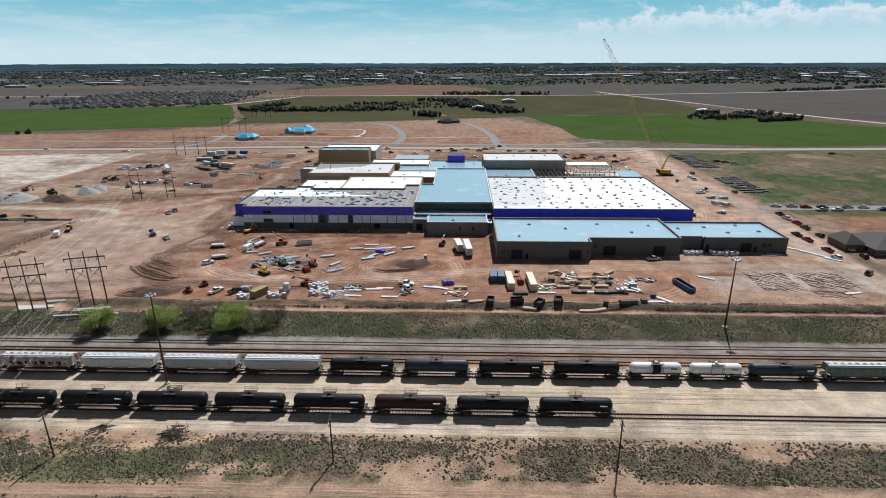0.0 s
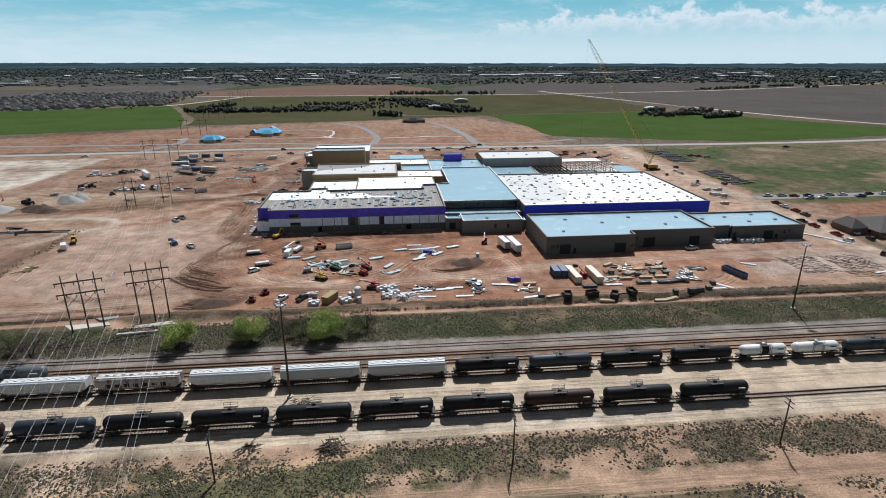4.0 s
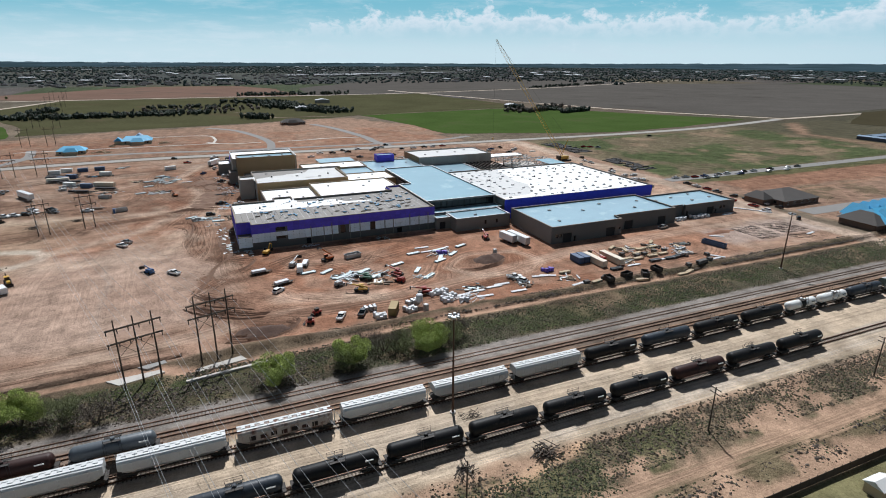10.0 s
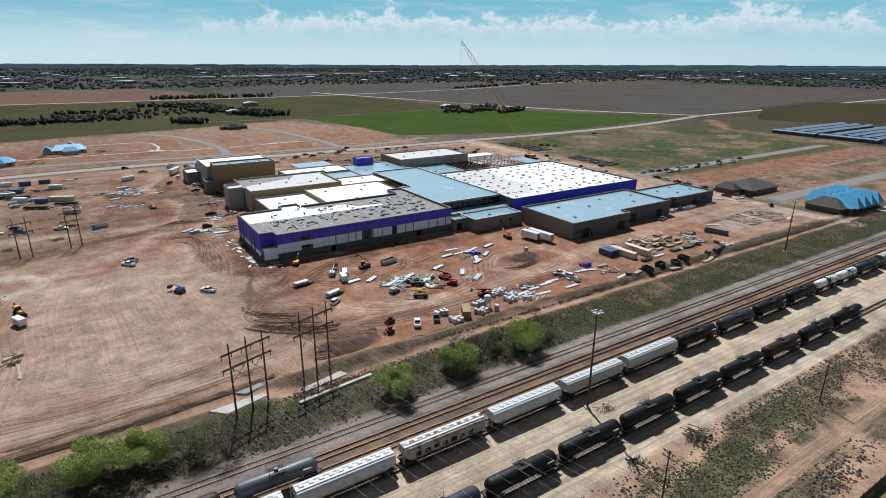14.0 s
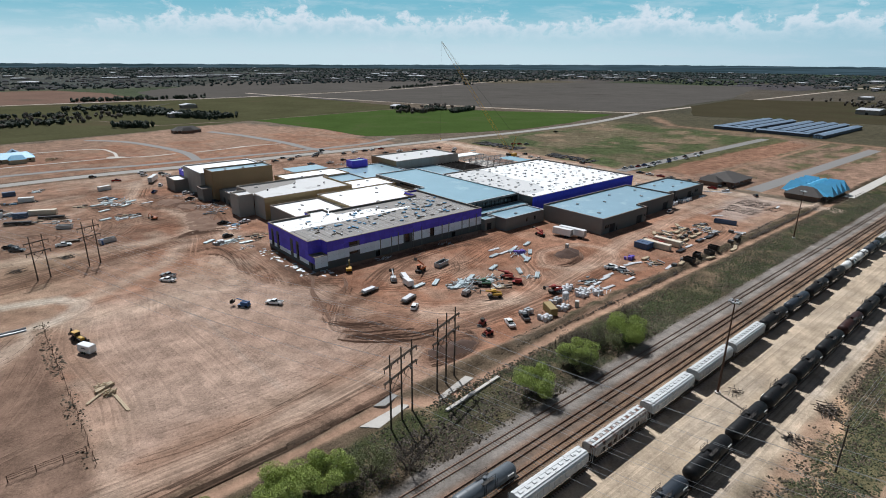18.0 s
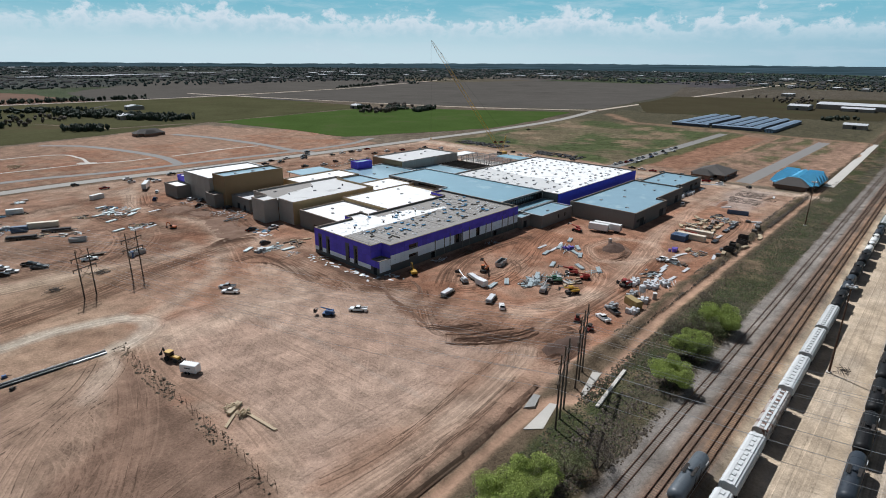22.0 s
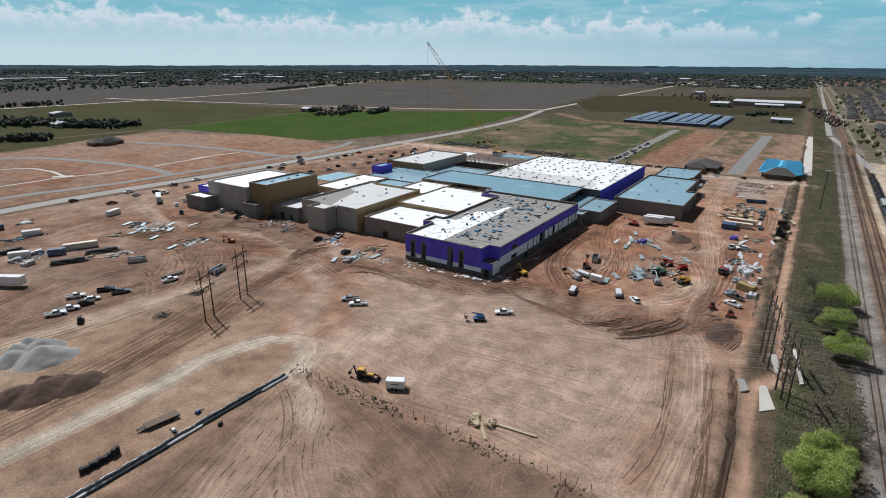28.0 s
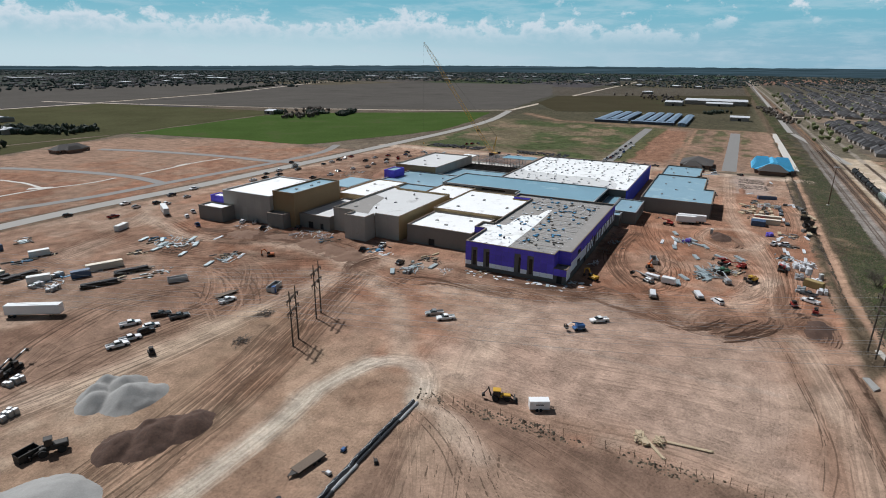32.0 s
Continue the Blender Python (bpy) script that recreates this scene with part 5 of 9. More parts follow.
corner, _ = wing("entrance_corner", "low purple corner block with a dark doorway", [(-110, 254.5), (-104.55, 254.5), (-104.55, 259.25), (-110, 259.25)], 5.2, 5.6, M["block_dark"], M["roof_grey"], holes={3: [(1.2, 3.2, 0, 2.9)]})
clad(corner, (-110, 254.5), (-104.55, 254.5), 1.2, 5.55, 2.7, 2.2, M["white_board"], "white_panel")
clad(corner, (-110, 259.25), (-110, 254.5), 3.0, 5.55, 2.4, 2.5, M["purple"], "purple_panel")
part("white_membrane", Geo().prism([(-108.9, 278), (-72, 278), (-46, 279), (-46, 281), (-58, 282), (-62, 288.5), (-80, 289), (-80, 293.4), (-82.2, 293.4), (-82.2, 298.4), (-89.9, 298.4), (-89.9, 293.4), (-109.4, 293.4)], 9.9, 9.96), M["roof_white"], wing_a, "white roofing membrane laid over part of the roof", world=True)
for i in range(34):
    x = -107 + i * 2.5
    part("seam_strip", Geo().box(x, 259.8, 9.9, x + 0.14, 277.6 if x < -46 else 293.3, 9.97), M["roof_pale"] if i % 3 else M["block_dark"], wing_a, world=True)

# atrium with its pale deck and the open glazed front
wing_b, _ = wing("atrium", "tall hall with a blue-grey roof deck and an open dark front", [(-22.9, 265), (14.9, 265), (14.9, 352), (-16, 352), (-16, 306), (-22.9, 306)], 10.1, 10.5, M["block"], M["roof_deck"], M["galv"], holes={0: [(0.8, 36.6, 6.3, 9.7)], 3: [(3, 20, 8.3, 9.6), (24, 38, 8.6, 9.6)]})
for x in np.linspace(-21.6, 13.4, 12):
    part("mullion", Geo().box(x - 0.09, 264.7, 6.2, x + 0.09, 264.95, 9.8), M["steel_dark"], wing_b, world=True)
wing_e, _ = wing("entrance_lobby", "small grey block lobby with a pale roof", rectf(-15.8, 12, 245.5, 258), 5.6, 6.0, M["block"], M["roof_blue"], M["galv"], holes={0: [(14.5, 15.7, 2.0, 4.0), (20.5, 21.7, 2.0, 4.0)]})
wing("lobby_link", "low link block with an open doorway", rectf(-22.9, -15.85, 252, 258), 5.0, 5.4, M["block"], M["roof_blue"], M["galv"], holes={0: [(1.5, 4.5, 0, 3.4)]})
wing("lobby_link", "low link block beside the lobby", rectf(12.05, 14.2, 248.5, 254), 4.4, 4.8, M["block_dark"], M["roof_blue"], M["galv"])
wing("recess", "dark recessed steel bay under the hall front", rectf(-22.8, 14.8, 258.1, 264.9), 6.0, 6.2, M["block_dark"], M["roof_deck"], M["galv"])

# large flat hall with the blue band
C = rectf(15, 108.2, 255.4, 330)
wing_c, roof_c = wing("main_hall", "large flat-roofed hall with a bright blue wall membrane and white roof", C, 9.2, 9.8, M["block_dark"], M["roof_white"], mats={0: M["blue_band"]})
clad(wing_c, C[0], C[1], 6.2, 9.75, 3.1, 3.5, M["blue_band"], "blue_panel")
clad(wing_c, C[3], (15, 314), 6.8, 9.75, 3.1, 2.9, M["blue_band"], "blue_panel")
part("grey_membrane", Geo().prism([(15.6, 329.4), (49, 329.4), (47, 310), (44, 296), (46, 285), (40, 270), (34, 264), (15.6, 262)], 9.2, 9.25), M["roof_pale"], wing_c, "grey unfinished roofing", world=True)

# front buildings with dark block walls
D_H = {0: [(2.0, 3.5, 2.6, 4.2), (3.9, 5.4, 2.6, 4.2), (5.8, 10.4, 0, 4.2), (11.6, 12.6, 0, 2.5), (29, 34, 0, 4.2), (36.0, 37.0, 2.6, 3.8)]}
D_H[2] = [(2.1, 3.5, 3.4, 4.8), (6.3, 11.4, 0, 4.2), (26.6, 31.3, 0, 4.2)]
wing("front_block", "low dark grey block building with roller doors and pale roof", [(14.3, 213), (52, 213), (52, 218.5), (89.5, 218.5), (89.5, 248), (14.3, 248)], 7.0, 7.6, M["block_dark"], M["roof_blue"], holes=D_H, mats={5: M["block"]})
wing("front_block", "low dark grey block building with stacked white bundles before it", [(89.55, 225), (101, 225), (101, 223.5), (135, 223.5), (135, 247), (89.55, 247)], 5.8, 6.35, M["block_dark"], M["roof_blue"], holes={2: [(0.6, 2.2, 0, 3.4), (15.0, 19.6, 0, 4.0), (20.6, 21.8, 0, 2.4), (23.6, 25.2, 2.4, 4.0), (25.8, 27.4, 2.4, 4.0)]})

# western and northern roofs
wing("west_link", "low link with a white roof and grey block walls", rectf(-93, -67, 299.1, 330), 7.5, 8.0, M["block"], M["roof_white"], holes={3: [(10.5, 13.5, 0, 3.0)]})
wing("inner_roof", "inner block with a white membrane roof and tan parapets", [(-66.9, 294.1), (-31.1, 294.1), (-31.1, 303.6), (-23.1, 303.6), (-23.1, 306), (-23.1, 331), (-66.9, 331)], 9.1, 9.5, M["tan"], M["roof_white"])
T = [(-94, 333.6), (-44, 333.6), (-44, 365), (-41, 365), (-41, 369), (-94, 369), (-94, 357), (-102, 357), (-102, 346), (-94, 346)]
wing_t, _ = wing("tan_hall", "mid-height hall in tan coating and pale concrete panels", T, 10.2, 11.0, M["tan"], M["roof_pale"], holes={7: [(4.2, 5.6, 0, 3.0)]}, mats={4: M["tilt"], 5: M["tilt"], 6: M["tilt"], 7: M["tilt"], 8: M["tilt"], 9: M["tilt"]})
clad(wing_t, T[9], T[0], 0.1, 10.9, 3.1, 10.8, M["tilt"], "concrete_panel")
clad(wing_t, T[7], T[8], 0.1, 10.9, 3.6, 10.8, M["tilt"], "concrete_panel", [(4.2, 5.6, 0, 3.0)])
clad(wing_t, T[5], T[6], 0.1, 10.9, 3.0, 10.8, M["tilt"], "concrete_panel")
part("grey_membrane", Geo().prism([(-93.4, 368.4), (-60, 368.4), (-64, 360), (-80, 356), (-93.4, 350)], 10.2, 10.25), M["roof_grey"], wing_t, "darker unfinished roofing", world=True)
wing("inner_roof", "inner block with a white membrane roof", [(-43.9, 331.1), (-16.1, 331.1), (-16.1, 352), (-43.9, 352)], 8.6, 9.0, M["tan"], M["roof_white"])
wing("inner_roof", "inner block with a pale roof", [(-40.9, 352.1), (-22, 352.1), (-22, 372), (-40.9, 372)], 8.3, 8.7, M["block"], M["roof_blue"])
wing("inner_roof", "inner block with a white roof and tan parapets", rectf(-62, -22, 372.1, 392), 8.8, 9.2, M["tan"], M["roof_white"])
wing("inner_roof", "low block in the shade of the stage tower", rectf(-97, -62.1, 369.1, 387), 6.1, 6.6, M["block"], M["roof_pale"], holes={3: [(5, 8, 0, 3.2), (12, 14, 0, 3.0)]})
wing("inner_roof", "inner block with a pale blue-grey roof", rectf(-21.9, 14.3, 352.1, 392), 8.0, 8.4, M["block"], M["roof_blue"], M["galv"])
wing("inner_roof", "low block with a pale blue-grey roof", rectf(15, 46, 330.1, 372), 6.4, 6.8, M["block"], M["roof_blue"], M["galv"])
cube, _ = wing("roof_house", "small purple plant room on the roof", rectf(-10, 2, 388, 395), 12.2, 12.5, M["purple_back"], M["roof_blue"], M["purple_back"])
for i in range(4):
    f = rectf(-10, 2, 388, 395)
    clad(cube, f[i], f[(i + 1) % 4], 8.2, 12.4, 2.4, 2.1, M["purple"], "purple_panel")
AU = rectf(-102, -62, 400.1, 431)
wing_au, _ = wing("auditorium", "tall pale concrete auditorium with a white roof", AU, 13.4, 14.0, M["tilt"], M["roof_white"], M["galv"])
clad(wing_au, AU[3], AU[0], 0.1, 13.9, 3.1, 6.9, M["tilt"], "concrete_panel")
wing("stage_tower", "tall brown-coated stage tower with a pale roof", rectf(-100, -65, 387.1, 400), 15.9, 16.5, M["brown"], M["roof_blue"])
wing("side_block", "low dark grey block annex", rectf(-110, -102.05, 424, 440), 6.4, 7.0, M["block"], M["roof_white"])
wing("side_block", "low grey block annex", rectf(-105, -100.05, 390, 400), 6.4, 7.0, M["block"], M["roof_grey"])
annex, _ = wing("side_block", "tall annex in purple wall sheathing", rectf(-102, -96, 431.1, 440), 10.0, 10.4, M["purple_back"], M["roof_white"], M["purple_back"])
clad(annex, (-102, 440), (-102, 431.1), 4.0, 10.3, 3.0, 2.1, M["purple"], "purple_panel")
GY_F = rectf(14.5, 69, 372.1, 402)
wing_g, _ = wing("gymnasium", "tall gymnasium of grey concrete panels with a pale roof", GY_F, 11.4, 12.0, M["tilt"], M["roof_pale"], mats={3: M["brown"]})
clad(wing_g, GY_F[0], GY_F[1], 0.1, 11.9, 3.0, 11.8, M["tilt"], "concrete_panel")

# open canopy and the bare steel frame
can = thing("roof_canopy", (-36, 402, 0), "open canopy with a pale roof on steel posts", "canopy")
part("roof", Geo().slab(-48, 394.5, 8.6, -24, 410, 9.0, 0.05), M["roof_blue"], can, world=True)
for x in (-47, -36, -25):
    for y in (395.5, 409):
        part("post", Geo().tube((x, y, -0.3), (x, y, 8.6), 0.16), M["steel_dark"], can, world=True)
fr = thing("unfinished_hall", (90, 355, 0), "bare structural steel frame of an unbuilt hall", "building")
for x in np.linspace(72, 111, 7):
    for y in (334, 346, 358, 370, 382, 391):
        if x > 105 and y > 372:
            continue
        part("column", Geo().box(x - 0.16, y - 0.16, -0.3, x + 0.16, y + 0.16, 6.6), M["steel_dark"], fr, world=True)
for y in (334, 346, 358, 370, 382, 391):
    part("beam", Geo().box(71.8, y - 0.14, 6.6, 111 if y < 372 else 105, y + 0.14, 7.1), M["galv"], fr, world=True)
for x in np.linspace(72, 111, 14):
    part("joist", Geo().box(x - 0.1, 334, 7.1, x + 0.1, 391 if x < 105 else 371, 7.4), M["galv"], fr, world=True)
part("deck", Geo().box(71.9, 381, 7.42, 100, 391.2, 7.52), M["roof_white"], fr, "white roof deck", world=True)
part("deck", Geo().box(98, 336, 7.42, 111, 360, 7.5), M["roof_deck"], fr, "pale steel deck strips", world=True)
part("slab", Geo().box(70, 333, -0.3, 112.5, 392.5, 0.12), M["concrete"], fr, "pale concrete floor slab", world=True)
tr = thing("unfinished_hall", (58, 352, 0), "dark steel roof trusses over an open bay", "building")
for x in np.linspace(47, 68.5, 9):
    part("truss", Geo().box(x - 0.12, 331, 6.0, x + 0.12, 371.8, 6.7), M["steel_dark"], tr, world=True)
for y in (331, 345, 358, 371):
    part("beam", Geo().box(46.5, y - 0.15, 5.5, 69, y + 0.15, 6.0), M["steel_dark"], tr, world=True)
    for x in (47, 57, 68):
        part("column", Geo().box(x - 0.16, y - 0.16, -0.3, x + 0.16, y + 0.16, 5.5), M["steel_dark"], tr, world=True)

# roof goods: wrapped bundles, curbs and vents
def bundle(mat, label, sx, sy, sz):
    th = thing("roof_bundle", (0, 0, -90), label, "pallet", "bundles on the roofs")
    part("wrap", Geo().slab(-sx / 2, -sy / 2, 0.14, sx / 2, sy / 2, sz, 0.06), mat, th)
    g = Geo()
    for k in (-1, 0, 1):
        g.box(-sx / 2, k * sy * 0.42 - 0.06, 0, sx / 2, k * sy * 0.42 + 0.06, 0.14)
    part("pallet_base", g, M["lumber"], th)
    return th


def curb(label):
    th = thing("roof_curb", (0, 0, -90), label, "roof curb", "curbs on the white roof")
    part("frame", Geo().slab(-0.75, -0.5, 0, 0.75, 0.5, 0.4, 0.04), M["galv"], th)
    part("cover", Geo().slab(-0.66, -0.42, 0.4, 0.66, 0.42, 0.48, 0.03), M["block"], th, "dark cover sheet")
    return th


def spread(proto, spots):
    """The first spot takes the thing itself, the others copies of it."""
    for i, m in enumerate(spots):
        if i == 0:
            proto.matrix_basis = m
        else:
            copy_thing(proto, m)


blue_b, white_b, grey_b = bundle(M["wrap_blue"], "blue-wrapped bundle on the grey roof", 1.6, 0.85, 0.5), bundle(M["plastic_white"], "white-wrapped bundle on the roof", 1.4, 0.9, 0.45), bundle(M["steel_dark"], "dark stack of boards on the roof", 1.9, 0.6, 0.36)
spots = [[], [], []]
for k in range(92):
    x = R.uniform(-103, -25)
    y = R.uniform(260.5, 277) if k % 4 else R.uniform(279, 291)
    if x > -44 and k % 3 == 0:
        y = R.uniform(278, 300) if x > -30 else R.uniform(278, 291)
    spots[0 if k % 8 < 4 else 1 if k % 8 < 5 else 2].append(pose(x, y, 9.97, 0, 0, R.uniform(-20, 20) + (90 if k % 3 == 0 else 0)))
for pr, sp in zip((blue_b, white_b, grey_b), spots):
    spread(pr, sp)
cb = curb("small grey roof curb with a dark cover")
spots = []
for i in range(11):
    for k in range(9):
        if R.random() < 0.92:
            spots.append(pose(20 + i * 8.3 + R.uniform(-2.4, 2.4), 261 + k * 8 + R.uniform(-2.2, 2.2), 9.26, 0, 0, R.choice((0, 0, 90)) + R.uniform(-6, 6)))
for x, y, z in ((24, 222, 7.0), (30, 239, 7.0), (45, 233, 7.0), (60, 240, 7.0), (72, 228, 7.0), (82, 238, 7.0), (95, 238, 5.8), (107, 240, 5.8), (114, 232, 5.8), (122, 243, 5.8), (128, 234, 5.8), (-4, 250, 5.6), (-85, 315, 7.5), (-74, 308, 7.5), (-80, 322, 7.5), (-50, 300, 9.1), (-40, 316, 9.1), (-58, 322, 9.1), (-34, 325, 9.1)) + ((-36, 340, 8.6), (-26, 346, 8.6), (-86, 362, 10.2), (-70, 350, 10.2), (-58, 345, 10.2), (-90, 394, 15.9), (-80, 393, 15.9), (-72, 395, 15.9), (-50, 380, 8.8), (-34, 386, 8.8), (-12, 370, 8.0), (4, 362, 8.0), (8, 380, 8.0), (28, 350, 6.4), (24, 385, 11.4), (36, 392, 11.4), (48, 388, 11.4), (58, 394, 11.4)):
    spots.append(pose(x, y, z, 0, 0, R.choice((0, 90))))
spread(cb, spots)
def litter(x0, x1, y0, y1, z, n, seed):
    """Loose boards and offcuts lying about on a roof."""
    q = random.Random(seed)
    g = Geo()
    for _ in range(n):
        lx, ly, h = q.uniform(0.15, 0.6), q.uniform(0.1, 0.3), q.uniform(0.05, 0.2)
        x, y = q.uniform(x0, x1), q.uniform(y0, y1)
        for _ in range(q.choice((1, 1, 2, 3))):
            g.box(-lx, -ly, 0, lx, ly, h, pose(x + q.uniform(-0.9, 0.9), y + q.uniform(-0.9, 0.9), z, 0, 0, q.choice((0, 0, 90, 35)) + q.uniform(-15, 15)))
    return g


M["offcut"] = surface("mixed_offcuts", (0.40, 0.42, 0.45), 0.7, amp=0.1, isl=0.8)
stuff("roof_offcuts", litter(17, 106, 257, 328, 9.26, 170, 5), M["offcut"], "loose offcuts and boards lying on the white roof", "offcuts")
stuff("roof_offcuts", litter(-108, -25, 260, 291, 9.97, 120, 6), M["offcut"], "loose offcuts and boards lying on the grey roof", "offcuts")
hut = thing("roof_vent", (-106 + 22, 281, 9.96), "dark roof vent stack with a cowl", "vent", "vent stacks on the roofs")
part("stack", Geo().tube((0, 0, 0), (0, 0, 0.8), 0.35, n=10), M["steel_dark"], hut)
part("cowl", Geo().lathe([(0.8, 0.5), (0.95, 0.5), (1.15, 0.1)], "z", 10), M["galv"], hut)
for x, y, z in ((-98, 283, 9.96), (-76, 284, 9.96), (-70, 287, 9.96), (-62, 284, 9.96), (-52, 350, 10.2), (-66, 358, 10.2), (-84, 352, 10.2), (60, 300, 9.25), (30, 300, 9.25), (85, 315, 9.25), (45, 326, 9.25)):
    copy_thing(hut, pose(x, y, z))

# ---- railway ----
TRACKS = ((109.3, 0.0, -420, 260), (125.5, 0.0, -420, 420), (131.8, 0.35, -420, 420), (136.0, 0.35, -420, 420), (141.6, 0.0, -420, 420))
for ty, tz, tx0, tx1 in TRACKS:
    tr = thing("railway_track", (0, ty, tz), "steel rails on weathered timber ties and ballast" if ty < 140 else "old rusty siding half sunk in gravel", "railway track", "parallel tracks", "structure")
    lift = 0.06 if ty < 140 else 0.02
    for s in (-1, 1):
        part("rail", Geo().box(tx0, s * 0.75 - 0.08, lift - 0.02, tx1, s * 0.75 + 0.08, 0.33 if ty < 140 else 0.2), M["rail"], tr)
    ties = Geo()
    for x in np.arange(-330, min(tx1, 330), 0.75):
        j = R.uniform(-0.08, 0.08)
        ties.box(x + j, -1.3 + j, -0.25, x + j + 0.26, 1.3 + j, lift)
    tagged(part("ties", ties, M["tie"], tr, "row of weathered timber ties"), kind="stuff")
for ty in (131.8, 136.0):
    tr = thing("railway_track", (380, ty, 0.1, 0, 0, math.degrees(0.0185)), "steel rails running off towards the horizon", "railway track", "parallel tracks", "structure")
    for s in (-1, 1):
        part("rail", Geo().box(40, s * 0.75 - 0.08, 0, 3600, s * 0.75 + 0.08, 0.3), M["rail"], tr)
RAIL = 0.33


def bogie(th, x, z):
    b = part("bogie", Geo().slab(-1.5, -0.95, 0.32, 1.5, -0.7, 0.72, 0.08).slab(-1.5, 0.7, 0.32, 1.5, 0.95, 0.72, 0.08).box(-0.3, -1.0, 0.4, 0.3, 1.0, 0.75), M["steel_dark"], th, at=pose(x, 0, z))
    for dx in (-0.9, 0.9):
        part("wheelset", Geo().lathe([(-0.80, 0.46), (-0.68, 0.46), (-0.66, 0.1), (0.66, 0.1), (0.68, 0.46), (0.80, 0.46)], "y", 12, pose(dx, 0, 0.46)), M["rust"], b)


def tank_car(paint, label, length=18.3, dia=3.05, band=None, catwalk=True):
    th = thing("tank_car", (0, 0, -60), label, "tank car", "rail cars in two rows")
    half, r, zc = length / 2 - 0.95, dia / 2, 2.78
    rings = [(-half, r * 0.35), (-half + 0.25, r * 0.72), (-half + 0.6, r * 0.93), (-half + 1.0, r), (half - 1.0, r), (half - 0.6, r * 0.93), (half - 0.25, r * 0.72), (half, r * 0.35)]
    tank = part("tank", Geo().lathe(rings, "x", 20, pose(0, 0, zc)), paint, th, smooth=True)
    for x in (-half + 3.2, -half + 6.4, half - 6.4, half - 3.2):
        part("weld_band", Geo().lathe([(x - 0.06, r + 0.015), (x + 0.06, r + 0.015)], "x", 20, pose(0, 0, zc)), paint, tank)
    if band:
        part("wide_band", Geo().lathe([(-1.0, r + 0.02), (1.0, r + 0.02)], "x", 20, pose(0, 0, zc)), band, tank, "black band round the middle of the tank")
    part("frame", Geo().slab(-length / 2 + 0.5, -1.3, 1.0, -length / 2 + 3.6, 1.3, 1.3, 0.05).slab(length / 2 - 3.6, -1.3, 1.0, length / 2 - 0.5, 1.3, 1.3, 0.05).box(-length / 2 + 0.5, -0.3, 0.95, length / 2 - 0.5, 0.3, 1.35), M["steel_dark"], th)
    for s in (-1, 1):
        part("saddle", Geo().box(s * (half - 2.1) - 0.3, -1.2, 1.25, s * (half - 2.1) + 0.3, 1.2, 1.9), M["steel_dark"], th)
        part("coupler", Geo().box(s * (length / 2 - 0.25) - 0.32, -0.14, 0.75, s * (length / 2 - 0.25) + 0.32, 0.14, 1.05), M["rust"], th)
        part("ladder", Geo().box(s * 1.35 - 0.25, -r - 0.1, 1.2, s * 1.35 - 0.2, -r - 0.04, 4.6).box(s * 1.35 + 0.2, -r - 0.1, 1.2, s * 1.35 + 0.25, -r - 0.04, 4.6), M["steel_dark"], th)
        part("handrail", Geo().box(-half + 1.2, s * (r + 0.16) - 0.03, 1.75, half - 1.2, s * (r + 0.16) + 0.03, 1.82), M["galv"], th)
        bogie(th, s * (length / 2 - 3.0), 0)
    part("manway", Geo().lathe([(0, 0.42), (0.5, 0.42), (0.56, 0.3)], "z", 12, pose(0, 0, zc + r - 0.08)), paint, tank)
    pl = part("platform", Geo().box(-1.5, -1.15, zc + r + 0.02, 1.5, -0.55, zc + r + 0.09).box(-1.5, 0.55, zc + r + 0.02, 1.5, 1.15, zc + r + 0.09), M["steel_dark"], th)
    rl = Geo()
    for x in (-1.5, 0, 1.5):
        for y in (-1.15, 1.15):
            rl.tube((x, y, zc + r), (x, y, zc + r + 1.05), 0.035, n=5)
    for y in (-1.15, 1.15):
        for z in (0.55, 1.05):
            rl.tube((-1.5, y, zc + r + z), (1.5, y, zc + r + z), 0.035, n=5)
    part("railing", rl, M["steel_dark"], pl)
    part("valve", Geo().lathe([(0.75, 0.25), (1.3, 0.35)], "z", 8), M["rust"], th)
    part("stencil", Geo().box(half - 3.0, -r - 0.02, 3.1, half - 1.4, -r + 0.25, 3.35), M["tank_white"] if paint not in (M["tank_white"],) else M["black"], tank, "pale stencilled bars")
    return th


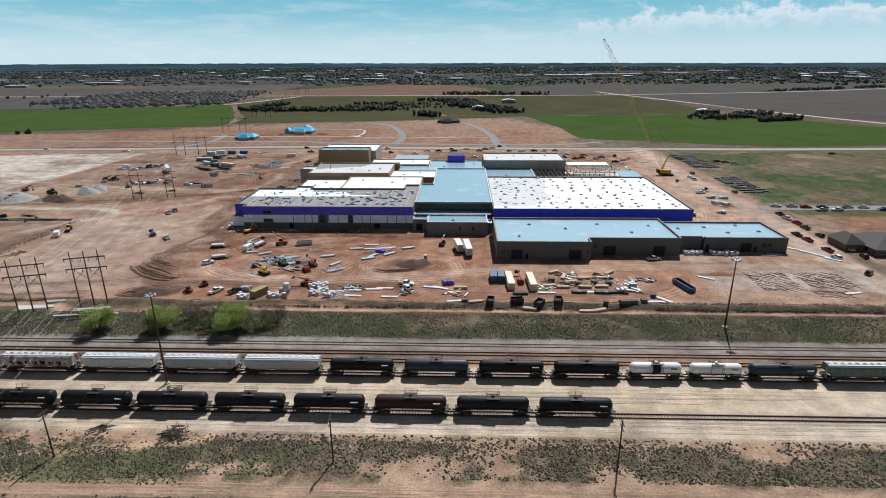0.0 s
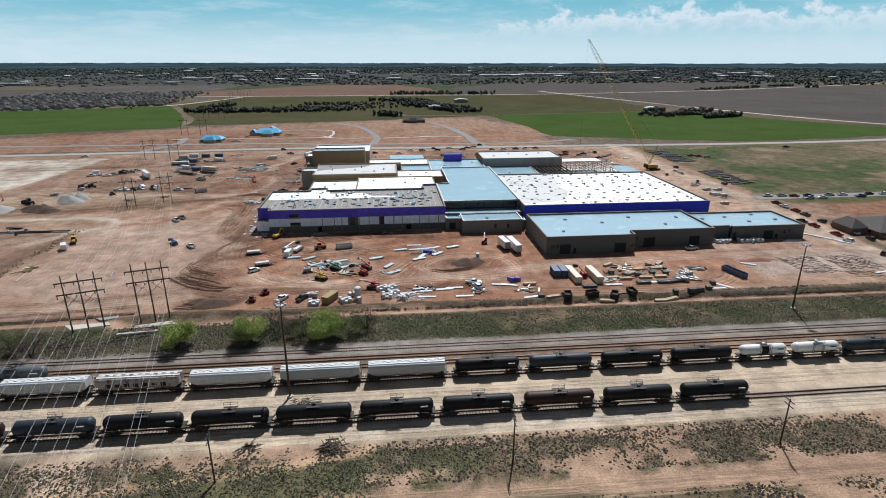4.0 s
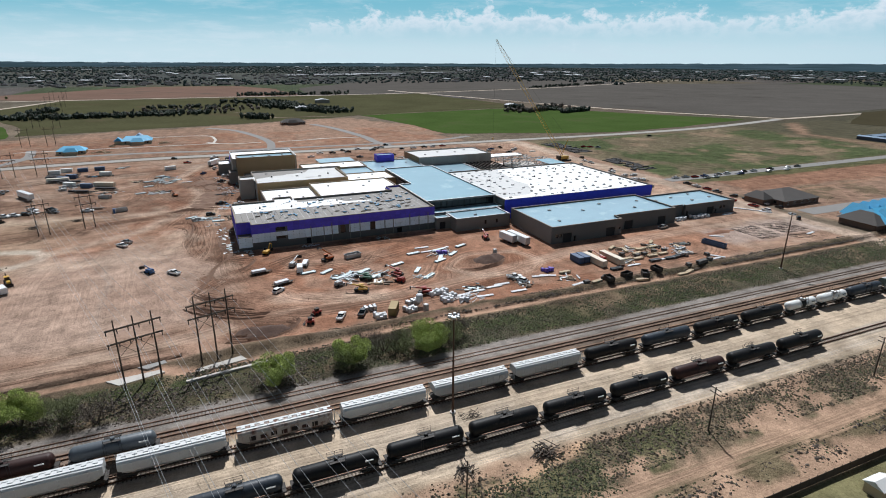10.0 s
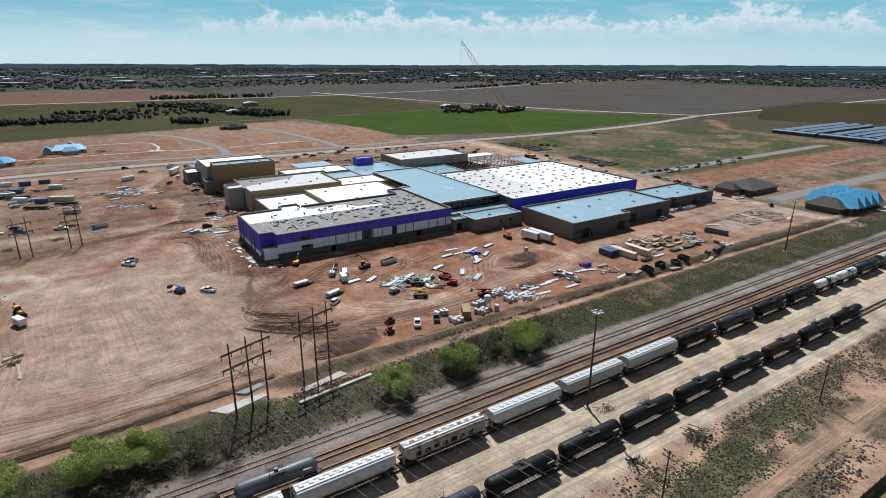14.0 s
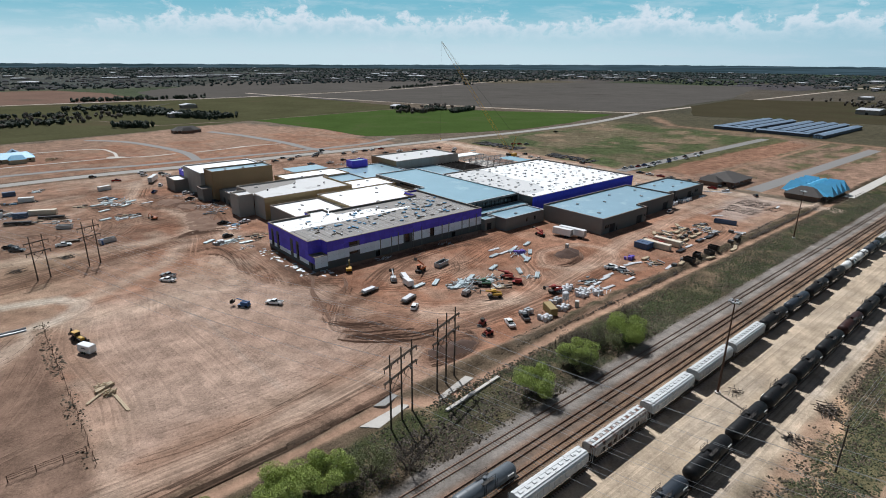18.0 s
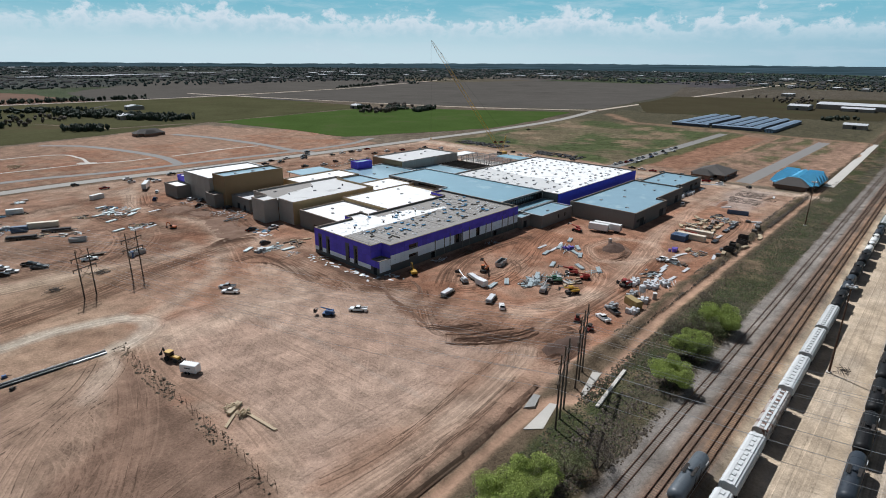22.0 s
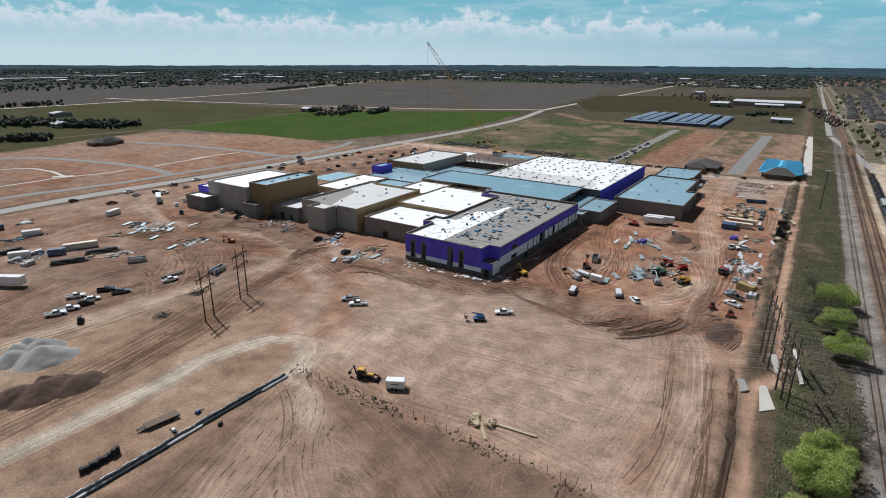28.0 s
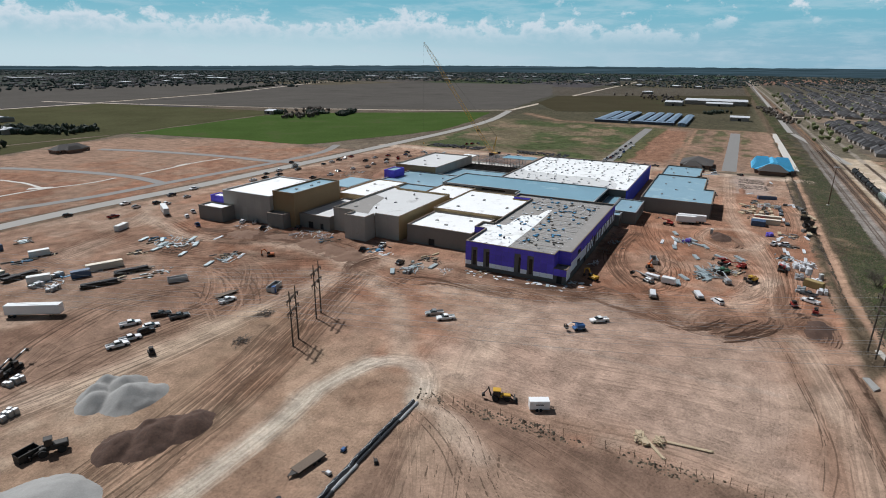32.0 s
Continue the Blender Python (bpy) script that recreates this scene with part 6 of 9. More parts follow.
def hopper_car(paint, label, length=21.3, dark_roof=False):
    th = thing("hopper_car", (0, 0, -60), label, "hopper car", "rail cars in two rows")
    h = length / 2 - 0.5
    sec = [(-1.2, 1.5), (-1.6, 2.1), (-1.6, 3.9), (-1.35, 4.35), (-0.8, 4.55), (0.8, 4.55), (1.35, 4.35), (1.6, 3.9), (1.6, 2.1), (1.2, 1.5)]
    g = Geo()
    n = len(sec)
    rings = []
    for x, low in ((-h + 0.4, 2.6), (-h + 1.9, 1.5), (h - 1.9, 1.5), (h - 0.4, 2.6)):
        rings.append([(x, y, max(z, low)) for y, z in sec])
    vs = [p for rg in rings for p in rg]
    fs = [tuple(range(n)), tuple(range(4 * n - 1, 3 * n - 1, -1))]
    for k in range(3):
        for i in range(n):
            j = (i + 1) % n
            fs.append((k * n + j, k * n + i, k * n + n + i, k * n + n + j))
    body = part("body", g.add(vs, fs), paint, th)
    for x in np.linspace(-h + 1.2, h - 1.2, 12):
        for s in (-1, 1):
            part("rib", Geo().box(x - 0.06, s * 1.6 - 0.07 if s < 0 else 1.58, 2.1, x + 0.06, s * 1.6 + 0.02 if s < 0 else 1.67, 3.95), paint, body)
    part("walkway", Geo().box(-h + 0.4, -0.95, 4.58, h - 0.4, -0.45, 4.64).box(-h + 0.4, 0.45, 4.58, h - 0.4, 0.95, 4.64), M["hopper_pale"], th)
    for x in np.linspace(-h + 1.6, h - 1.6, 10):
        part("hatch", Geo().slab(x - 0.42, -0.36, 4.54, x + 0.42, 0.36, 4.76, 0.06), M["hopper_pale"] if not dark_roof else M["hopper"], th)
    for x in (-h * 0.55, 0, h * 0.55):
        part("chute", Geo().add([(x - 2.3, -1.2, 1.55), (x + 2.3, -1.2, 1.55), (x + 2.3, 1.2, 1.55), (x - 2.3, 1.2, 1.55), (x - 0.5, -0.5, 0.55), (x + 0.5, -0.5, 0.55), (x + 0.5, 0.5, 0.55), (x - 0.5, 0.5, 0.55)], [(0, 1, 2, 3), (7, 6, 5, 4), (0, 4, 5, 1), (1, 5, 6, 2), (2, 6, 7, 3), (3, 7, 4, 0)]), paint, th)
    for s in (-1, 1):
        part("end_platform", Geo().box(s * (h - 0.9) - 0.9, -1.5, 1.05, s * (h - 0.9) + 0.9, 1.5, 1.25), M["steel_dark"], th)
        part("end_ladder", Geo().box(s * h - 0.04, -1.45, 1.2, s * h + 0.04, -1.38, 4.5).box(s * h - 0.04, -1.0, 1.2, s * h + 0.04, -0.93, 4.5), M["hopper"], th)
        part("coupler", Geo().box(s * (length / 2 - 0.25) - 0.32, -0.14, 0.75, s * (length / 2 - 0.25) + 0.32, 0.14, 1.05), M["rust"], th)
        part("side_sill", Geo().box(-h + 0.4, s * 1.45 - 0.08, 1.2, h - 0.4, s * 1.45 + 0.08, 1.5), M["steel_dark"], th)
        bogie(th, s * (h - 2.0), 0)
    return th


def line_up(th, xs, y, z=RAIL):
    spread(th, [pose(x, y, z, 0, 0, 180 if i % 3 == 1 else 0) for i, x in enumerate(xs)])


black_car = tank_car(M["black"], "long black tank car standing on its track", 18.3)
line_up(black_car, [26.2, 7.4, -30.2, -48.7, -67.0, -85.0, -103.2], 109.3)
red_car = tank_car(M["maroon"], "dark maroon tank car coupled between black ones", 18.3)
line_up(red_car, [-11.4, -139.8, -158.2], 109.3)
slate_car = tank_car(M["slate"], "slate blue-grey tank car", 18.3)
spread(slate_car, [pose(-121.4, 109.3, RAIL)])
for x in (12.9,):
    copy_thing(black_car, pose(x, 125.5, RAIL))
copy_thing(black_car, pose(-25.4, 125.5, RAIL))
copy_thing(slate_car, pose(-6.2, 125.5, RAIL, 0, 0, 180))
copy_thing(black_car, pose(32.0, 125.5, RAIL, 0, 0, 180))
copy_thing(slate_car, pose(80.9, 125.5, RAIL))
for i, x in enumerate((120.5, 139.2, 157.9, 176.6, 195.3)):
    copy_thing(black_car, pose(x, 125.5, RAIL, 0, 0, 180 * (i % 2)))
white_car = tank_car(M["tank_white"], "short white tank car with a black band", 14.7, 2.75, M["black"])
spread(white_car, [pose(49.3, 125.5, RAIL)])
white_car2 = tank_car(M["tank_white"], "short white tank car with rust streaks", 14.7, 2.75)
spread(white_car2, [pose(64.3, 125.5, RAIL)])
grey_hop = hopper_car(M["hopper"], "pale grey covered hopper car with roof hatches", 21.0)
spread(grey_hop, [pose(-45.9, 125.5, RAIL), pose(-67.3, 125.5, RAIL, 0, 0, 180)])
pale_hop = hopper_car(M["hopper_pale"], "off-white covered hopper car with roof hatches", 21.0)
spread(pale_hop, [pose(-88.7, 125.5, RAIL), pose(-131.6, 125.5, RAIL, 0, 0, 180), pose(-153.0, 125.5, RAIL), pose(-174.4, 125.5, RAIL)])
rust_hop = hopper_car(M["hopper_rust"], "rust-streaked covered hopper car with scrawled paint", 21.0)
spread(rust_hop, [pose(-110.2, 125.5, RAIL)])
for i in range(7):
    part("scrawl", Geo().box(-7.4 + i * 2.1, -1.64, 2.2 + 0.1 * (i % 3), -6.2 + i * 2.1, -1.605, 3.3 - 0.12 * (i % 2)), M["maroon"] if i % 2 else M["black"], rust_hop, "dark unreadable painted bars")
green_hop = hopper_car(M["hopper_green"], "dull green covered hopper car", 20.2)
spread(green_hop, [pose(100.6, 125.5, RAIL)])
grey_tank = tank_car(M["tank_grey"], "lone grey tank car on the inner siding", 17.0, 3.0)
spread(grey_tank, [pose(-142.5, 131.8, RAIL + 0.35)])
copy_thing(red_car, pose(-160.6, 131.8, RAIL + 0.35))

# ---- poles, masts, towers and their wires ----


def sag(g, p, q, drop, n=14, r=0.02):
    p, q = Vector(p), Vector(q)
    pts = [p.lerp(q, i / n) - Vector((0, 0, 4 * drop * (i / n) * (1 - i / n))) for i in range(n + 1)]
    side = (q - p).cross(Vector((0, 0, 1))).normalized() * r
    rise = Vector((0, 0, r))
    vs = [c + e for c in pts for e in (side, rise, -side, -rise)]
    return g.add(vs, [(4 * i + k, 4 * i + (k + 1) % 4, 4 * i + 4 + (k + 1) % 4, 4 * i + 4 + k) for i in range(n) for k in range(4)])


def utility_pole(x, y, h=11.0, turn=90):
    th = thing("utility_pole", (x, y, ground_z(x, y), 0, 0, turn), "weathered wooden utility pole with a crossarm", "utility pole", "poles along the tracks")
    part("pole", Geo().tube((0, 0, -0.4), (0, 0, h), 0.19, 0.12, 10), M["timber"], th)
    for z in (h - 0.4, h - 1.5):
        a = part("crossarm", Geo().box(-1.3, -0.07, z - 0.08, 1.3, 0.07, z + 0.08), M["timber"], th)
        for dx in (-1.15, 1.15):
            part("insulator", Geo().lathe([(z + 0.08, 0.05), (z + 0.16, 0.08), (z + 0.26, 0.03)], "z", 6, pose(dx, 0, 0)), M["galv"], a)
    part("brace", Geo().tube((-0.7, 0.09, h - 0.45), (0, 0.09, h - 1.2), 0.03, n=4).tube((0.7, 0.09, h - 0.45), (0, 0.09, h - 1.2), 0.03, n=4), M["galv"], th)
    return th


PX = (-84.0, -25.8, 31.5, 88.0, 145.0)
for x in PX:
    utility_pole(x, 92.4)
for a, b in zip(PX, PX[1:]):
    ow = thing("overhead_line", ((a + b) / 2, 92.4, 10), "thin wires strung between the wooden poles", "wire", "wires along the tracks")
    for dy in (-1.15, -0.55, 0.55, 1.15):
        part("wire", sag(Geo(), (a, 92.4 + dy, 10.9), (b, 92.4 + dy, 10.9), 0.9, 14, 0.015), M["wire"], ow, world=True)


def light_mast(x, y, h, label):
    th = thing("light_mast", (x, y, 0), label, "light mast", "tall yard masts")
    part("pole", Geo().tube((0, 0, -0.3), (0, 0, h), 0.30, 0.14, 10), M["rust"], th)
    r = part("lamp_ring", Geo().lathe([(h - 0.5, 0.2), (h - 0.45, 0.75), (h - 0.3, 0.75), (h - 0.25, 0.2)], "z", 12), M["galv"], th)
    for i in range(6):
        w = i * math.pi / 3
        part("floodlight", Geo().slab(-0.3, -0.28, -0.28, 0.3, 0.28, 0.22, 0.05), M["galv"], r, at=pose(1.05 * math.cos(w), 1.05 * math.sin(w), h - 0.2, 0, 0, math.degrees(w)))
    part("base", Geo().lathe([(-0.3, 0.7), (0.35, 0.7), (0.4, 0.6)], "z", 10), M["concrete"], th)
    return th


light_mast(-74.2, 120.0, 24.5, "tall thin light mast between the rail tracks")
light_mast(79.8, 154.6, 22.0, "tall thin light mast beyond the tracks")


def h_frame(x0, y0, x1, y1, n, h, label):
    """Poles in a row from the first to the last place, tied by crossarms and braces."""
    ln = math.hypot(x1 - x0, y1 - y0)
    th = thing("pylon", (x0, y0, 0, 0, 0, math.degrees(math.atan2(y1 - y0, x1 - x0))), label, "pylon", "timber pylons")
    s = ln / (n - 1)
    for i in range(n):
        part("pole", Geo().tube((i * s, 0, -0.5), (i * s, 0, h), 0.24, 0.15, 10), M["timber"], th)
    for z in (h - 2.4, h - 6.0) if y0 < 470 else (h - 2.4,):
        a = part("crossarm", Geo().box(-2.0, -0.22, z - 0.14, ln + 2.0, -0.12, z + 0.14).box(-2.0, 0.12, z - 0.14, ln + 2.0, 0.22, z + 0.14), M["timber"], th)
        for i in range(2 * n if y0 < 470 else 0):
            dx = -1.8 + i * (ln + 3.6) / (2 * n - 1)
            part("insulator", Geo().lathe([(z - 1.2, 0.03), (z - 1.1, 0.11), (z - 0.3, 0.11), (z - 0.14, 0.03)], "z", 6, pose(dx, 0, 0)), M["steel_dark"], a)
    for i in range(n - 1):
        part("brace", Geo().tube((i * s, 0.2, h - 6), (i * s + s, 0.2, h - 10), 0.06, n=5).tube((i * s + s, 0.2, h - 6), (i * s, 0.2, h - 10), 0.06, n=5), M["timber"], th)
    return th


LINE_1 = [(-240, 462, -233.5, 464.5, 2, 17), (-190.3, 309.5, -186.3, 311.0, 2, 16.5), (-143.3, 159.6, -135.5, 162.2, 3, 18.3), (-104, 8, -96, 10, 3, 18.3)]
LINE_2 = [(-221, 462, -215.0, 464.3, 2, 17), (-173.3, 315.2, -169.3, 316.6, 2, 17.5), (-126.0, 164.6, -118.3, 167.0, 3, 19.3), (-87, 13, -79, 15, 3, 19.3)]
for ln in (LINE_1, LINE_2):
    for q in ln:
        h_frame(*q, "weathered timber pylon of %s poles with crossarms" % ("three" if q[4] == 3 else "two"))
    for a, b in zip(ln, ln[1:]):
        pw = thing("power_line", ((a[0] + b[0]) / 2, (a[1] + b[1]) / 2, 14), "thin bright power lines hung between timber pylons", "wire", "spans of the power line")
        for f in (-0.22, 0.5, 1.22):
            for up_z in (3.6, 7.2):
                p = (a[0] + (a[2] - a[0]) * f, a[1] + (a[3] - a[1]) * f, a[5] - up_z)
                q = (b[0] + (b[2] - b[0]) * f, b[1] + (b[3] - b[1]) * f, b[5] - up_z)
                part("wire", sag(Geo(), p, q, 2.6, 20, 0.03), M["wire"], pw, world=True)
# the same line goes on far to the north
for k in range(1, 6):
    for ox, n in ((-240, 2), (-221, 2)):
        h_frame(ox - 22 * k, 462 + 150 * k, ox - 22 * k + 6, 464 + 150 * k, 2, 17, "weathered timber pylon of two poles far off")

# ---- trees ----


def crown_mesh(name, mat, blobs, count, size, seed):
    """Many small leaf clumps, each a bent quad, set about the limbs' ends."""
    q = np.random.RandomState(seed)
    bl = np.array(blobs)[q.randint(len(blobs), size=count)]
    d = q.normal(size=(count, 3))
    d /= np.linalg.norm(d, axis=1)[:, None]
    rr = q.uniform(0.4, 1.08, count) ** 0.6
    c = bl[:, :3] + d * bl[:, [3, 3, 4]] * rr[:, None]
    a = q.normal(size=(count, 3))
    a /= np.linalg.norm(a, axis=1)[:, None]
    b = np.cross(a, q.normal(size=(count, 3)))
    b /= np.linalg.norm(b, axis=1)[:, None]
    e = np.cross(a, b)
    s = (size * q.uniform(0.6, 1.5, count))[:, None]
    v = np.stack([c + b * s, c + e * s * 0.7, c - b * s, c - e * s * 0.6 + a * s * 0.3], 1).reshape(-1, 3)
    me = bpy.data.meshes.new(name)
    me.from_pydata(v.tolist(), [], np.arange(4 * count).reshape(-1, 4).tolist())
    me.materials.append(mat)
    return me


def tree(name, label, mat, h, spread_r, seed, leaves=14000, size=0.14, trunks=3, group="trees beside the railway"):
    q = random.Random(seed)
    th = thing(name, (0, 0, -60), label, "tree", group)
    blobs = []
    g = Geo()
    for k in range(trunks):
        a = 2 * math.pi * k / trunks + q.uniform(-0.5, 0.5)
        base = Vector((0.25 * math.cos(a), 0.25 * math.sin(a), -0.2))
        mid = Vector((spread_r * 0.35 * math.cos(a), spread_r * 0.35 * math.sin(a), h * 0.42))
        g.tube(base, mid, 0.2, 0.11, 6)
        for j in range(4):
            b = a + q.uniform(-1.3, 1.3)
            tip = Vector((spread_r * q.uniform(0.35, 0.85) * math.cos(b), spread_r * q.uniform(0.35, 0.85) * math.sin(b), h * q.uniform(0.55, 0.93)))
            g.tube(mid, tip, 0.09, 0.03, 5)
            blobs.append((tip.x, tip.y, tip.z - h * 0.06, spread_r * q.uniform(0.28, 0.48), h * q.uniform(0.12, 0.2)))
            low = mid.lerp(tip, 0.5) + Vector((q.uniform(-1, 1), q.uniform(-1, 1), 0))
            blobs.append((low.x * 1.3, low.y * 1.3, max(low.z - h * 0.12, h * 0.2), spread_r * q.uniform(0.3, 0.45), h * 0.16))
    part("trunk", g, M["bark"], th)
    part("crown", crown_mesh("crown", mat, blobs, leaves, size, seed), mat, th)
    return th


t1 = tree("tree", "bushy tree in fresh yellow-green spring leaf", M["leaf"], 7.2, 4.6, 3, 24000, 0.105)
t2 = tree("tree", "wide bushy tree in fresh green leaf beside the tracks", M["leaf"], 8.0, 5.6, 8, 28000, 0.105)
t3 = tree("tree", "thin half-bare tree with dull green leaf", M["leaf_dull"], 6.5, 4.8, 21, 7000, 0.10)
t4 = tree("tree", "bare grey twiggy tree among the scrub", M["twig"], 6.0, 4.4, 33, 5200, 0.08)
spread(t1, [pose(-109.5, 148.0, 0), pose(-163, 152, 0, 0, 0, 80), pose(-186, 156, 0, 0, 0, 200), pose(-205, 153, 0, 0, 0, 30)])
spread(t2, [pose(-68.5, 149.5, 0), pose(-171, 153.5, 0, 0, 0, 130), pose(-196, 150, 0, 0, 0, 250)])
spread(t3, [pose(-92.0, 148.6, 0), pose(-155, 150.5, 0, 0, 0, 50), pose(-75, 151.5, 0, 0, 0, 170), pose(-62, 151, 0, 0, 0, 290), pose(-180, 150, 0, 0, 0, 10)])
spread(t4, [pose(-85, 156, 0), pose(-80, 153, 0, 0, 0, 90), pose(-148, 147, 0, 0, 0, 140), pose(-57, 154.5, 0, 0, 0, 200), pose(-178, 146.5, 0, 0, 0, 300)])
copy_thing(t1, pose(-90.0, 149.8, 0, 0, 0, 220))

# low scrub: tufts in clumps
def tufts(name, label, mat, boxes, seed, size):
    q = np.random.RandomState(seed)
    px, py = [], []
    for x0, x1, y0, y1, n, thr in boxes:
        xs, ys = q.uniform(x0, x1, n), q.uniform(y0, y1, n)
        dens = fbm(xs, ys, 14, 41) + 0.35 * (fbm(xs, ys, 4, 57) - 0.5) + 0.08 * q.normal(size=n)
        px.append(xs[dens > thr])
        py.append(ys[dens > thr])
    x, y = np.concatenate(px), np.concatenate(py)
    n = len(x)
    s = size * q.uniform(0.4, 1.6, n) * (0.7 + 0.6 * q.uniform(size=n))
    v = np.empty((n, 6, 3))
    a = q.uniform(0, 6.3, n)
    for i in range(5):
        w, rr = a + i * 1.2566, s * q.uniform(0.5, 1.0, n)
        v[:, i] = np.stack([x + rr * np.cos(w), y + rr * np.sin(w), -0.1 + s * q.uniform(0.0, 0.45, n)], 1)
    v[:, 5] = np.stack([x + q.uniform(-0.3, 0.3, n) * s, y + q.uniform(-0.3, 0.3, n) * s, -0.1 + s * q.uniform(0.6, 1.1, n)], 1)
    base = np.arange(n)[:, None] * 6
    f = np.concatenate([base + np.array([[i, (i + 1) % 5, 5]]) for i in range(5)])
    me = bpy.data.meshes.new(name)
    me.from_pydata(v.reshape(-1, 3).tolist(), [], f.tolist())
    me.materials.append(mat)
    return tagged(new(name, me), label, "scrub", kind="stuff")


tufts("scrub", "low green scrub and weeds on the verge", M["scrub"], ((-230, 220, 145.5, 161, 60000, 0.36), (-200, 220, 88, 98.5, 26000, 0.47), (-95, -54, 85, 96, 5000, 0.3), (-200, 220, 77, 82, 9000, 0.47)), 5, 0.24)
tufts("dry_scrub", "brown dry scrub in ragged rows along the dirt lanes", M["scrub_dry"], ((-128, 230, 166.5, 171.5, 8500, 0.34), (-196.6, -192.4, 188, 268, 900, 0.40), (-230, 220, 97, 101, 6500, 0.40), (-200, 220, 88, 99, 22000, 0.45), (-230, -100, 144, 152, 7000, 0.38), (-230, 220, 145, 161, 9000, 0.42), (-130, 220, 159, 162.5, 4500, 0.40), (-150, 150, 75, 82, 7000, 0.50), (175, 450, 210, 480, 6000, 0.5)), 6, 0.30)
tufts("dark_scrub", "dark leafless brush below the pylons", M["twig"], ((-165, -95, 144.5, 156, 3500, 0.42), (-60, 60, 166.5, 171, 1500, 0.40), (60, 150, 166, 172, 2200, 0.36), (-60, 40, 76, 81, 1800, 0.46)), 8, 0.34)

# ---- vehicles ----


def wheel(th, x, y, r=0.4, w=0.26):
    part("wheel", Geo().lathe([(-w / 2, r * 0.86), (-w / 2 + 0.04, r), (w / 2 - 0.04, r), (w / 2, r * 0.86)], "y", 12, pose(x, y, r)), M["rubber"], th)


def pickup(paint, label):
    th = thing("pickup_truck", (0, 0, -60), label, "pickup truck", "parked vehicles")
    part("body", Geo().profile([(-2.85, 0.5), (-2.85, 0.72), (0.2, 0.72), (0.2, 1.15), (1.25, 1.12), (2.65, 1.0), (2.85, 0.8), (2.85, 0.42), (2.3, 0.36), (-2.3, 0.42)], -0.98, 0.98, inset=(0.95, 0.06)), paint, th)
    for s in (-1, 1):
        part("bed_side", Geo().slab(-2.85, s * 0.92 - 0.06, 0.7, -0.75, s * 0.92 + 0.06, 1.18, 0.03), paint, th)
        part("headlight", Geo().box(2.70, s * 0.72 - 0.2, 0.72, 2.87, s * 0.72 + 0.2, 0.92), M["lamp"], th)
        part("tail_light", Geo().box(-2.88, s * 0.86 - 0.09, 0.75, -2.8, s * 0.86 + 0.09, 1.1), M["tail"], th)
        for x in (-1.9, 1.9):
            wheel(th, x, s * 0.86)
    part("tailgate", Geo().slab(-2.87, -0.86, 0.68, -2.76, 0.86, 1.16, 0.03), paint, th)
    part("cab_glass", Geo().profile([(-0.78, 0.72), (-0.78, 1.12), (-0.6, 1.66), (0.55, 1.68), (1.32, 1.13), (0.9, 0.9)], -0.93, 0.93, inset=(1.4, 0.16)), M["glass"], th, "dark cab windows")
    part("roof", Geo().slab(-0.64, -0.78, 1.64, 0.6, 0.78, 1.76, 0.05), paint, th)
    part("door", Geo().box(-0.78, -0.97, 0.6, 1.0, 0.97, 1.14), paint, th)
    part("bumper", Geo().slab(2.78, -0.95, 0.38, 2.98, 0.95, 0.58, 0.04), M["galv"], th)
    return th


def car(paint, label, tall=False):
    th = thing("suv" if tall else "car", (0, 0, -60), label, "suv" if tall else "car", "parked vehicles")
    k = 1.2 if tall else 1.0
    part("body", Geo().profile([(-2.3, 0.4), (-2.3, 0.85 * k), (-2.1, 0.95 * k), (1.0, 0.95 * k), (2.15, 0.8 * k), (2.3, 0.6), (2.3, 0.36), (1.8, 0.3), (-1.8, 0.3)], -0.92, 0.92, inset=(0.7, 0.05)), paint, th)
    back = -2.15 if tall else -1.85
    part("glasshouse", Geo().profile([(back, 0.93 * k), (back + 0.35, 1.38 * k), (0.25, 1.4 * k), (1.1, 0.93 * k)], -0.86, 0.86, inset=(1.1, 0.14)), M["glass"], th, "dark windows")
    part("roof", Geo().slab(back + 0.3, -0.7, 1.37 * k, 0.25, 0.7, 1.37 * k + 0.09, 0.04), paint, th)
    for s in (-1, 1):
        part("headlight", Geo().box(2.1, s * 0.66 - 0.18, 0.62, 2.33, s * 0.66 + 0.18, 0.76), M["lamp"], th)
        part("tail_light", Geo().box(-2.33, s * 0.7 - 0.16, 0.7, -2.25, s * 0.7 + 0.16, 0.88), M["tail"], th)
        for x in (-1.4, 1.4):
            wheel(th, x, s * 0.82, 0.33, 0.22)
    return th


PAINTS = dict(w=("car_white", "white"), s=("car_silver", "silver"), g=("car_grey", "dark grey"), k=("car_black", "black"), r=("car_red", "dark red"), b=("car_blue", "dark blue"))
FLEET = {}


def park(kind, c, x, y, turn):
    m = pose(x, y, max(0.0, ground_z(x, y)) if abs(x) < 330 and 64 < y < 475 else 0.11, 0, 0, turn)
    key = kind + c
    if key in FLEET:
        return copy_thing(FLEET[key], m)
    mat, word = PAINTS[c]
    th = pickup(M[mat], word + " pickup truck parked on the dirt") if kind == "p" else car(M[mat], word + (" sport utility vehicle parked on the dirt" if kind == "u" else " saloon car parked on the dirt"), kind == "u")
    FLEET[key] = th
    th.matrix_basis = m
    return th


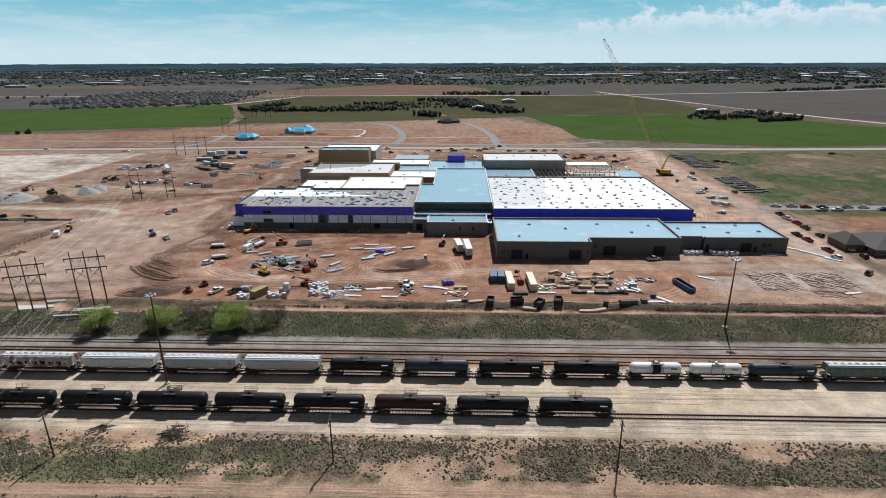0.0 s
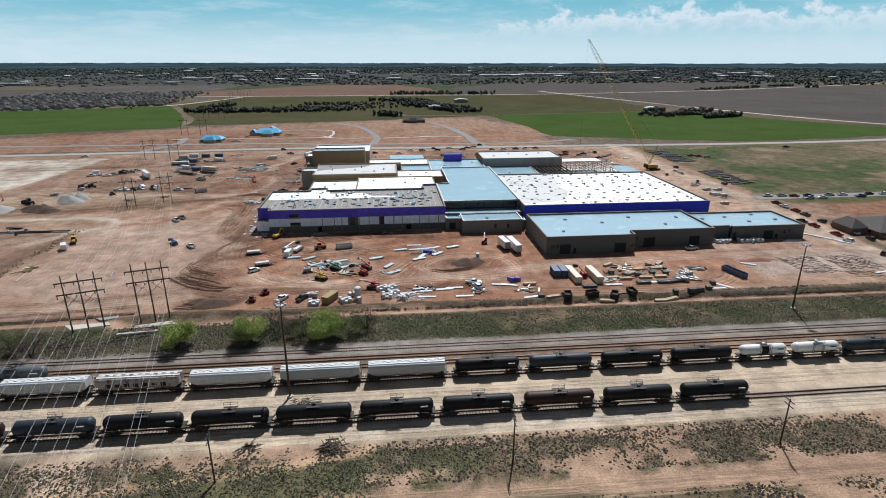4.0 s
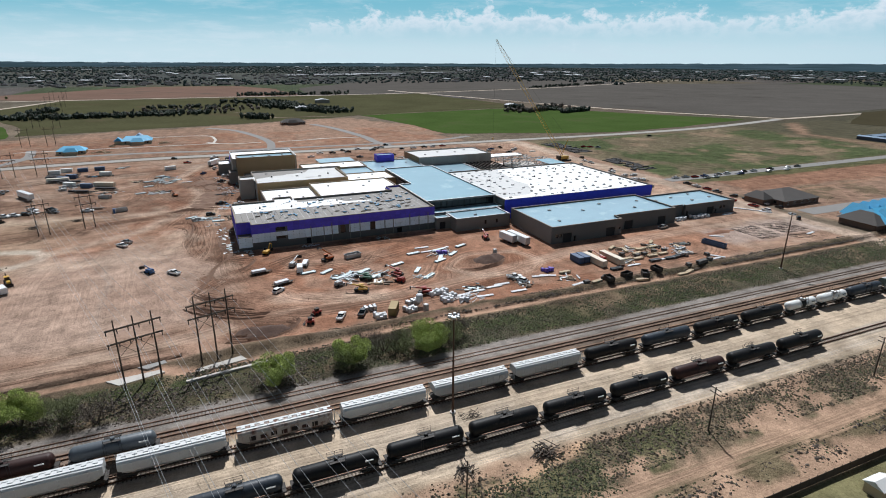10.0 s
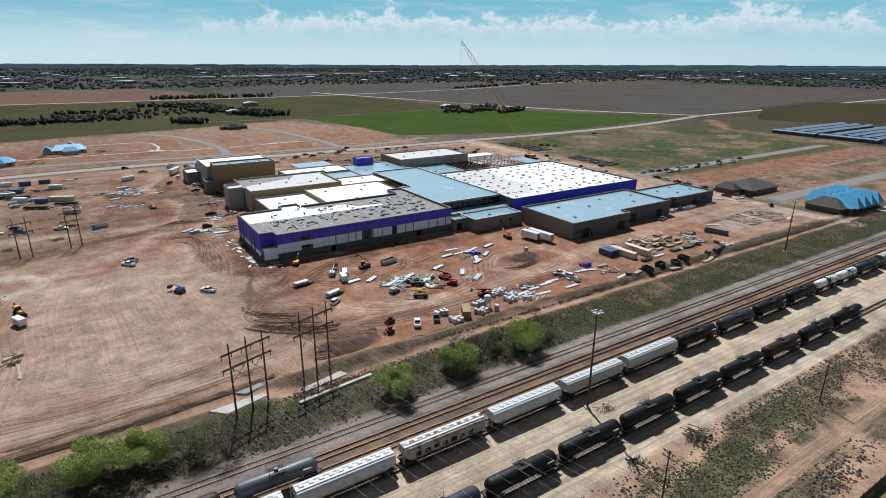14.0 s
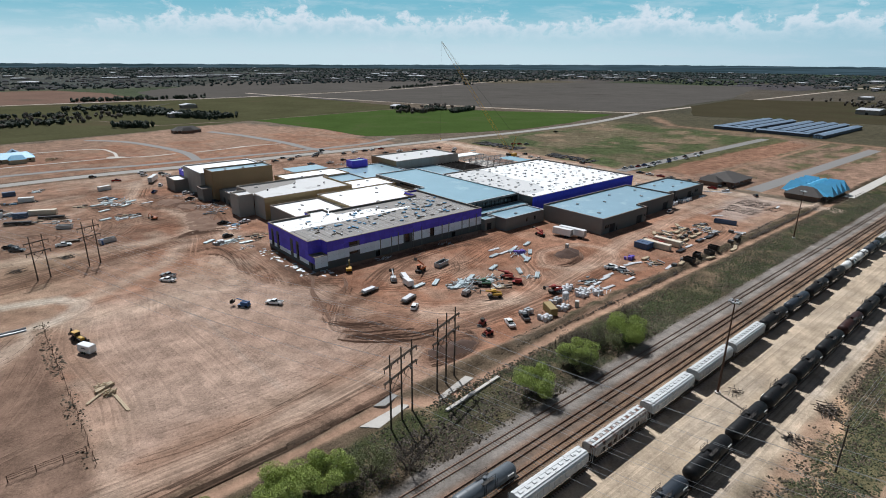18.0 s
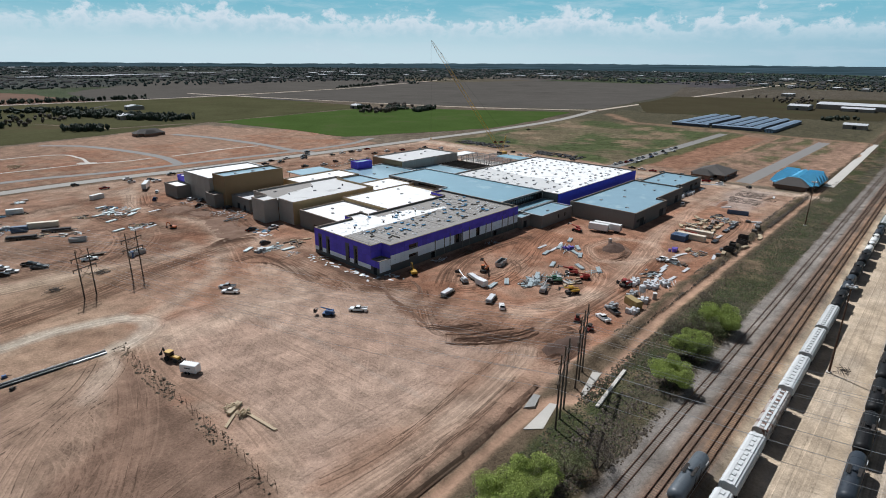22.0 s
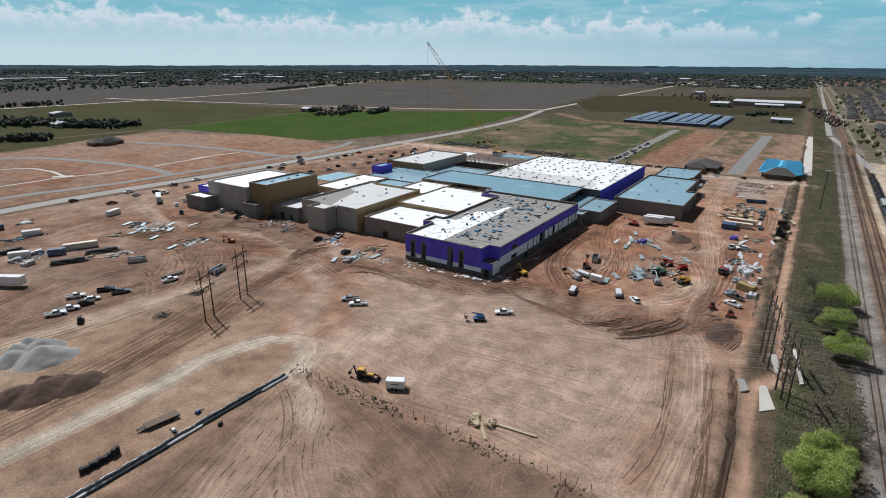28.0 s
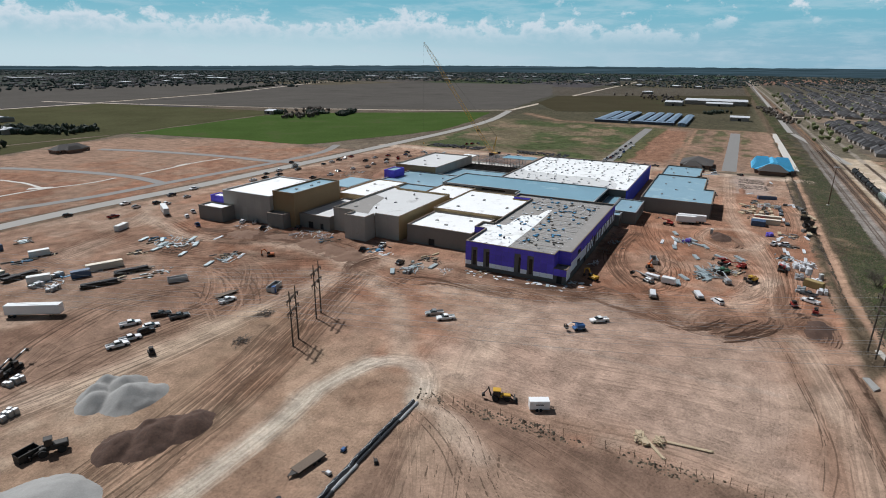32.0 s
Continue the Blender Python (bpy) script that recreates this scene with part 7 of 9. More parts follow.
for row in (
    "p w -86 177.7 62", "p g -79.2 177.8 62", "u w -19.2 182 110", "u w -101 205.5 40", "p s -153.6 284.5 128", "p w -155 279.8 130", "p w -134.2 237.4 128",
    "p w -203 361 -28", "c w -200.9 354.4 -25", "u k -204 352.4 -20", "p w -209 352.4 -25", "p w -213.2 351.8 -22", "p k -194.3 358.6 -30", "p g -192.6 352.6 -28", "p w -177 349 -10",
    "p w -240.4 398 20", "u s -237.2 402 25", "p k -232.8 405.4 20", "p g -229 409 20", "c w -246 402 15", "p w -251 399 20", "p k -236 413 30", "c s -228 416 30",
    "u w -374 493 0", "p w -294 480.6 10", "u k -139.4 499.5 0", "p w -110.4 497 180", "u s -112 485.6 0", "u k -101 484.2 0", "p k -84.3 493.4 180", "c s -82.6 482.4 0", "p w -66.4 496 180",
    "c k -9 492.6 0", "p k -7 482.8 180", "p w 4.5 493.2 0", "p s 26.6 498 0", "u k 34.2 508 0", "p g 15 485 180", "c k 40.6 482.3 0", "p w 51.4 483 0", "p k 62 484 0", "u w 70 484 180", "p r 80 485 0", "p k -20 483 0", "p w -30 484 0", "p g 20 492.6 180",
    "p w -104 452 60", "u w -112 447 60", "p s -104 409 35", "p k -110 398 30", "p g -101 385 20", "u w -107 414 25", "p k -113 340 20", "p w -104 336 15", "u k -119 318 0",
    "p w 169.5 298.3 0", "p s 178 298.2 0", "p r 184.4 296.2 0", "p b 193 296.2 0", "p w 197.8 291 180", "p s 189.4 290.6 180", "p s 206.3 296.4 0", "p w 214.6 296.5 0", "p b 222.8 292.4 180", "u k 232 297 0", "p w 241 296.6 0", "u s 249 291 180", "p k 258 296.7 0", "p w 268 291.2 180", "u w 277 297 0", "p g 287 296.8 0",
    "p k 163.2 282 95", "p w 162.7 274.2 95", "p r 162.8 266 95", "p g 162.4 258.2 95", "p k 152.4 247.2 95", "p r 152.8 239.6 95", "u k 162 246 95", "p k 163.4 238.2 95", "p w 162.6 227.2 95", "u k 163 218 80", "p r 153.2 225.8 95", "u w 151.3 216.6 95", "u k 152.4 199.4 40",
    "p r 200.6 430.4 0", "p s 205.2 426 0", "p r 196 434 10", "u k 159.3 387.3 95", "c w 152.8 375.3 95", "p w 152.4 366.5 95", "u k 139.8 361.8 70", "u g 162.8 331.4 95", "p r 148.6 337.9 60", "p w 142 329.5 0", "p s 145 333 0",
    "p s 77.2 213.4 10", "p k 303.6 469 0", "p w -19.8 185.8 -15", "p b -120 430 60", "p k 118 432 10", "p w 126 440 30", "u s 106 445 0", "p r 96 450 20",
):
    k, c, x, y, t = row.split()
    park(k, c, float(x), float(y), float(t))


# ---- machines ----
def big_wheels(th, xs, w, r):
    for x in xs:
        for s in (-1, 1):
            wheel(th, x, s * w, r, r * 0.6)


def cab(th, x0, x1, w, z0, z1, paint):
    c = part("cab", Geo().slab(x0, -w, z0, x1, w, z1, 0.06), M["glass"], th, "dark glazed cab")
    part("cab_roof", Geo().slab(x0 - 0.08, -w - 0.08, z1, x1 + 0.08, w + 0.08, z1 + 0.14, 0.04), paint, c)
    return c


def telehandler(paint, label, lift=12, reach=5.6):
    th = thing("telehandler", (0, 0, -60), label, "telehandler", "site machines")
    part("chassis", Geo().slab(-2.6, -0.75, 0.55, 2.4, 0.75, 1.15, 0.1), M["steel_dark"], th)
    part("hood", Geo().slab(-2.3, 0.3, 1.1, 0.9, 1.15, 1.75, 0.1), paint, th)
    cab(th, -0.6, 0.9, 0.45, 1.1, 2.5, paint).matrix_basis = pose(0, -0.65, 0)
    m = pose(-2.2, 0.1, 1.9, 0, -lift, 0)
    b = part("boom", Geo().slab(0, -0.22, -0.22, reach, 0.22, 0.22, 0.05, m), paint, th)
    part("inner_boom", Geo().slab(reach, -0.15, -0.15, reach + 1.6, 0.15, 0.15, 0.04, m), M["galv"], b)
    part("fork", Geo().box(reach + 1.6, -0.6, -0.9, reach + 1.75, 0.6, 0.2, m).box(reach + 1.7, -0.5, -0.95, reach + 2.9, -0.35, -0.87, m).box(reach + 1.7, 0.35, -0.95, reach + 2.9, 0.5, -0.87, m), M["steel_dark"], b)
    big_wheels(th, (-1.6, 1.6), 0.95, 0.62)
    return th


def boom_lift(paint, label, reach=5.6):
    th = thing("boom_lift", (0, 0, -60), label, "boom lift", "site machines")
    part("chassis", Geo().slab(-1.8, -1.0, 0.45, 1.8, 1.0, 0.95, 0.08), paint, th)
    part("turret", Geo().slab(-1.6, -0.9, 0.95, 0.9, 0.9, 1.9, 0.15), paint, th)
    b = part("boom", Geo().tube((-1.2, 0, 1.9), (reach, 0, 2.7), 0.22, 0.18, 8), paint, th)
    part("jib", Geo().tube((reach, 0, 2.7), (reach + 1.4, 0, 1.9), 0.12, 0.1, 6), M["galv"], b)
    r0, r1 = reach + 1.3, reach + 2.1
    part("basket", Geo().box(r0, -0.9, 1.0, r1, 0.9, 1.12).box(r0, -0.9, 1.1, r0 + 0.06, 0.9, 2.0).box(r1 - 0.06, -0.9, 1.1, r1, 0.9, 2.0).box(r0, -0.9, 1.9, r1, -0.84, 2.0).box(r0, 0.84, 1.9, r1, 0.9, 2.0), M["steel_dark"], b)
    big_wheels(th, (-1.2, 1.2), 1.0, 0.5)
    return th


def wheel_loader(paint, label):
    th = thing("wheel_loader", (0, 0, -60), label, "wheel loader", "site machines")
    part("rear_body", Geo().slab(-3.4, -0.95, 0.9, -0.4, 0.95, 2.1, 0.15), paint, th)
    part("front_frame", Geo().slab(-0.4, -0.6, 0.8, 1.6, 0.6, 1.6, 0.1), paint, th)
    cab(th, -0.9, 0.5, 0.75, 2.0, 3.4, paint)
    for s in (-1, 1):
        part("lift_arm", Geo().profile([(0.6, 1.9), (3.0, 0.9), (3.1, 0.6), (2.8, 0.6), (0.5, 1.5)], s * 0.62 - 0.12, s * 0.62 + 0.12), paint, th)
    part("bucket", Geo().profile([(2.9, 0.15), (3.0, 1.1), (3.35, 1.25), (3.25, 0.35), (4.1, 0.2), (4.1, 0.12)], -1.35, 1.35), M["steel_dark"], th)
    big_wheels(th, (-2.2, 1.0), 1.05, 0.78)
    return th


def backhoe(paint, label):
    th = thing("backhoe_loader", (0, 0, -60), label, "backhoe loader", "site machines")
    part("hood", Geo().slab(0.2, -0.55, 0.8, 2.6, 0.55, 1.6, 0.12), paint, th)
    part("chassis", Geo().slab(-1.8, -0.6, 0.5, 2.4, 0.6, 0.95, 0.06), M["steel_dark"], th)
    cab(th, -1.5, 0.2, 0.75, 1.0, 2.6, paint)
    part("front_bucket", Geo().profile([(3.3, 0.1), (3.4, 0.95), (3.7, 1.05), (3.6, 0.3), (4.2, 0.15)], -1.15, 1.15), M["steel_dark"], th)
    for s in (-1, 1):
        part("loader_arm", Geo().profile([(0.6, 1.45), (2.6, 1.3), (3.4, 0.6), (3.2, 0.45), (2.4, 1.0), (0.6, 1.2)], s * 0.78 - 0.08, s * 0.78 + 0.08), M["steel_dark"], th)
    arm = part("hoe_boom", Geo().profile([(-1.8, 0.9), (-2.5, 3.2), (-2.8, 3.3), (-2.1, 0.8)], -0.16, 0.16), M["steel_dark"], th)
    part("hoe_stick", Geo().profile([(-2.4, 3.3), (-3.9, 1.5), (-3.7, 1.3), (-2.6, 2.9)], -0.12, 0.12), M["steel_dark"], arm)
    part("hoe_bucket", Geo().profile([(-3.6, 1.5), (-4.2, 1.3), (-4.1, 0.7), (-3.4, 0.9)], -0.35, 0.35), M["steel_dark"], arm)
    for s in (-1, 1):
        wheel(th, -1.0, s * 0.85, 0.72, 0.45)
        wheel(th, 1.9, s * 0.8, 0.5, 0.32)
    return th


def excavator(paint, label, k=1.0):
    th = thing("excavator", (0, 0, -60), label, "excavator", "site machines")
    S = Matrix.Diagonal((k, k, k, 1))
    for s in (-1, 1):
        part("track", Geo().profile([(-1.9, 0.25), (-1.6, 0.0), (1.6, 0.0), (1.9, 0.25), (1.8, 0.65), (1.4, 0.8), (-1.4, 0.8), (-1.8, 0.65)], s * 1.0 - 0.3, s * 1.0 + 0.3, S), M["steel_dark"], th)
    part("house", Geo().slab(-2.1, -1.2, 0.95, 1.0, 1.2, 2.0, 0.15, S), paint, th)
    part("cab", Geo().slab(0.0, 0.3, 1.5, 1.5, 1.2, 2.8, 0.08, S), M["glass"], th, "dark glazed cab")
    b = part("boom", Geo().profile([(0.9, 1.5), (2.6, 4.0), (3.6, 4.3), (5.0, 3.5), (4.9, 3.2), (3.5, 3.8), (2.8, 3.5), (1.4, 1.3)], -0.45, -0.1, S), paint, th)
    part("stick", Geo().profile([(4.6, 3.7), (5.0, 3.7), (5.4, 1.0), (5.1, 0.9)], -0.4, -0.15, S), paint, b)
    part("bucket", Geo().profile([(5.5, 1.1), (5.0, 1.2), (4.3, 0.7), (4.6, 0.15), (5.3, 0.3)], -0.7, 0.15, S), M["steel_dark"], b)
    return th


def skid_steer(paint, label):
    th = thing("skid_steer", (0, 0, -60), label, "skid steer loader", "site machines")
    part("body", Geo().slab(-1.3, -0.6, 0.35, 0.9, 0.6, 1.2, 0.1), paint, th)
    cab(th, -0.6, 0.6, 0.5, 1.1, 2.0, M["steel_dark"])
    for s in (-1, 1):
        part("arm", Geo().profile([(-1.3, 1.3), (-1.2, 1.5), (0.9, 1.3), (1.6, 0.4), (1.4, 0.3), (0.8, 1.05)], s * 0.72 - 0.08, s * 0.72 + 0.08), paint, th)
    part("bucket", Geo().profile([(1.4, 0.05), (1.45, 0.6), (1.7, 0.65), (1.65, 0.2), (2.2, 0.08)], -0.9, 0.9), M["steel_dark"], th)
    big_wheels(th, (-0.75, 0.6), 0.72, 0.4)
    return th


def put(th, x, y, turn, *more):
    spread(th, [pose(a, b, ground_z(a, b), 0, 0, t) for a, b, t in ((x, y, turn), *more)])
    return th


put(telehandler(M["orange"], "orange telehandler with its boom raised", 38), -79, 230, 200)
put(telehandler(M["yellow"], "yellow telehandler among stacked steel", 8), -74.8, 195, 150)
put(telehandler(M["red"], "red telehandler parked beside building goods", 10), -58.6, 204.6, 125, (-55.5, 184.6, 170), (-8.3, 230.7, 80))
put(telehandler(M["green_m"], "green telehandler beside steel stacks", 6), -70.4, 204.5, 140)
put(boom_lift(M["galv"], "pale grey boom lift with its arm lowered", ), -80.5, 203.0, 20, (-92.6, 228.6, 60))
put(boom_lift(M["blue_m"], "blue boom lift on the open dirt", 2.4), -142.6, 241.6, 128)
put(boom_lift(M["red"], "dark red boom lift with a lowered arm"), -59.6, 198.4, 130, (21.5, 188.2, 95))
put(backhoe(M["yellow"], "yellow backhoe loader beside the white trailer"), -187.6, 249.2, -70)
put(wheel_loader(M["steel_dark"], "dark wheel loader beside gravel piles"), -247.5, 322.5, 150)
put(excavator(M["orange"], "orange-red mini excavator on churned earth", 0.7), -136.2, 368.8, 120)
put(excavator(M["yellow"], "yellow excavator beside the new wall", 0.9), -100, 247, 60, (118, 280, 160), (-264, 308.8, 30))
put(excavator(M["red"], "red excavator on the pale pad", 0.9), -271, 331, 10)
put(skid_steer(M["red"], "small red skid steer loader"), -95.6, 177.2, 170, (-92.4, 183, 200))
put(skid_steer(M["steel_dark"], "dark skid steer loader standing alone"), -211.5, 340, 60)
put(telehandler(M["steel_dark"], "dark machine train with conveyor and engine", 14), -233.4, 363.2, 20, (-238, 361, 25))

# crawler crane with its lattice boom
cr = thing("crawler_crane", (140, 383, 0), "yellow crawler crane with a very tall lattice boom", "crane")
for s in (-1, 1):
    part("track", Geo().profile([(-4.2, 0.5), (-3.6, 0.0), (3.6, 0.0), (4.2, 0.5), (3.9, 1.3), (-3.9, 1.3)], s * 2.6 - 0.55, s * 2.6 + 0.55), M["steel_dark"], cr)
part("house", Geo().slab(-5.0, -1.9, 1.5, 2.4, 1.9, 3.9, 0.15), M["yellow"], cr)
part("counterweight", Geo().slab(-6.4, -2.2, 1.6, -5.0, 2.2, 4.2, 0.1), M["steel_dark"], cr)
part("cab", Geo().slab(1.0, 1.9, 1.6, 3.0, 3.1, 3.7, 0.08), M["glass"], cr, "dark glazed cab")
foot, tip = Vector((-1.2, 1.4, 3.0)), Vector((-39.5, 45.3, 89.0))
ax = (tip - foot).normalized()
u = ax.orthogonal().normalized()
v = ax.cross(u)
ln = (tip - foot).length
boom = Geo()
lace = Geo()
steps = 46


def boom_w(t):
    return 0.35 + 0.75 * min(1.0, t / 0.08, (1 - t) / 0.10 + 0.02)


for a, b in ((1, 1), (1, -1), (-1, -1), (-1, 1)):
    for i in range(steps):
        t0, t1 = i / steps, (i + 1) / steps
        boom.tube(foot + ax * ln * t0 + (u * a + v * b) * boom_w(t0), foot + ax * ln * t1 + (u * a + v * b) * boom_w(t1), 0.075, n=4, cap=False)
for i in range(steps):
    t0, t1 = i / steps, (i + 1) / steps
    for (a, b), (c, d) in (((1, 1), (1, -1)), ((1, -1), (-1, -1)), ((-1, -1), (-1, 1)), ((-1, 1), (1, 1))):
        lace.tube(foot + ax * ln * t0 + (u * a + v * b) * boom_w(t0), foot + ax * ln * t1 + (u * c + v * d) * boom_w(t1), 0.035, n=3, cap=False)
bm_ob = part("boom", boom, M["yellow"], cr)
part("lacing", lace, M["yellow"], bm_ob)
mast_top = Vector((1.2, -1.0, 17.0))
part("gantry", Geo().tube((-3.5, -1, 3.9), mast_top, 0.18, n=6).tube((-3.5, 1, 3.9), mast_top, 0.18, n=6), M["yellow"], cr)
part("pendant", Geo().tube(mast_top, tip, 0.05, n=4).tube(mast_top, (-4.5, 0, 4.0), 0.06, n=4), M["steel_dark"], cr)
part("hoist_line", Geo().tube(tip, (tip.x, tip.y, 14), 0.04, n=4), M["steel_dark"], cr)
part("hook_block", Geo().slab(tip.x - 0.4, tip.y - 0.25, 12.6, tip.x + 0.4, tip.y + 0.25, 14, 0.08), M["yellow"], cr)

# ---- trailers, containers and bins ----


def container(mat, label, ln=6.1, name="shipping_container"):
    th = thing(name, (0, 0, -60), label, "container", "containers on the site")
    part("box", Geo().slab(-ln / 2, -1.22, 0.12, ln / 2, 1.22, 2.6, 0.04), mat, th)
    n = int(ln / 0.6)
    for s in (-1, 1):
        rb = Geo()
        for i in range(n):
            x = -ln / 2 + 0.3 + i * (ln - 0.4) / n
            rb.box(x, s * 1.24 - 0.03, 0.3, x + 0.22, s * 1.24 + 0.03, 2.45)
        part("ribs", rb, mat, th)
        part("end_post", Geo().box(ln / 2 - 0.06, s * 1.16 - 0.08, 0.1, ln / 2 + 0.05, s * 1.16 + 0.08, 2.62), mat, th)
        part("door", Geo().box(ln / 2, s * 0.56 - 0.52, 0.2, ln / 2 + 0.05, s * 0.56 + 0.52, 2.5), mat, th)
        part("skid", Geo().box(-ln / 2, s * 1.0 - 0.1, 0, ln / 2, s * 1.0 + 0.1, 0.12), M["steel_dark"], th)
    return th


def semi_trailer(label, ln=14.6, mat=None):
    th = thing("semi_trailer", (0, 0, -60), label, "trailer", "trailers on the site")
    part("box", Geo().slab(-ln / 2, -1.28, 1.15, ln / 2, 1.28, 4.0, 0.06), mat or M["car_white"], th)
    part("side_rail", Geo().box(-ln / 2, -1.3, 1.0, ln / 2, 1.3, 1.16), M["galv"], th)
    part("landing_gear", Geo().box(ln / 2 - 3.2, -0.9, 0, ln / 2 - 3.0, -0.7, 1.1).box(ln / 2 - 3.2, 0.7, 0, ln / 2 - 3.0, 0.9, 1.1), M["steel_dark"], th)
    part("rear_door", Geo().box(-ln / 2 - 0.05, -1.2, 1.2, -ln / 2, 1.2, 3.9), M["galv"], th)
    for x in (-ln / 2 + 1.2, -ln / 2 + 2.5):
        for s in (-1, 1):
            wheel(th, x, s * 1.0, 0.5, 0.5)
    return th


def flat_trailer(label, ln=8.0, load=None):
    th = thing("flatbed_trailer", (0, 0, -60), label, "trailer", "trailers on the site")
    part("deck", Geo().slab(-ln / 2, -1.2, 0.75, ln / 2, 1.2, 0.92, 0.03), M["tie"], th)
    part("frame", Geo().box(-ln / 2, -1.25, 0.6, ln / 2, -1.15, 0.78).box(-ln / 2, 1.15, 0.6, ln / 2, 1.25, 0.78), M["steel_dark"], th)
    part("drawbar", Geo().add([(ln / 2, -0.8, 0.6), (ln / 2, 0.8, 0.6), (ln / 2 + 1.8, 0, 0.6), (ln / 2, -0.8, 0.72), (ln / 2, 0.8, 0.72), (ln / 2 + 1.8, 0, 0.72)], [(0, 2, 1), (3, 4, 5), (0, 3, 5, 2), (1, 2, 5, 4), (0, 1, 4, 3)]), M["steel_dark"], th)
    part("jack", Geo().tube((ln / 2 + 1.5, 0, 0), (ln / 2 + 1.5, 0, 0.7), 0.06, n=6), M["steel_dark"], th)
    for x in (-0.9, 0.3):
        for s in (-1, 1):
            wheel(th, x - 0.8, s * 1.12, 0.38, 0.24)
    if load:
        part("load", Geo().slab(-ln / 2 + 0.5, -0.9, 0.92, ln / 2 - 0.8, 0.9, 1.7, 0.06), load, th, "strapped load on the deck")
    return th


def box_trailer(label, ln=4.6):
    th = thing("enclosed_trailer", (0, 0, -60), label, "trailer", "trailers on the site")
    part("body", Geo().slab(-ln / 2, -1.05, 0.5, ln / 2, 1.05, 2.6, 0.1), M["car_white"], th)
    part("trim", Geo().box(-ln / 2 - 0.02, -1.08, 0.45, ln / 2 + 0.02, 1.08, 0.6), M["galv"], th)
    part("sign_bar", Geo().box(-0.9, -1.07, 1.6, 0.9, -1.05, 1.85), M["steel_dark"], th, "dark unreadable sign bar")
    part("drawbar", Geo().tube((ln / 2, 0.5, 0.5), (ln / 2 + 1.3, 0, 0.5), 0.07, n=5).tube((ln / 2, -0.5, 0.5), (ln / 2 + 1.3, 0, 0.5), 0.07, n=5).tube((ln / 2 + 1.1, 0, 0), (ln / 2 + 1.1, 0, 0.5), 0.05, n=5), M["steel_dark"], th)
    for x in (-0.6, 0.3):
        for s in (-1, 1):
            wheel(th, x, s * 1.1, 0.36, 0.24)
    return th


def dumpster(mat, label, ln=6.5):
    th = thing("dumpster", (0, 0, -60), label, "dumpster", "waste skips on the site")
    part("floor", Geo().box(-ln / 2, -1.15, 0.15, ln / 2, 1.15, 0.25), mat, th)
    for s in (-1, 1):
        part("side", Geo().slab(-ln / 2, s * 1.15 - 0.05, 0.2, ln / 2, s * 1.15 + 0.05, 1.75, 0.03), mat, th)
        part("end", Geo().slab(s * ln / 2 - 0.05, -1.1, 0.2, s * ln / 2 + 0.05, 1.1, 1.75, 0.03), mat, th)
        part("rim", Geo().box(-ln / 2 - 0.06, s * 1.15 - 0.09, 1.75, ln / 2 + 0.06, s * 1.15 + 0.09, 1.86), mat, th)
        part("skid", Geo().box(-ln / 2, s * 0.7 - 0.08, 0, ln / 2, s * 0.7 + 0.08, 0.16), M["steel_dark"], th)
    part("rubbish", Geo().slab(-ln / 2 + 0.2, -1.0, 0.25, ln / 2 - 0.3, 1.0, 0.95, 0.15), M["dark"], th, "dark heap of rubbish")
    return th


put(semi_trailer("long white box trailer standing on bare earth", 16.0), -212.4, 392.4, -58)
put(semi_trailer("white box trailer beside the building", 13.0), 2.6, 221, 97, (-112, 463, 60))
put(semi_trailer("white road tractor and trailer with dark cab", 9.0), -1.2, 223.5, 100)
put(box_trailer("white enclosed cargo trailer with a dark sign"), -186.9, 239.8, -62, (-250.7, 405.6, 20), (-91, 222, 80))
put(flat_trailer("flatbed trailer with a brown timber deck", 7.0), -226, 274.2, 170, (-174, 353.4, -10))
put(flat_trailer("flatbed trailer loaded with white boards", 6.4, M["plastic_white"]), -105.3, 225.5, 10, (-99, 211.5, 20), (-88, 228, 70))
put(flat_trailer("long dark flatbed trailer with dark steel", 12.5, M["rebar"]), -188, 398.6, -26, (-174.4, 400.6, -24), (-204, 434.5, 0), (-197, 430, 0))
put(container(M["cont_blue"], "dark blue steel container on the dirt"), 11.8, 191.2, 90, (14.6, 191.2, 90), (-186, 412.6, -24), (-199, 447, -20), (-203, 441, -20), (-196, 470, 0), (-186, 471, 0))
put(container(M["cont_cream"], "long cream shipping container with rust stains", 12.2), 17.5, 187.6, 92, (25.2, 186.8, 92), (-176.6, 413.2, -24), (-205, 437, 0))
put(container(M["cont_tan"], "mustard tan storage container", 6.1), -69.8, 175.3, 62)
put(container(M["sheet"], "white site office container", 7.0, "site_office"), -196, 420.5, -30, (-180, 449.5, -20), (-206, 472, 0), (-212, 466, 0), (-141, 455.5, 20))
put(dumpster(M["galv"], "grey open waste skip"), -68.8, 229.8, 15, (-172.4, 378.4, -30), (-161.6, 343.2, 15))
put(dumpster(M["cont_blue"], "long dark blue open waste skip", 10.0), 78.8, 185.2, 105)
put(dumpster(M["steel_dark"], "dark open steel waste bin", 4.0), -250.3, 324.8, 0, (9.7, 169.2, 80), (18.6, 170.4, 10), (25.7, 168.6, 60), (32.2, 169.8, 90))

# ---- building goods in stacks ----


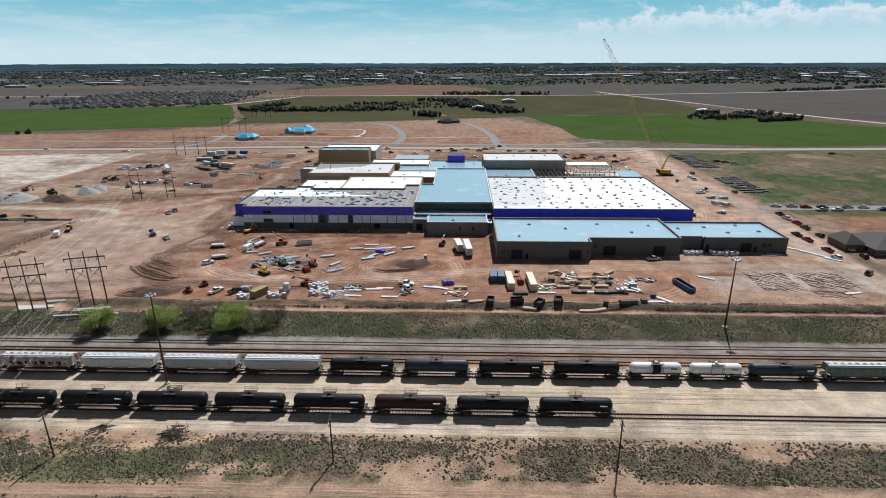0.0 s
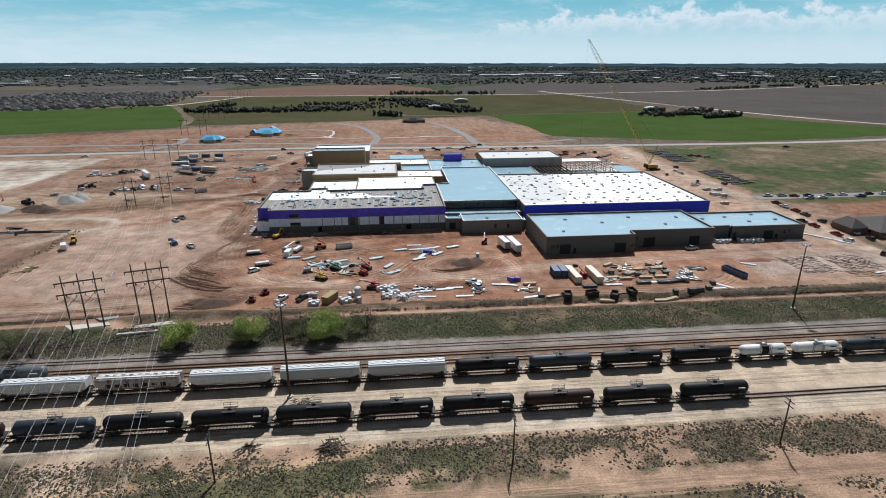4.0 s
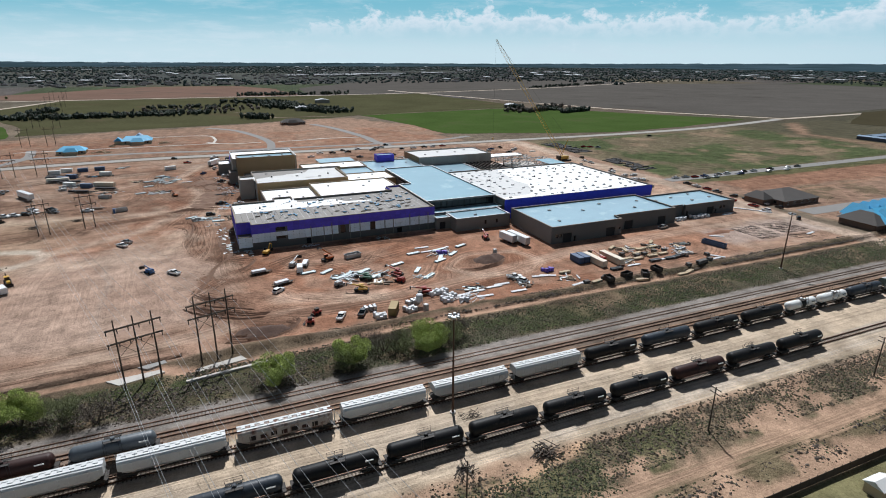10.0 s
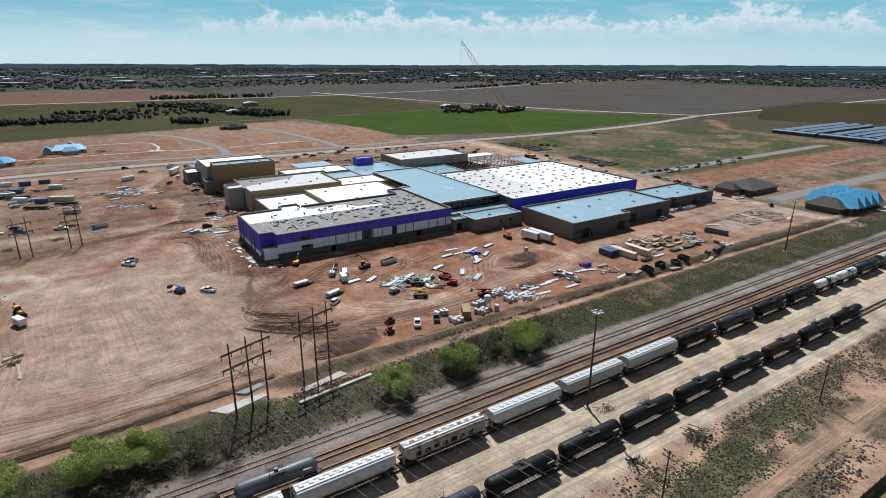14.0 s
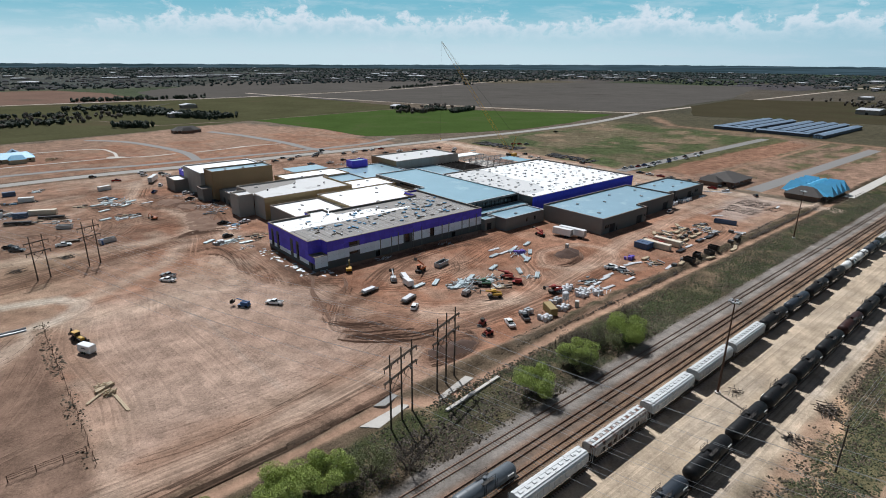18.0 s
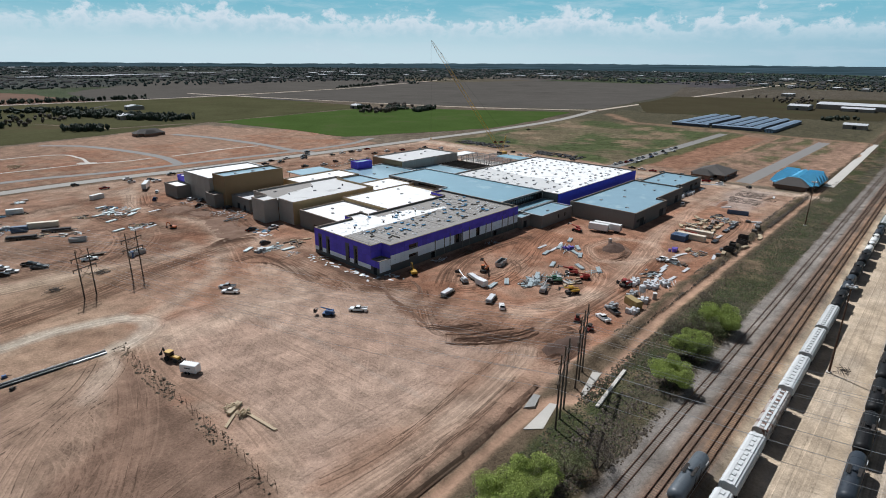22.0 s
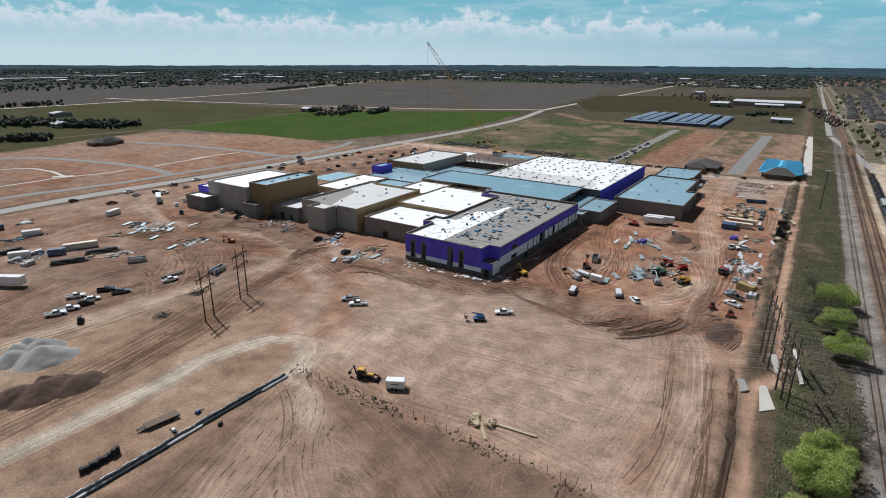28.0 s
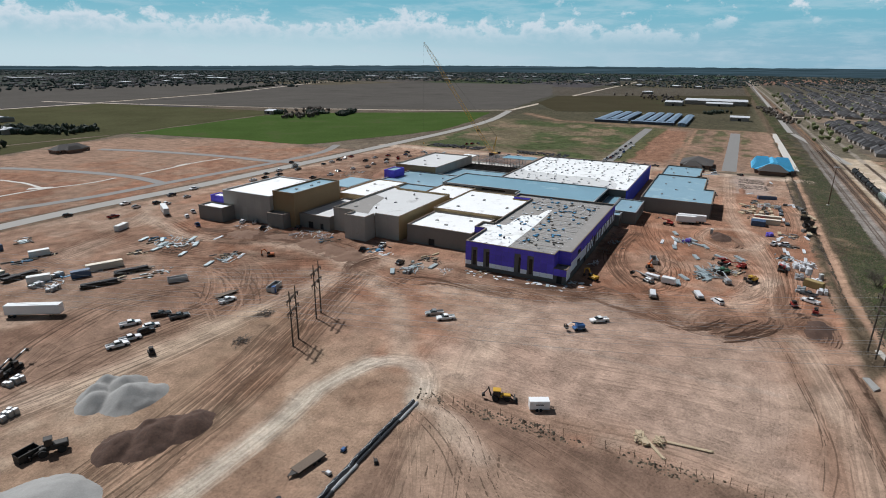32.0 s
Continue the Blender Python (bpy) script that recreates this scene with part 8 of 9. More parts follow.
def stack(name, label, mat, ln, w, layers, n, group="goods laid out in the yard"):
    """Boards or studs in layers, a little out of line."""
    th = thing(name, (0, 0, -60), label, "building material", group)
    for s in (-0.35, 0.35):
        part("bearer", Geo().box(s * ln - 0.08, -w / 2, 0, s * ln + 0.08, w / 2, 0.12), M["lumber"], th)
    for k in range(layers):
        for i in range(n):
            a = -w / 2 + i * w / n
            j = R.uniform(-0.25, 0.25)
            part("board", Geo().box(-ln / 2 + j, a, 0.12 + k * 0.24, ln / 2 + j, a + w / n - 0.03, 0.12 + k * 0.24 + 0.22), mat, th)
    return th


def heap_of_boxes(name, label, mat, group="goods laid out in the yard"):
    th = thing(name, (0, 0, -60), label, "pallet", group)
    for i in range(7):
        x, y = (i % 3 - 1) * 1.25 + R.uniform(-0.2, 0.2), (i // 3 - 1) * 1.2 + R.uniform(-0.2, 0.2)
        h = R.uniform(0.8, 1.7)
        part("strapped_pack", Geo().slab(x - 0.55, y - 0.5, 0, x + 0.55, y + 0.5, h, 0.1, pose(0, 0, 0, 0, 0, R.uniform(-12, 12))), mat, th)
    return th


st = stack("steel_studs", "stack of pale blue-grey steel studs", M["stud"], 5.5, 1.6, 2, 5)
put(st, -72, 211, 30, (-67, 206, 20), (-74.8, 211.7, 60), (-69, 213, 25), (-82, 217.5, 35), (-78, 210, 25), (-66.8, 205.7, 15), (-88.5, 219, 10), (-30, 218, 40), (-34, 224.5, 15), (-36.6, 215.5, 60), (-22.8, 226, 20), (-45, 224.3, 10), (-38, 212.5, 25), (-146.4, 432.6, 20), (-147, 419.2, 15), (-140.4, 407, 35), (-152.6, 416, 10), (-151.6, 401.4, 25), (-154.8, 382.8, 20), (-143, 425, 50), (-136, 414, 25), (-48, 199, 35), (-50, 206, 55), (-55, 215, 20), (-122, 311, 20), (-128, 316, 30), (-116, 305, 0), (140, 430, 0), (60, 430, 10), (90, 420, 20), (120, 410, 80))
ws = stack("white_boards", "stack of long white boards on the dirt", M["plastic_white"], 6.0, 1.2, 1, 3)
put(ws, -43.9, 178.8, 5, (-38, 179.9, 0), (-37.2, 175.1, -5), (-30.6, 181, 3), (-27, 182, 0), (-24.4, 174.6, 0), (-10.4, 183.3, -10), (-7.2, 182.7, -25), (90.3, 194, -35), (-31, 226, 20), (-39, 230, 0), (-38.4, 224.6, 5), (65, 172.4, 0), (68.4, 174, -50), (-1.6, 171.6, 10), (-142, 379, 25), (-148, 380, 15), (-130, 405, 10), (147, 219, -50), (144, 223, -50), (141, 227, -50), (149, 215, -45), (126, 219.4, 0), (129, 220.6, -10), (138, 230, -50), (44, 180, 0), (30, 179.2, 0), (135, 181, 10))
lb = stack("lumber_stack", "stack of pale timber on bearers", M["lumber"], 4.5, 1.4, 3, 5)
put(lb, 31.6, 185.2, 5, (36.2, 184, 0), (40, 189, 10), (45, 192.6, 3), (52, 193, 0), (44, 184.4, -5), (50, 184.8, 0), (58.6, 184.6, 60), (62, 189, 80), (35, 198.6, 30), (55.6, 198, 40), (0, 182.6, 0), (5, 170, 10), (22.4, 166.4, -10), (40.6, 164.9, 0), (45, 166, 20), (38, 194, 70), (-187.3, 217.0, 30))
bk = stack("masonry_pallet", "pallet of dark grey concrete blocks", M["block_dark"], 1.9, 1.6, 5, 4)
put(bk, 47.6, 169.2, 80, (53.2, 169.4, 10), (55, 169.8, 10), (57.2, 170.3, 5), (60.6, 171, 0), (65.3, 176.6, 80), (1.2, 170.9, 0), (9.7, 172, 30), (42, 187, 0), (48, 188, 0), (53, 187.4, 0), (38, 186.5, 0), (33, 190, 0))
bt = stack("black_pipes", "row of black plastic pipes", M["liner"], 5.0, 1.8, 3, 5)
put(bt, 48.8, 179.6, 0, (20.6, 178.2, 0), (53.8, 180, 5), (41, 179.8, 0))
lp = stack("long_timbers", "long yellow timbers lying on the dirt", M["lumber"], 9.0, 0.7, 1, 4)
put(lp, -185.5, 207.9, -84, (-188.5, 215.0, 40))
wb = heap_of_boxes("white_pack", "heap of white plastic-wrapped bundles", M["plastic_white"])
put(wb, -52.8, 183.8, 10, (-49.6, 184.2, 30), (-50.6, 177.0, 0), (-45.4, 175.2, 60), (-48.4, 179.5, 20), (94, 221.5, 0), (97.5, 221.8, 30), (105, 221.2, 0), (108.4, 221, 50), (112, 221.2, 10), (-64.5, 174.6, 20), (-74.6, 173.6, 0), (141, 306, 20), (145, 303, 10))
pb = heap_of_boxes("purple_pack", "heap of purple and blue wrapped bundles", M["tarp_purple"])
put(pb, -34, 220.5, 0, (-4.8, 187.2, 20), (-89, 279, 0))
gb = heap_of_boxes("grey_pack", "heap of grey wrapped goods", M["galv"])
put(gb, -62, 179.6, 10, (-76, 180.2, 0), (143, 318, 20), (150, 317, 10), (135, 285, 0), (-199, 417, 10), (-198, 409, 30), (-190, 421, 10), (-125.8, 311, 20), (60, 186, 20), (56, 181, 0), (-236.5, 357, 10), (-245, 343.5, 20))
jn = thing("portable_toilet", (-14.4, 211, ground_z(-14.4, 211)), "pale grey portable toilet cabin", "portable toilet", "toilet cabins")
part("cabin", Geo().slab(-0.6, -0.6, 0.1, 0.6, 0.6, 2.2, 0.05), M["galv"], jn)
part("roof", Geo().slab(-0.65, -0.65, 2.2, 0.65, 0.65, 2.4, 0.1), M["sheet"], jn)
part("door", Geo().box(-0.4, -0.64, 0.15, 0.4, -0.6, 2.0), M["stud"], jn)
part("skid", Geo().box(-0.7, -0.6, 0, 0.7, -0.45, 0.1).box(-0.7, 0.45, 0, 0.7, 0.6, 0.1), M["steel_dark"], jn)
copy_thing(jn, pose(-60, 172.2, ground_z(-60, 172.2), 0, 0, 30))
silo = thing("mortar_silo", (-60.6, 176.4, 0), "white mortar silo mixer on legs", "silo")
part("drum", Geo().lathe([(1.2, 0.3), (2.0, 1.1), (4.0, 1.1), (4.3, 0.7)], "z", 14), M["plastic_white"], silo)
for k in range(4):
    w = math.pi / 4 + k * math.pi / 2
    part("leg", Geo().tube((1.2 * math.cos(w), 1.2 * math.sin(w), -0.1), (0.95 * math.cos(w), 0.95 * math.sin(w), 2.2), 0.08, n=6), M["galv"], silo)

# trusses and brush heaped loosely
def jumble(name, label, category, mat, x, y, n, rad, ln, thick, seed, high=1.2):
    q = random.Random(seed)
    th = thing(name, (x, y, ground_z(x, y)), label, category)
    tangle = Geo()
    for i in range(n):
        a, z = q.choice((0.4, 0.6, 1.9)) + q.uniform(-0.35, 0.35), 0.1 + (i / n) * high
        cx, cy = q.uniform(-rad, rad), q.uniform(-rad, rad) * 0.7
        l2 = ln * q.uniform(0.5, 1.0) / 2
        dz = min(z, q.uniform(-0.25, 0.25))
        if name == "brush_heap":
            tangle.tube((cx - l2 * math.cos(a), cy - l2 * math.sin(a), z - dz), (cx + l2 * math.cos(a), cy + l2 * math.sin(a), z + dz), thick, n=4)
            continue
        part("stick", Geo().tube((cx - l2 * math.cos(a), cy - l2 * math.sin(a), z - dz), (cx + l2 * math.cos(a), cy + l2 * math.sin(a), z + dz), thick, n=4), mat, th)
    if tangle.v:
        tagged(part("tangle", tangle, mat, th), kind="stuff")
    return th


for k, (x, y) in enumerate(((-187.6, 217.4), (-186.6, 213.6))):
    jumble("timber_heap", "tumbled heap of tan timber trusses on the dirt", "timber heap", M["lumber"], x, y, 40, 1.3, 1.7, 0.12, 4 + 30 * k, 1.0)
jumble("brush_heap", "heap of grey cut branches", "brush", M["twig"], -178.9, 331, 40, 2.6, 3.4, 0.07, 5, 0.8)
jumble("brush_heap", "heap of grey cut branches on the slope", "brush", M["twig"], -195.4, 323.8, 40, 2.6, 3.6, 0.07, 6, 0.9)
jumble("brush_heap", "dark heap of dead branches beside the lane", "brush", M["timber"], -62.5, 100.4, 46, 2.4, 3.6, 0.09, 7, 1.1)
jumble("brush_heap", "dark dead wood on the verge", "brush", M["timber"], -80, 101, 20, 2.4, 2.6, 0.08, 9, 0.5)
jumble("brush_heap", "small heap of debris between the tracks", "brush", M["twig"], -71, 117.5, 26, 2.0, 2.0, 0.07, 8, 0.5)
jumble("rubble_heap", "scattered pale rubble and sheeting", "rubble", M["plastic_white"], -108, 376, 26, 6.0, 3.0, 0.12, 15, 0.5)
jumble("rubble_heap", "scattered dark timber offcuts beside the wall", "rubble", M["tie"], -60, 250, 30, 9.0, 3.0, 0.12, 16, 0.6)
for k, (x, y) in enumerate(((-112, 410), (-106, 396), (-100, 372), (-112, 306), (-118, 299), (-113, 285), (-50, 249), (-40, 250), (-82, 250), (115, 300), (122, 420), (100, 440), (30, 440), (-20, 450), (-60, 455), (-110, 388))):
    jumble("rubble_heap", "scattered offcuts and pale rubble", "rubble", (M["plastic_white"], M["lumber"], M["stud"], M["tie"])[k % 4], x, y, 12, 3.0, 2.6, 0.11, 40 + k, 0.4)

# ---- earth and gravel heaps ----
def mound(name, label, mat, x, y, tops, seed, res=0.9):
    """A heap with several rounded tops (dx, dy, radius x, radius y, height)."""
    th = thing(name, (x, y, 0), label, "mound")
    ext = max(max(abs(a) + rx, abs(b) + ry) for a, b, rx, ry, _ in tops) + 1.5
    n = int(2 * ext / res) + 1
    xs = np.linspace(-ext, ext, n)
    gx, gy = np.meshgrid(xs, xs)
    h = np.full(gx.shape, -0.5)
    for a, b, rx, ry, top in tops:
        d = np.hypot((gx - a) / rx, (gy - b) / ry) + 0.25 * (fbm(gx + x, gy + y, 4, seed) - 0.5)
        h = np.maximum(h, top * (1.1 - np.sqrt(np.maximum(d, 0) ** 2 + 0.05)) - 0.05 * (d > 1))
    h += (fbm(gx + x, gy + y, 2.2, seed + 5) - 0.5) * (0.5 if mat is M["gravel"] else 1.1) + (fbm(gx + x, gy + y, 5.0, seed + 9) - 0.5) * (0.6 if mat is M["gravel"] else 1.0)
    g = Geo()
    idx2 = -np.ones(gx.shape, int)
    on = h > -0.35
    big = on.copy()
    big[1:] |= on[:-1]
    big[:-1] |= on[1:]
    big[:, 1:] |= on[:, :-1]
    big[:, :-1] |= on[:, 1:]
    for j, i in zip(*np.nonzero(big)):
        idx2[j, i] = len(g.v)
        g.v.append((gx[j, i], gy[j, i], max(h[j, i], -0.5)))
    for j in range(n - 1):
        for i in range(n - 1):
            q = (idx2[j, i], idx2[j, i + 1], idx2[j + 1, i + 1], idx2[j + 1, i])
            if min(q) >= 0:
                g.f.append(q)
    part("mound_body", g, mat, th, smooth=True)
    return th


mound("gravel_pile", "pale grey gravel pile with several tops", M["gravel"], -228.5, 328.5, ((1.0, -3.0, 6.8, 5.8, 4.6), (-4.2, 2.6, 4.4, 4.0, 3.4), (-2.0, 5.4, 4.2, 3.8, 3.8), (1.6, 6.6, 3.8, 3.8, 4.2), (3.0, 2.6, 5.0, 4.6, 3.8), (4.0, -4.5, 4.4, 4.0, 2.6)), 3, 0.4)
mound("gravel_pile", "low pale gravel pile at the site edge", M["gravel"], -257, 308, ((0, 0, 8, 10, 4.0), (-7, 6, 8, 7, 3.4)), 4, 0.6)
mound("gravel_pile", "long grey gravel bank beside the pad", M["gravel"], -276, 318, ((0, 0, 12, 7, 2.6), (-14, 1, 9, 6, 2.0)), 14)
mound("spoil_pile", "dark brown heap of dug earth", M["spoil"], -234.5, 308.6, ((0, 0, 8.0, 5.5, 3.4), (5.5, -3.5, 6, 4.5, 2.6), (-5, 3, 5.5, 4.5, 2.9), (1, 2.5, 3.5, 3, 3.6)), 5, 0.42)
mound("spoil_pile", "dark earth heap with a dug pit", M["spoil"], -19.5, 206.8, ((0, 0, 6, 4, 2.2), (4, 1.5, 3.5, 3, 1.7)), 6)
mound("spoil_pile", "low dark heap of damp earth", M["spoil"], -108.5, 177, ((0, 0, 7, 3.6, 1.3), (-5, 2, 4, 3, 0.9)), 7)
mound("spoil_pile", "long low ridge of red earth", M["redspoil"], 97, 198.2, ((0, 0, 8, 1.8, 1.1),), 8)
mound("spoil_pile", "red earth heap beside the hall", M["redspoil"], 121, 372, ((0, 0, 7, 14, 2.2),), 9)
mound("spoil_pile", "red earth heap beside the hall", M["redspoil"], 116, 340, ((0, 0, 4, 12, 1.6),), 10)
mound("spoil_pile", "red earth heaps near the road", M["redspoil"], 40, 425, ((0, 0, 9, 5, 2.0), (10, 3, 8, 5, 1.6), (-12, -2, 8, 4, 1.6)), 11)
mound("spoil_pile", "rough red earth banks before the west front", M["mud"], -118, 352, ((0, 0, 8, 9, 1.3), (2, 14, 7, 8, 1.4), (-3, -12, 7, 6, 1.0)), 12)
mound("spoil_pile", "rough red earth banks before the stage tower", M["mud"], -120, 398, ((0, 0, 8, 10, 1.4), (4, -14, 7, 8, 1.2)), 13)

# ---- culvert, fence, ditch lining ----
cv = thing("culvert", (-130, 162, 0), "pale concrete drainage apron and wing walls", "culvert", kind="structure")
for x0, y0, x1, y1, x2, y2, x3, y3, za, zb in ((-148.2, 164.6, -145.0, 161.6, -134.9, 164.2, -136.0, 165.6, 0.1, 0.22), (-127.0, 162.4, -128.3, 161.0, -115.0, 163.2, -116.4, 165.0, -0.1, 0.25), (-141.5, 169.2, -139.2, 167.6, -134.5, 169.1, -135.2, 170.6, 0.05, 0.1)):
    part("apron", Geo().add([(x0, y0, -0.6), (x1, y1, -0.6), (x2, y2, -0.6), (x3, y3, -0.6), (x0, y0, zb), (x1, y1, za), (x2, y2, za), (x3, y3, zb)], [(3, 2, 1, 0), (4, 5, 6, 7), (0, 1, 5, 4), (1, 2, 6, 5), (2, 3, 7, 6), (3, 0, 4, 7)]), M["gravel"] if x0 < -141 and y0 > 166 else M["concrete"], cv, world=True)
part("wing_wall", Geo().prism([(-129.9, 157.2), (-129.7, 156.4), (-110.1, 158.8), (-110.3, 159.6)], -0.6, 0.5), M["concrete"], cv, world=True)
fc = thing("fence", (-194, 227, 0), "leaning wire fence with thin rusty posts", "fence")
q = random.Random(3)
ys = np.arange(188.5, 266, 2.9)
wg = [Geo(), Geo()]
tops = []
for y in ys:
    lean = q.uniform(-0.35, 0.25)
    p, t = (-194.2 + q.uniform(-0.2, 0.2), y, -0.3), (-194.2 + lean, y + q.uniform(-0.3, 0.3), q.uniform(1.7, 2.3))
    part("post", Geo().tube(p, t, 0.055, n=5), M["rust"], fc, world=True)
    tops.append((p, t))
for (p, t), (p2, t2) in zip(tops, tops[1:]):
    for k, f in enumerate((0.45, 0.85)):
        wg[k].tube(Vector(p).lerp(t, f), Vector(p2).lerp(t2, f), 0.02, n=3, cap=False)
for g in wg:
    part("wire", g, M["rust"], fc, world=True)
gt = thing("pipe_gate", (-202, 193.2, 0), "rusty pipe gate across the field track", "gate")
for x in (-208, -203.5, -199, -195):
    part("post", Geo().tube((x, 193.2, -0.3), (x, 193.2, 1.6), 0.09, n=6), M["rust"], gt, world=True)
for z in (0.6, 1.1, 1.5):
    part("bar", Geo().tube((-208, 193.2, z), (-195, 193.2, z), 0.05, n=5), M["rust"], gt, world=True)
dl = thing("drain_pipe", (-230, 266.6, 0), "long black plastic drain sleeve lying in a trench", "pipe")
for i in range(16):
    x = -198 - i * 8.0
    part("sleeve", Geo().lathe([(x - 8.0, 0.46), (x - 6, 0.56), (x - 3, 0.46), (x, 0.54)], "x", 8, pose(0, 266.6 + 0.25 * math.sin(i), 0.3)), M["liner"], dl, world=True)
    part("sleeve", Geo().lathe([(x - 8.0, 0.34), (x - 5, 0.44), (x - 2.5, 0.32), (x, 0.4)], "x", 8, pose(0, 265.55 + 0.25 * math.sin(i), 0.2)), M["liner"] if i % 3 else M["galv"], dl, world=True)
    # pale strips added along the top to paint the sleeve's silvery sheen
    fold = Geo()
    for k in range(4):
        a, y0 = x - 2.0 * k, 266.6 + 0.25 * math.sin(i)
        fold.tube((a, y0 + 0.16 * (-1) ** k, 0.78), (a - 1.9, y0 - 0.2 * (-1) ** k, 0.74), 0.09, 0.04, 4)
    part("fold", fold, M["galv"], dl, "pale zigzag strip painting the silvery sheen of the sleeve", world=True)
rr = thing("wire_rolls", (-240.2, 271.8, ground_z(-240.2, 271.8)), "row of dark rolled wire mesh standing on the dirt", "wire rolls")
for k in range(9):
    part("roll", Geo().lathe([(0, 0.42), (0.05, 0.5), (1.2 + 0.5 * (k > 6), 0.5), (1.25 + 0.5 * (k > 6), 0.3)], "z", 9, pose(-3.4 + 0.85 * k, 0.15 * (-1) ** k, 0)), M["rebar"], rr)
for i, (x, y) in enumerate(((-219.6, 270.6), (-219.5, 262.8), (-226.5, 269))):
    gbx = thing("pump", (x, y, ground_z(x, y), 0, 0, 40 * i), "small pump set with a blue motor", "pump", "pumps beside the drain")
    part("motor", Geo().slab(-0.5, -0.35, 0.15, 0.5, 0.35, 0.8, 0.08), (M["blue_m"], M["steel_dark"], M["plastic_white"])[i], gbx)
    part("base", Geo().box(-0.7, -0.4, 0, 0.7, 0.4, 0.15), M["steel_dark"], gbx)
    part("hose", Geo().tube((0.5, 0, 0.4), (1.6, 0.3, 0.1), 0.09, n=6), M["liner"], gbx)

# dark rows: rebar mats and stacked black pipe on the lots
def bar_rows(label, x0, x1, y0, y1, n, skew, seed, thick=0.14, high=0.2, bit=3.0):
    q2 = random.Random(seed)
    th = thing("rebar_rows", ((x0 + x1) / 2, (y0 + y1) / 2, 0), label, "rebar", "dark rows of reinforcing steel")
    for i in range(n):
        g = Geo()
        y = y0 + (y1 - y0) * (i + 0.5) / n
        x = x0
        while x < x1:
            l2 = bit * q2.uniform(0.6, 1.4)
            if q2.random() < 0.85:
                w = thick * q2.uniform(0.6, 1.4)
                e, dy = min(x + l2, x1), q2.uniform(-0.2, 0.2)
                g.prism([(x, y - w / 2 + dy), (e, y - w / 2 + dy + skew * (e - x)), (e, y + w / 2 + dy + skew * (e - x)), (x, y + w / 2 + dy)], -0.05, q2.uniform(0.5, 1.1) * high)
            x += l2 + q2.uniform(0.2, 0.7) * bit / 3
        tagged(part("bar_row", g, M["rebar"], th, world=True), kind="stuff")
    return th


bar_rows("rows of black reinforcing bars laid on the gravel", 106, 121, 184, 201, 15, -0.8, 1, 0.08, 0.14, 2.2)
bar_rows("rows of black reinforcing bars laid on the gravel", 124, 141, 186, 201, 13, -0.8, 2, 0.08, 0.14, 2.2)
bar_rows("short rows of black reinforcing bars", 122, 134, 178, 184, 5, -0.6, 3, 0.08, 0.14, 2.2)
bar_rows("dark rows of stored black pipe beside the road", 170, 188, 410, 464, 20, 0.0, 4, 1.5, 0.7, 6.0)
bar_rows("dark rows of stored black pipe beside the road", 168, 184, 330, 379, 18, 0.0, 5, 1.4, 0.6, 6.0)
bar_rows("dark stored pipe near the west road", -215, -196, 452, 462, 5, 0.0, 6, 1.0, 0.6, 5.0)

# loose studs and clutter in the yard
for k, (x, y, mat, n, rad, ln2, w) in enumerate(((-72, 209, "stud", 34, 5.0, 6.0, "pale blue-grey steel studs"), (-64, 207, "stud", 18, 3.5, 5.0, "pale blue-grey steel studs"), (-35, 221, "stud", 20, 4.5, 5.0, "pale blue-grey steel studs"), (46, 190, "lumber", 26, 6.0, 4.0, "sawn timber offcuts"), (58, 187, "plastic_white", 22, 5.0, 4.0, "white boards and wrap"), (35, 188, "tie", 22, 5.0, 4.0, "dark timber offcuts"), (-44, 176, "plastic_white", 18, 5.0, 4.0, "white boards and wrap"), (-51, 199, "stud", 10, 3.0, 4.0, "pale blue-grey steel studs")) + ((-143, 420, "stud", 26, 7.0, 5.0, "pale blue-grey steel studs"), (-149, 408, "tie", 18, 6.0, 4.0, "dark timber offcuts"), (-146, 381, "stud", 16, 5.0, 5.0, "pale blue-grey steel studs"), (-196, 414, "plastic_white", 16, 4.0, 3.0, "white boards and wrap"), (-122, 310, "stud", 14, 4.0, 4.0, "pale blue-grey steel studs"), (-108, 397, "plastic_white", 16, 5.0, 3.0, "white wrap and rubble"), (-106, 366, "plastic_white", 14, 5.0, 3.0, "white wrap and rubble"), (143, 300, "tie", 16, 5.0, 4.0, "dark timber offcuts"), (130, 262, "stud", 14, 4.0, 5.0, "pale blue-grey steel studs"), (70, 440, "tie", 18, 9.0, 5.0, "dark timber offcuts"), (20, 445, "stud", 18, 9.0, 5.0, "pale blue-grey steel studs"), (105, 425, "rust", 18, 8.0, 5.0, "rusty steel offcuts"))):
    jumble("material_heap", "loose heap of " + w, "building material", M[mat], x, y, n, rad, ln2, 0.13, 200 + k, 0.6)
for row in ("p w 72 446 10", "p k 82 452 0", "p r 90 446 20", "u w 60 450 0", "p s 48 447 0", "p w 36 452 10", "u k 24 456 0", "p w 10 452 0", "p g -4 456 0", "p b 112 452 0", "p k 124 458 90", "u w 132 446 90", "p r 100 462 0", "p w 86 466 0", "p k 70 464 0", "p w -100 478 0", "u k -60 474 0", "p w -40 470 10", "p r -130 478 0"):
    k, c, x, y, t = row.split()
    park(k, c, float(x), float(y), float(t))
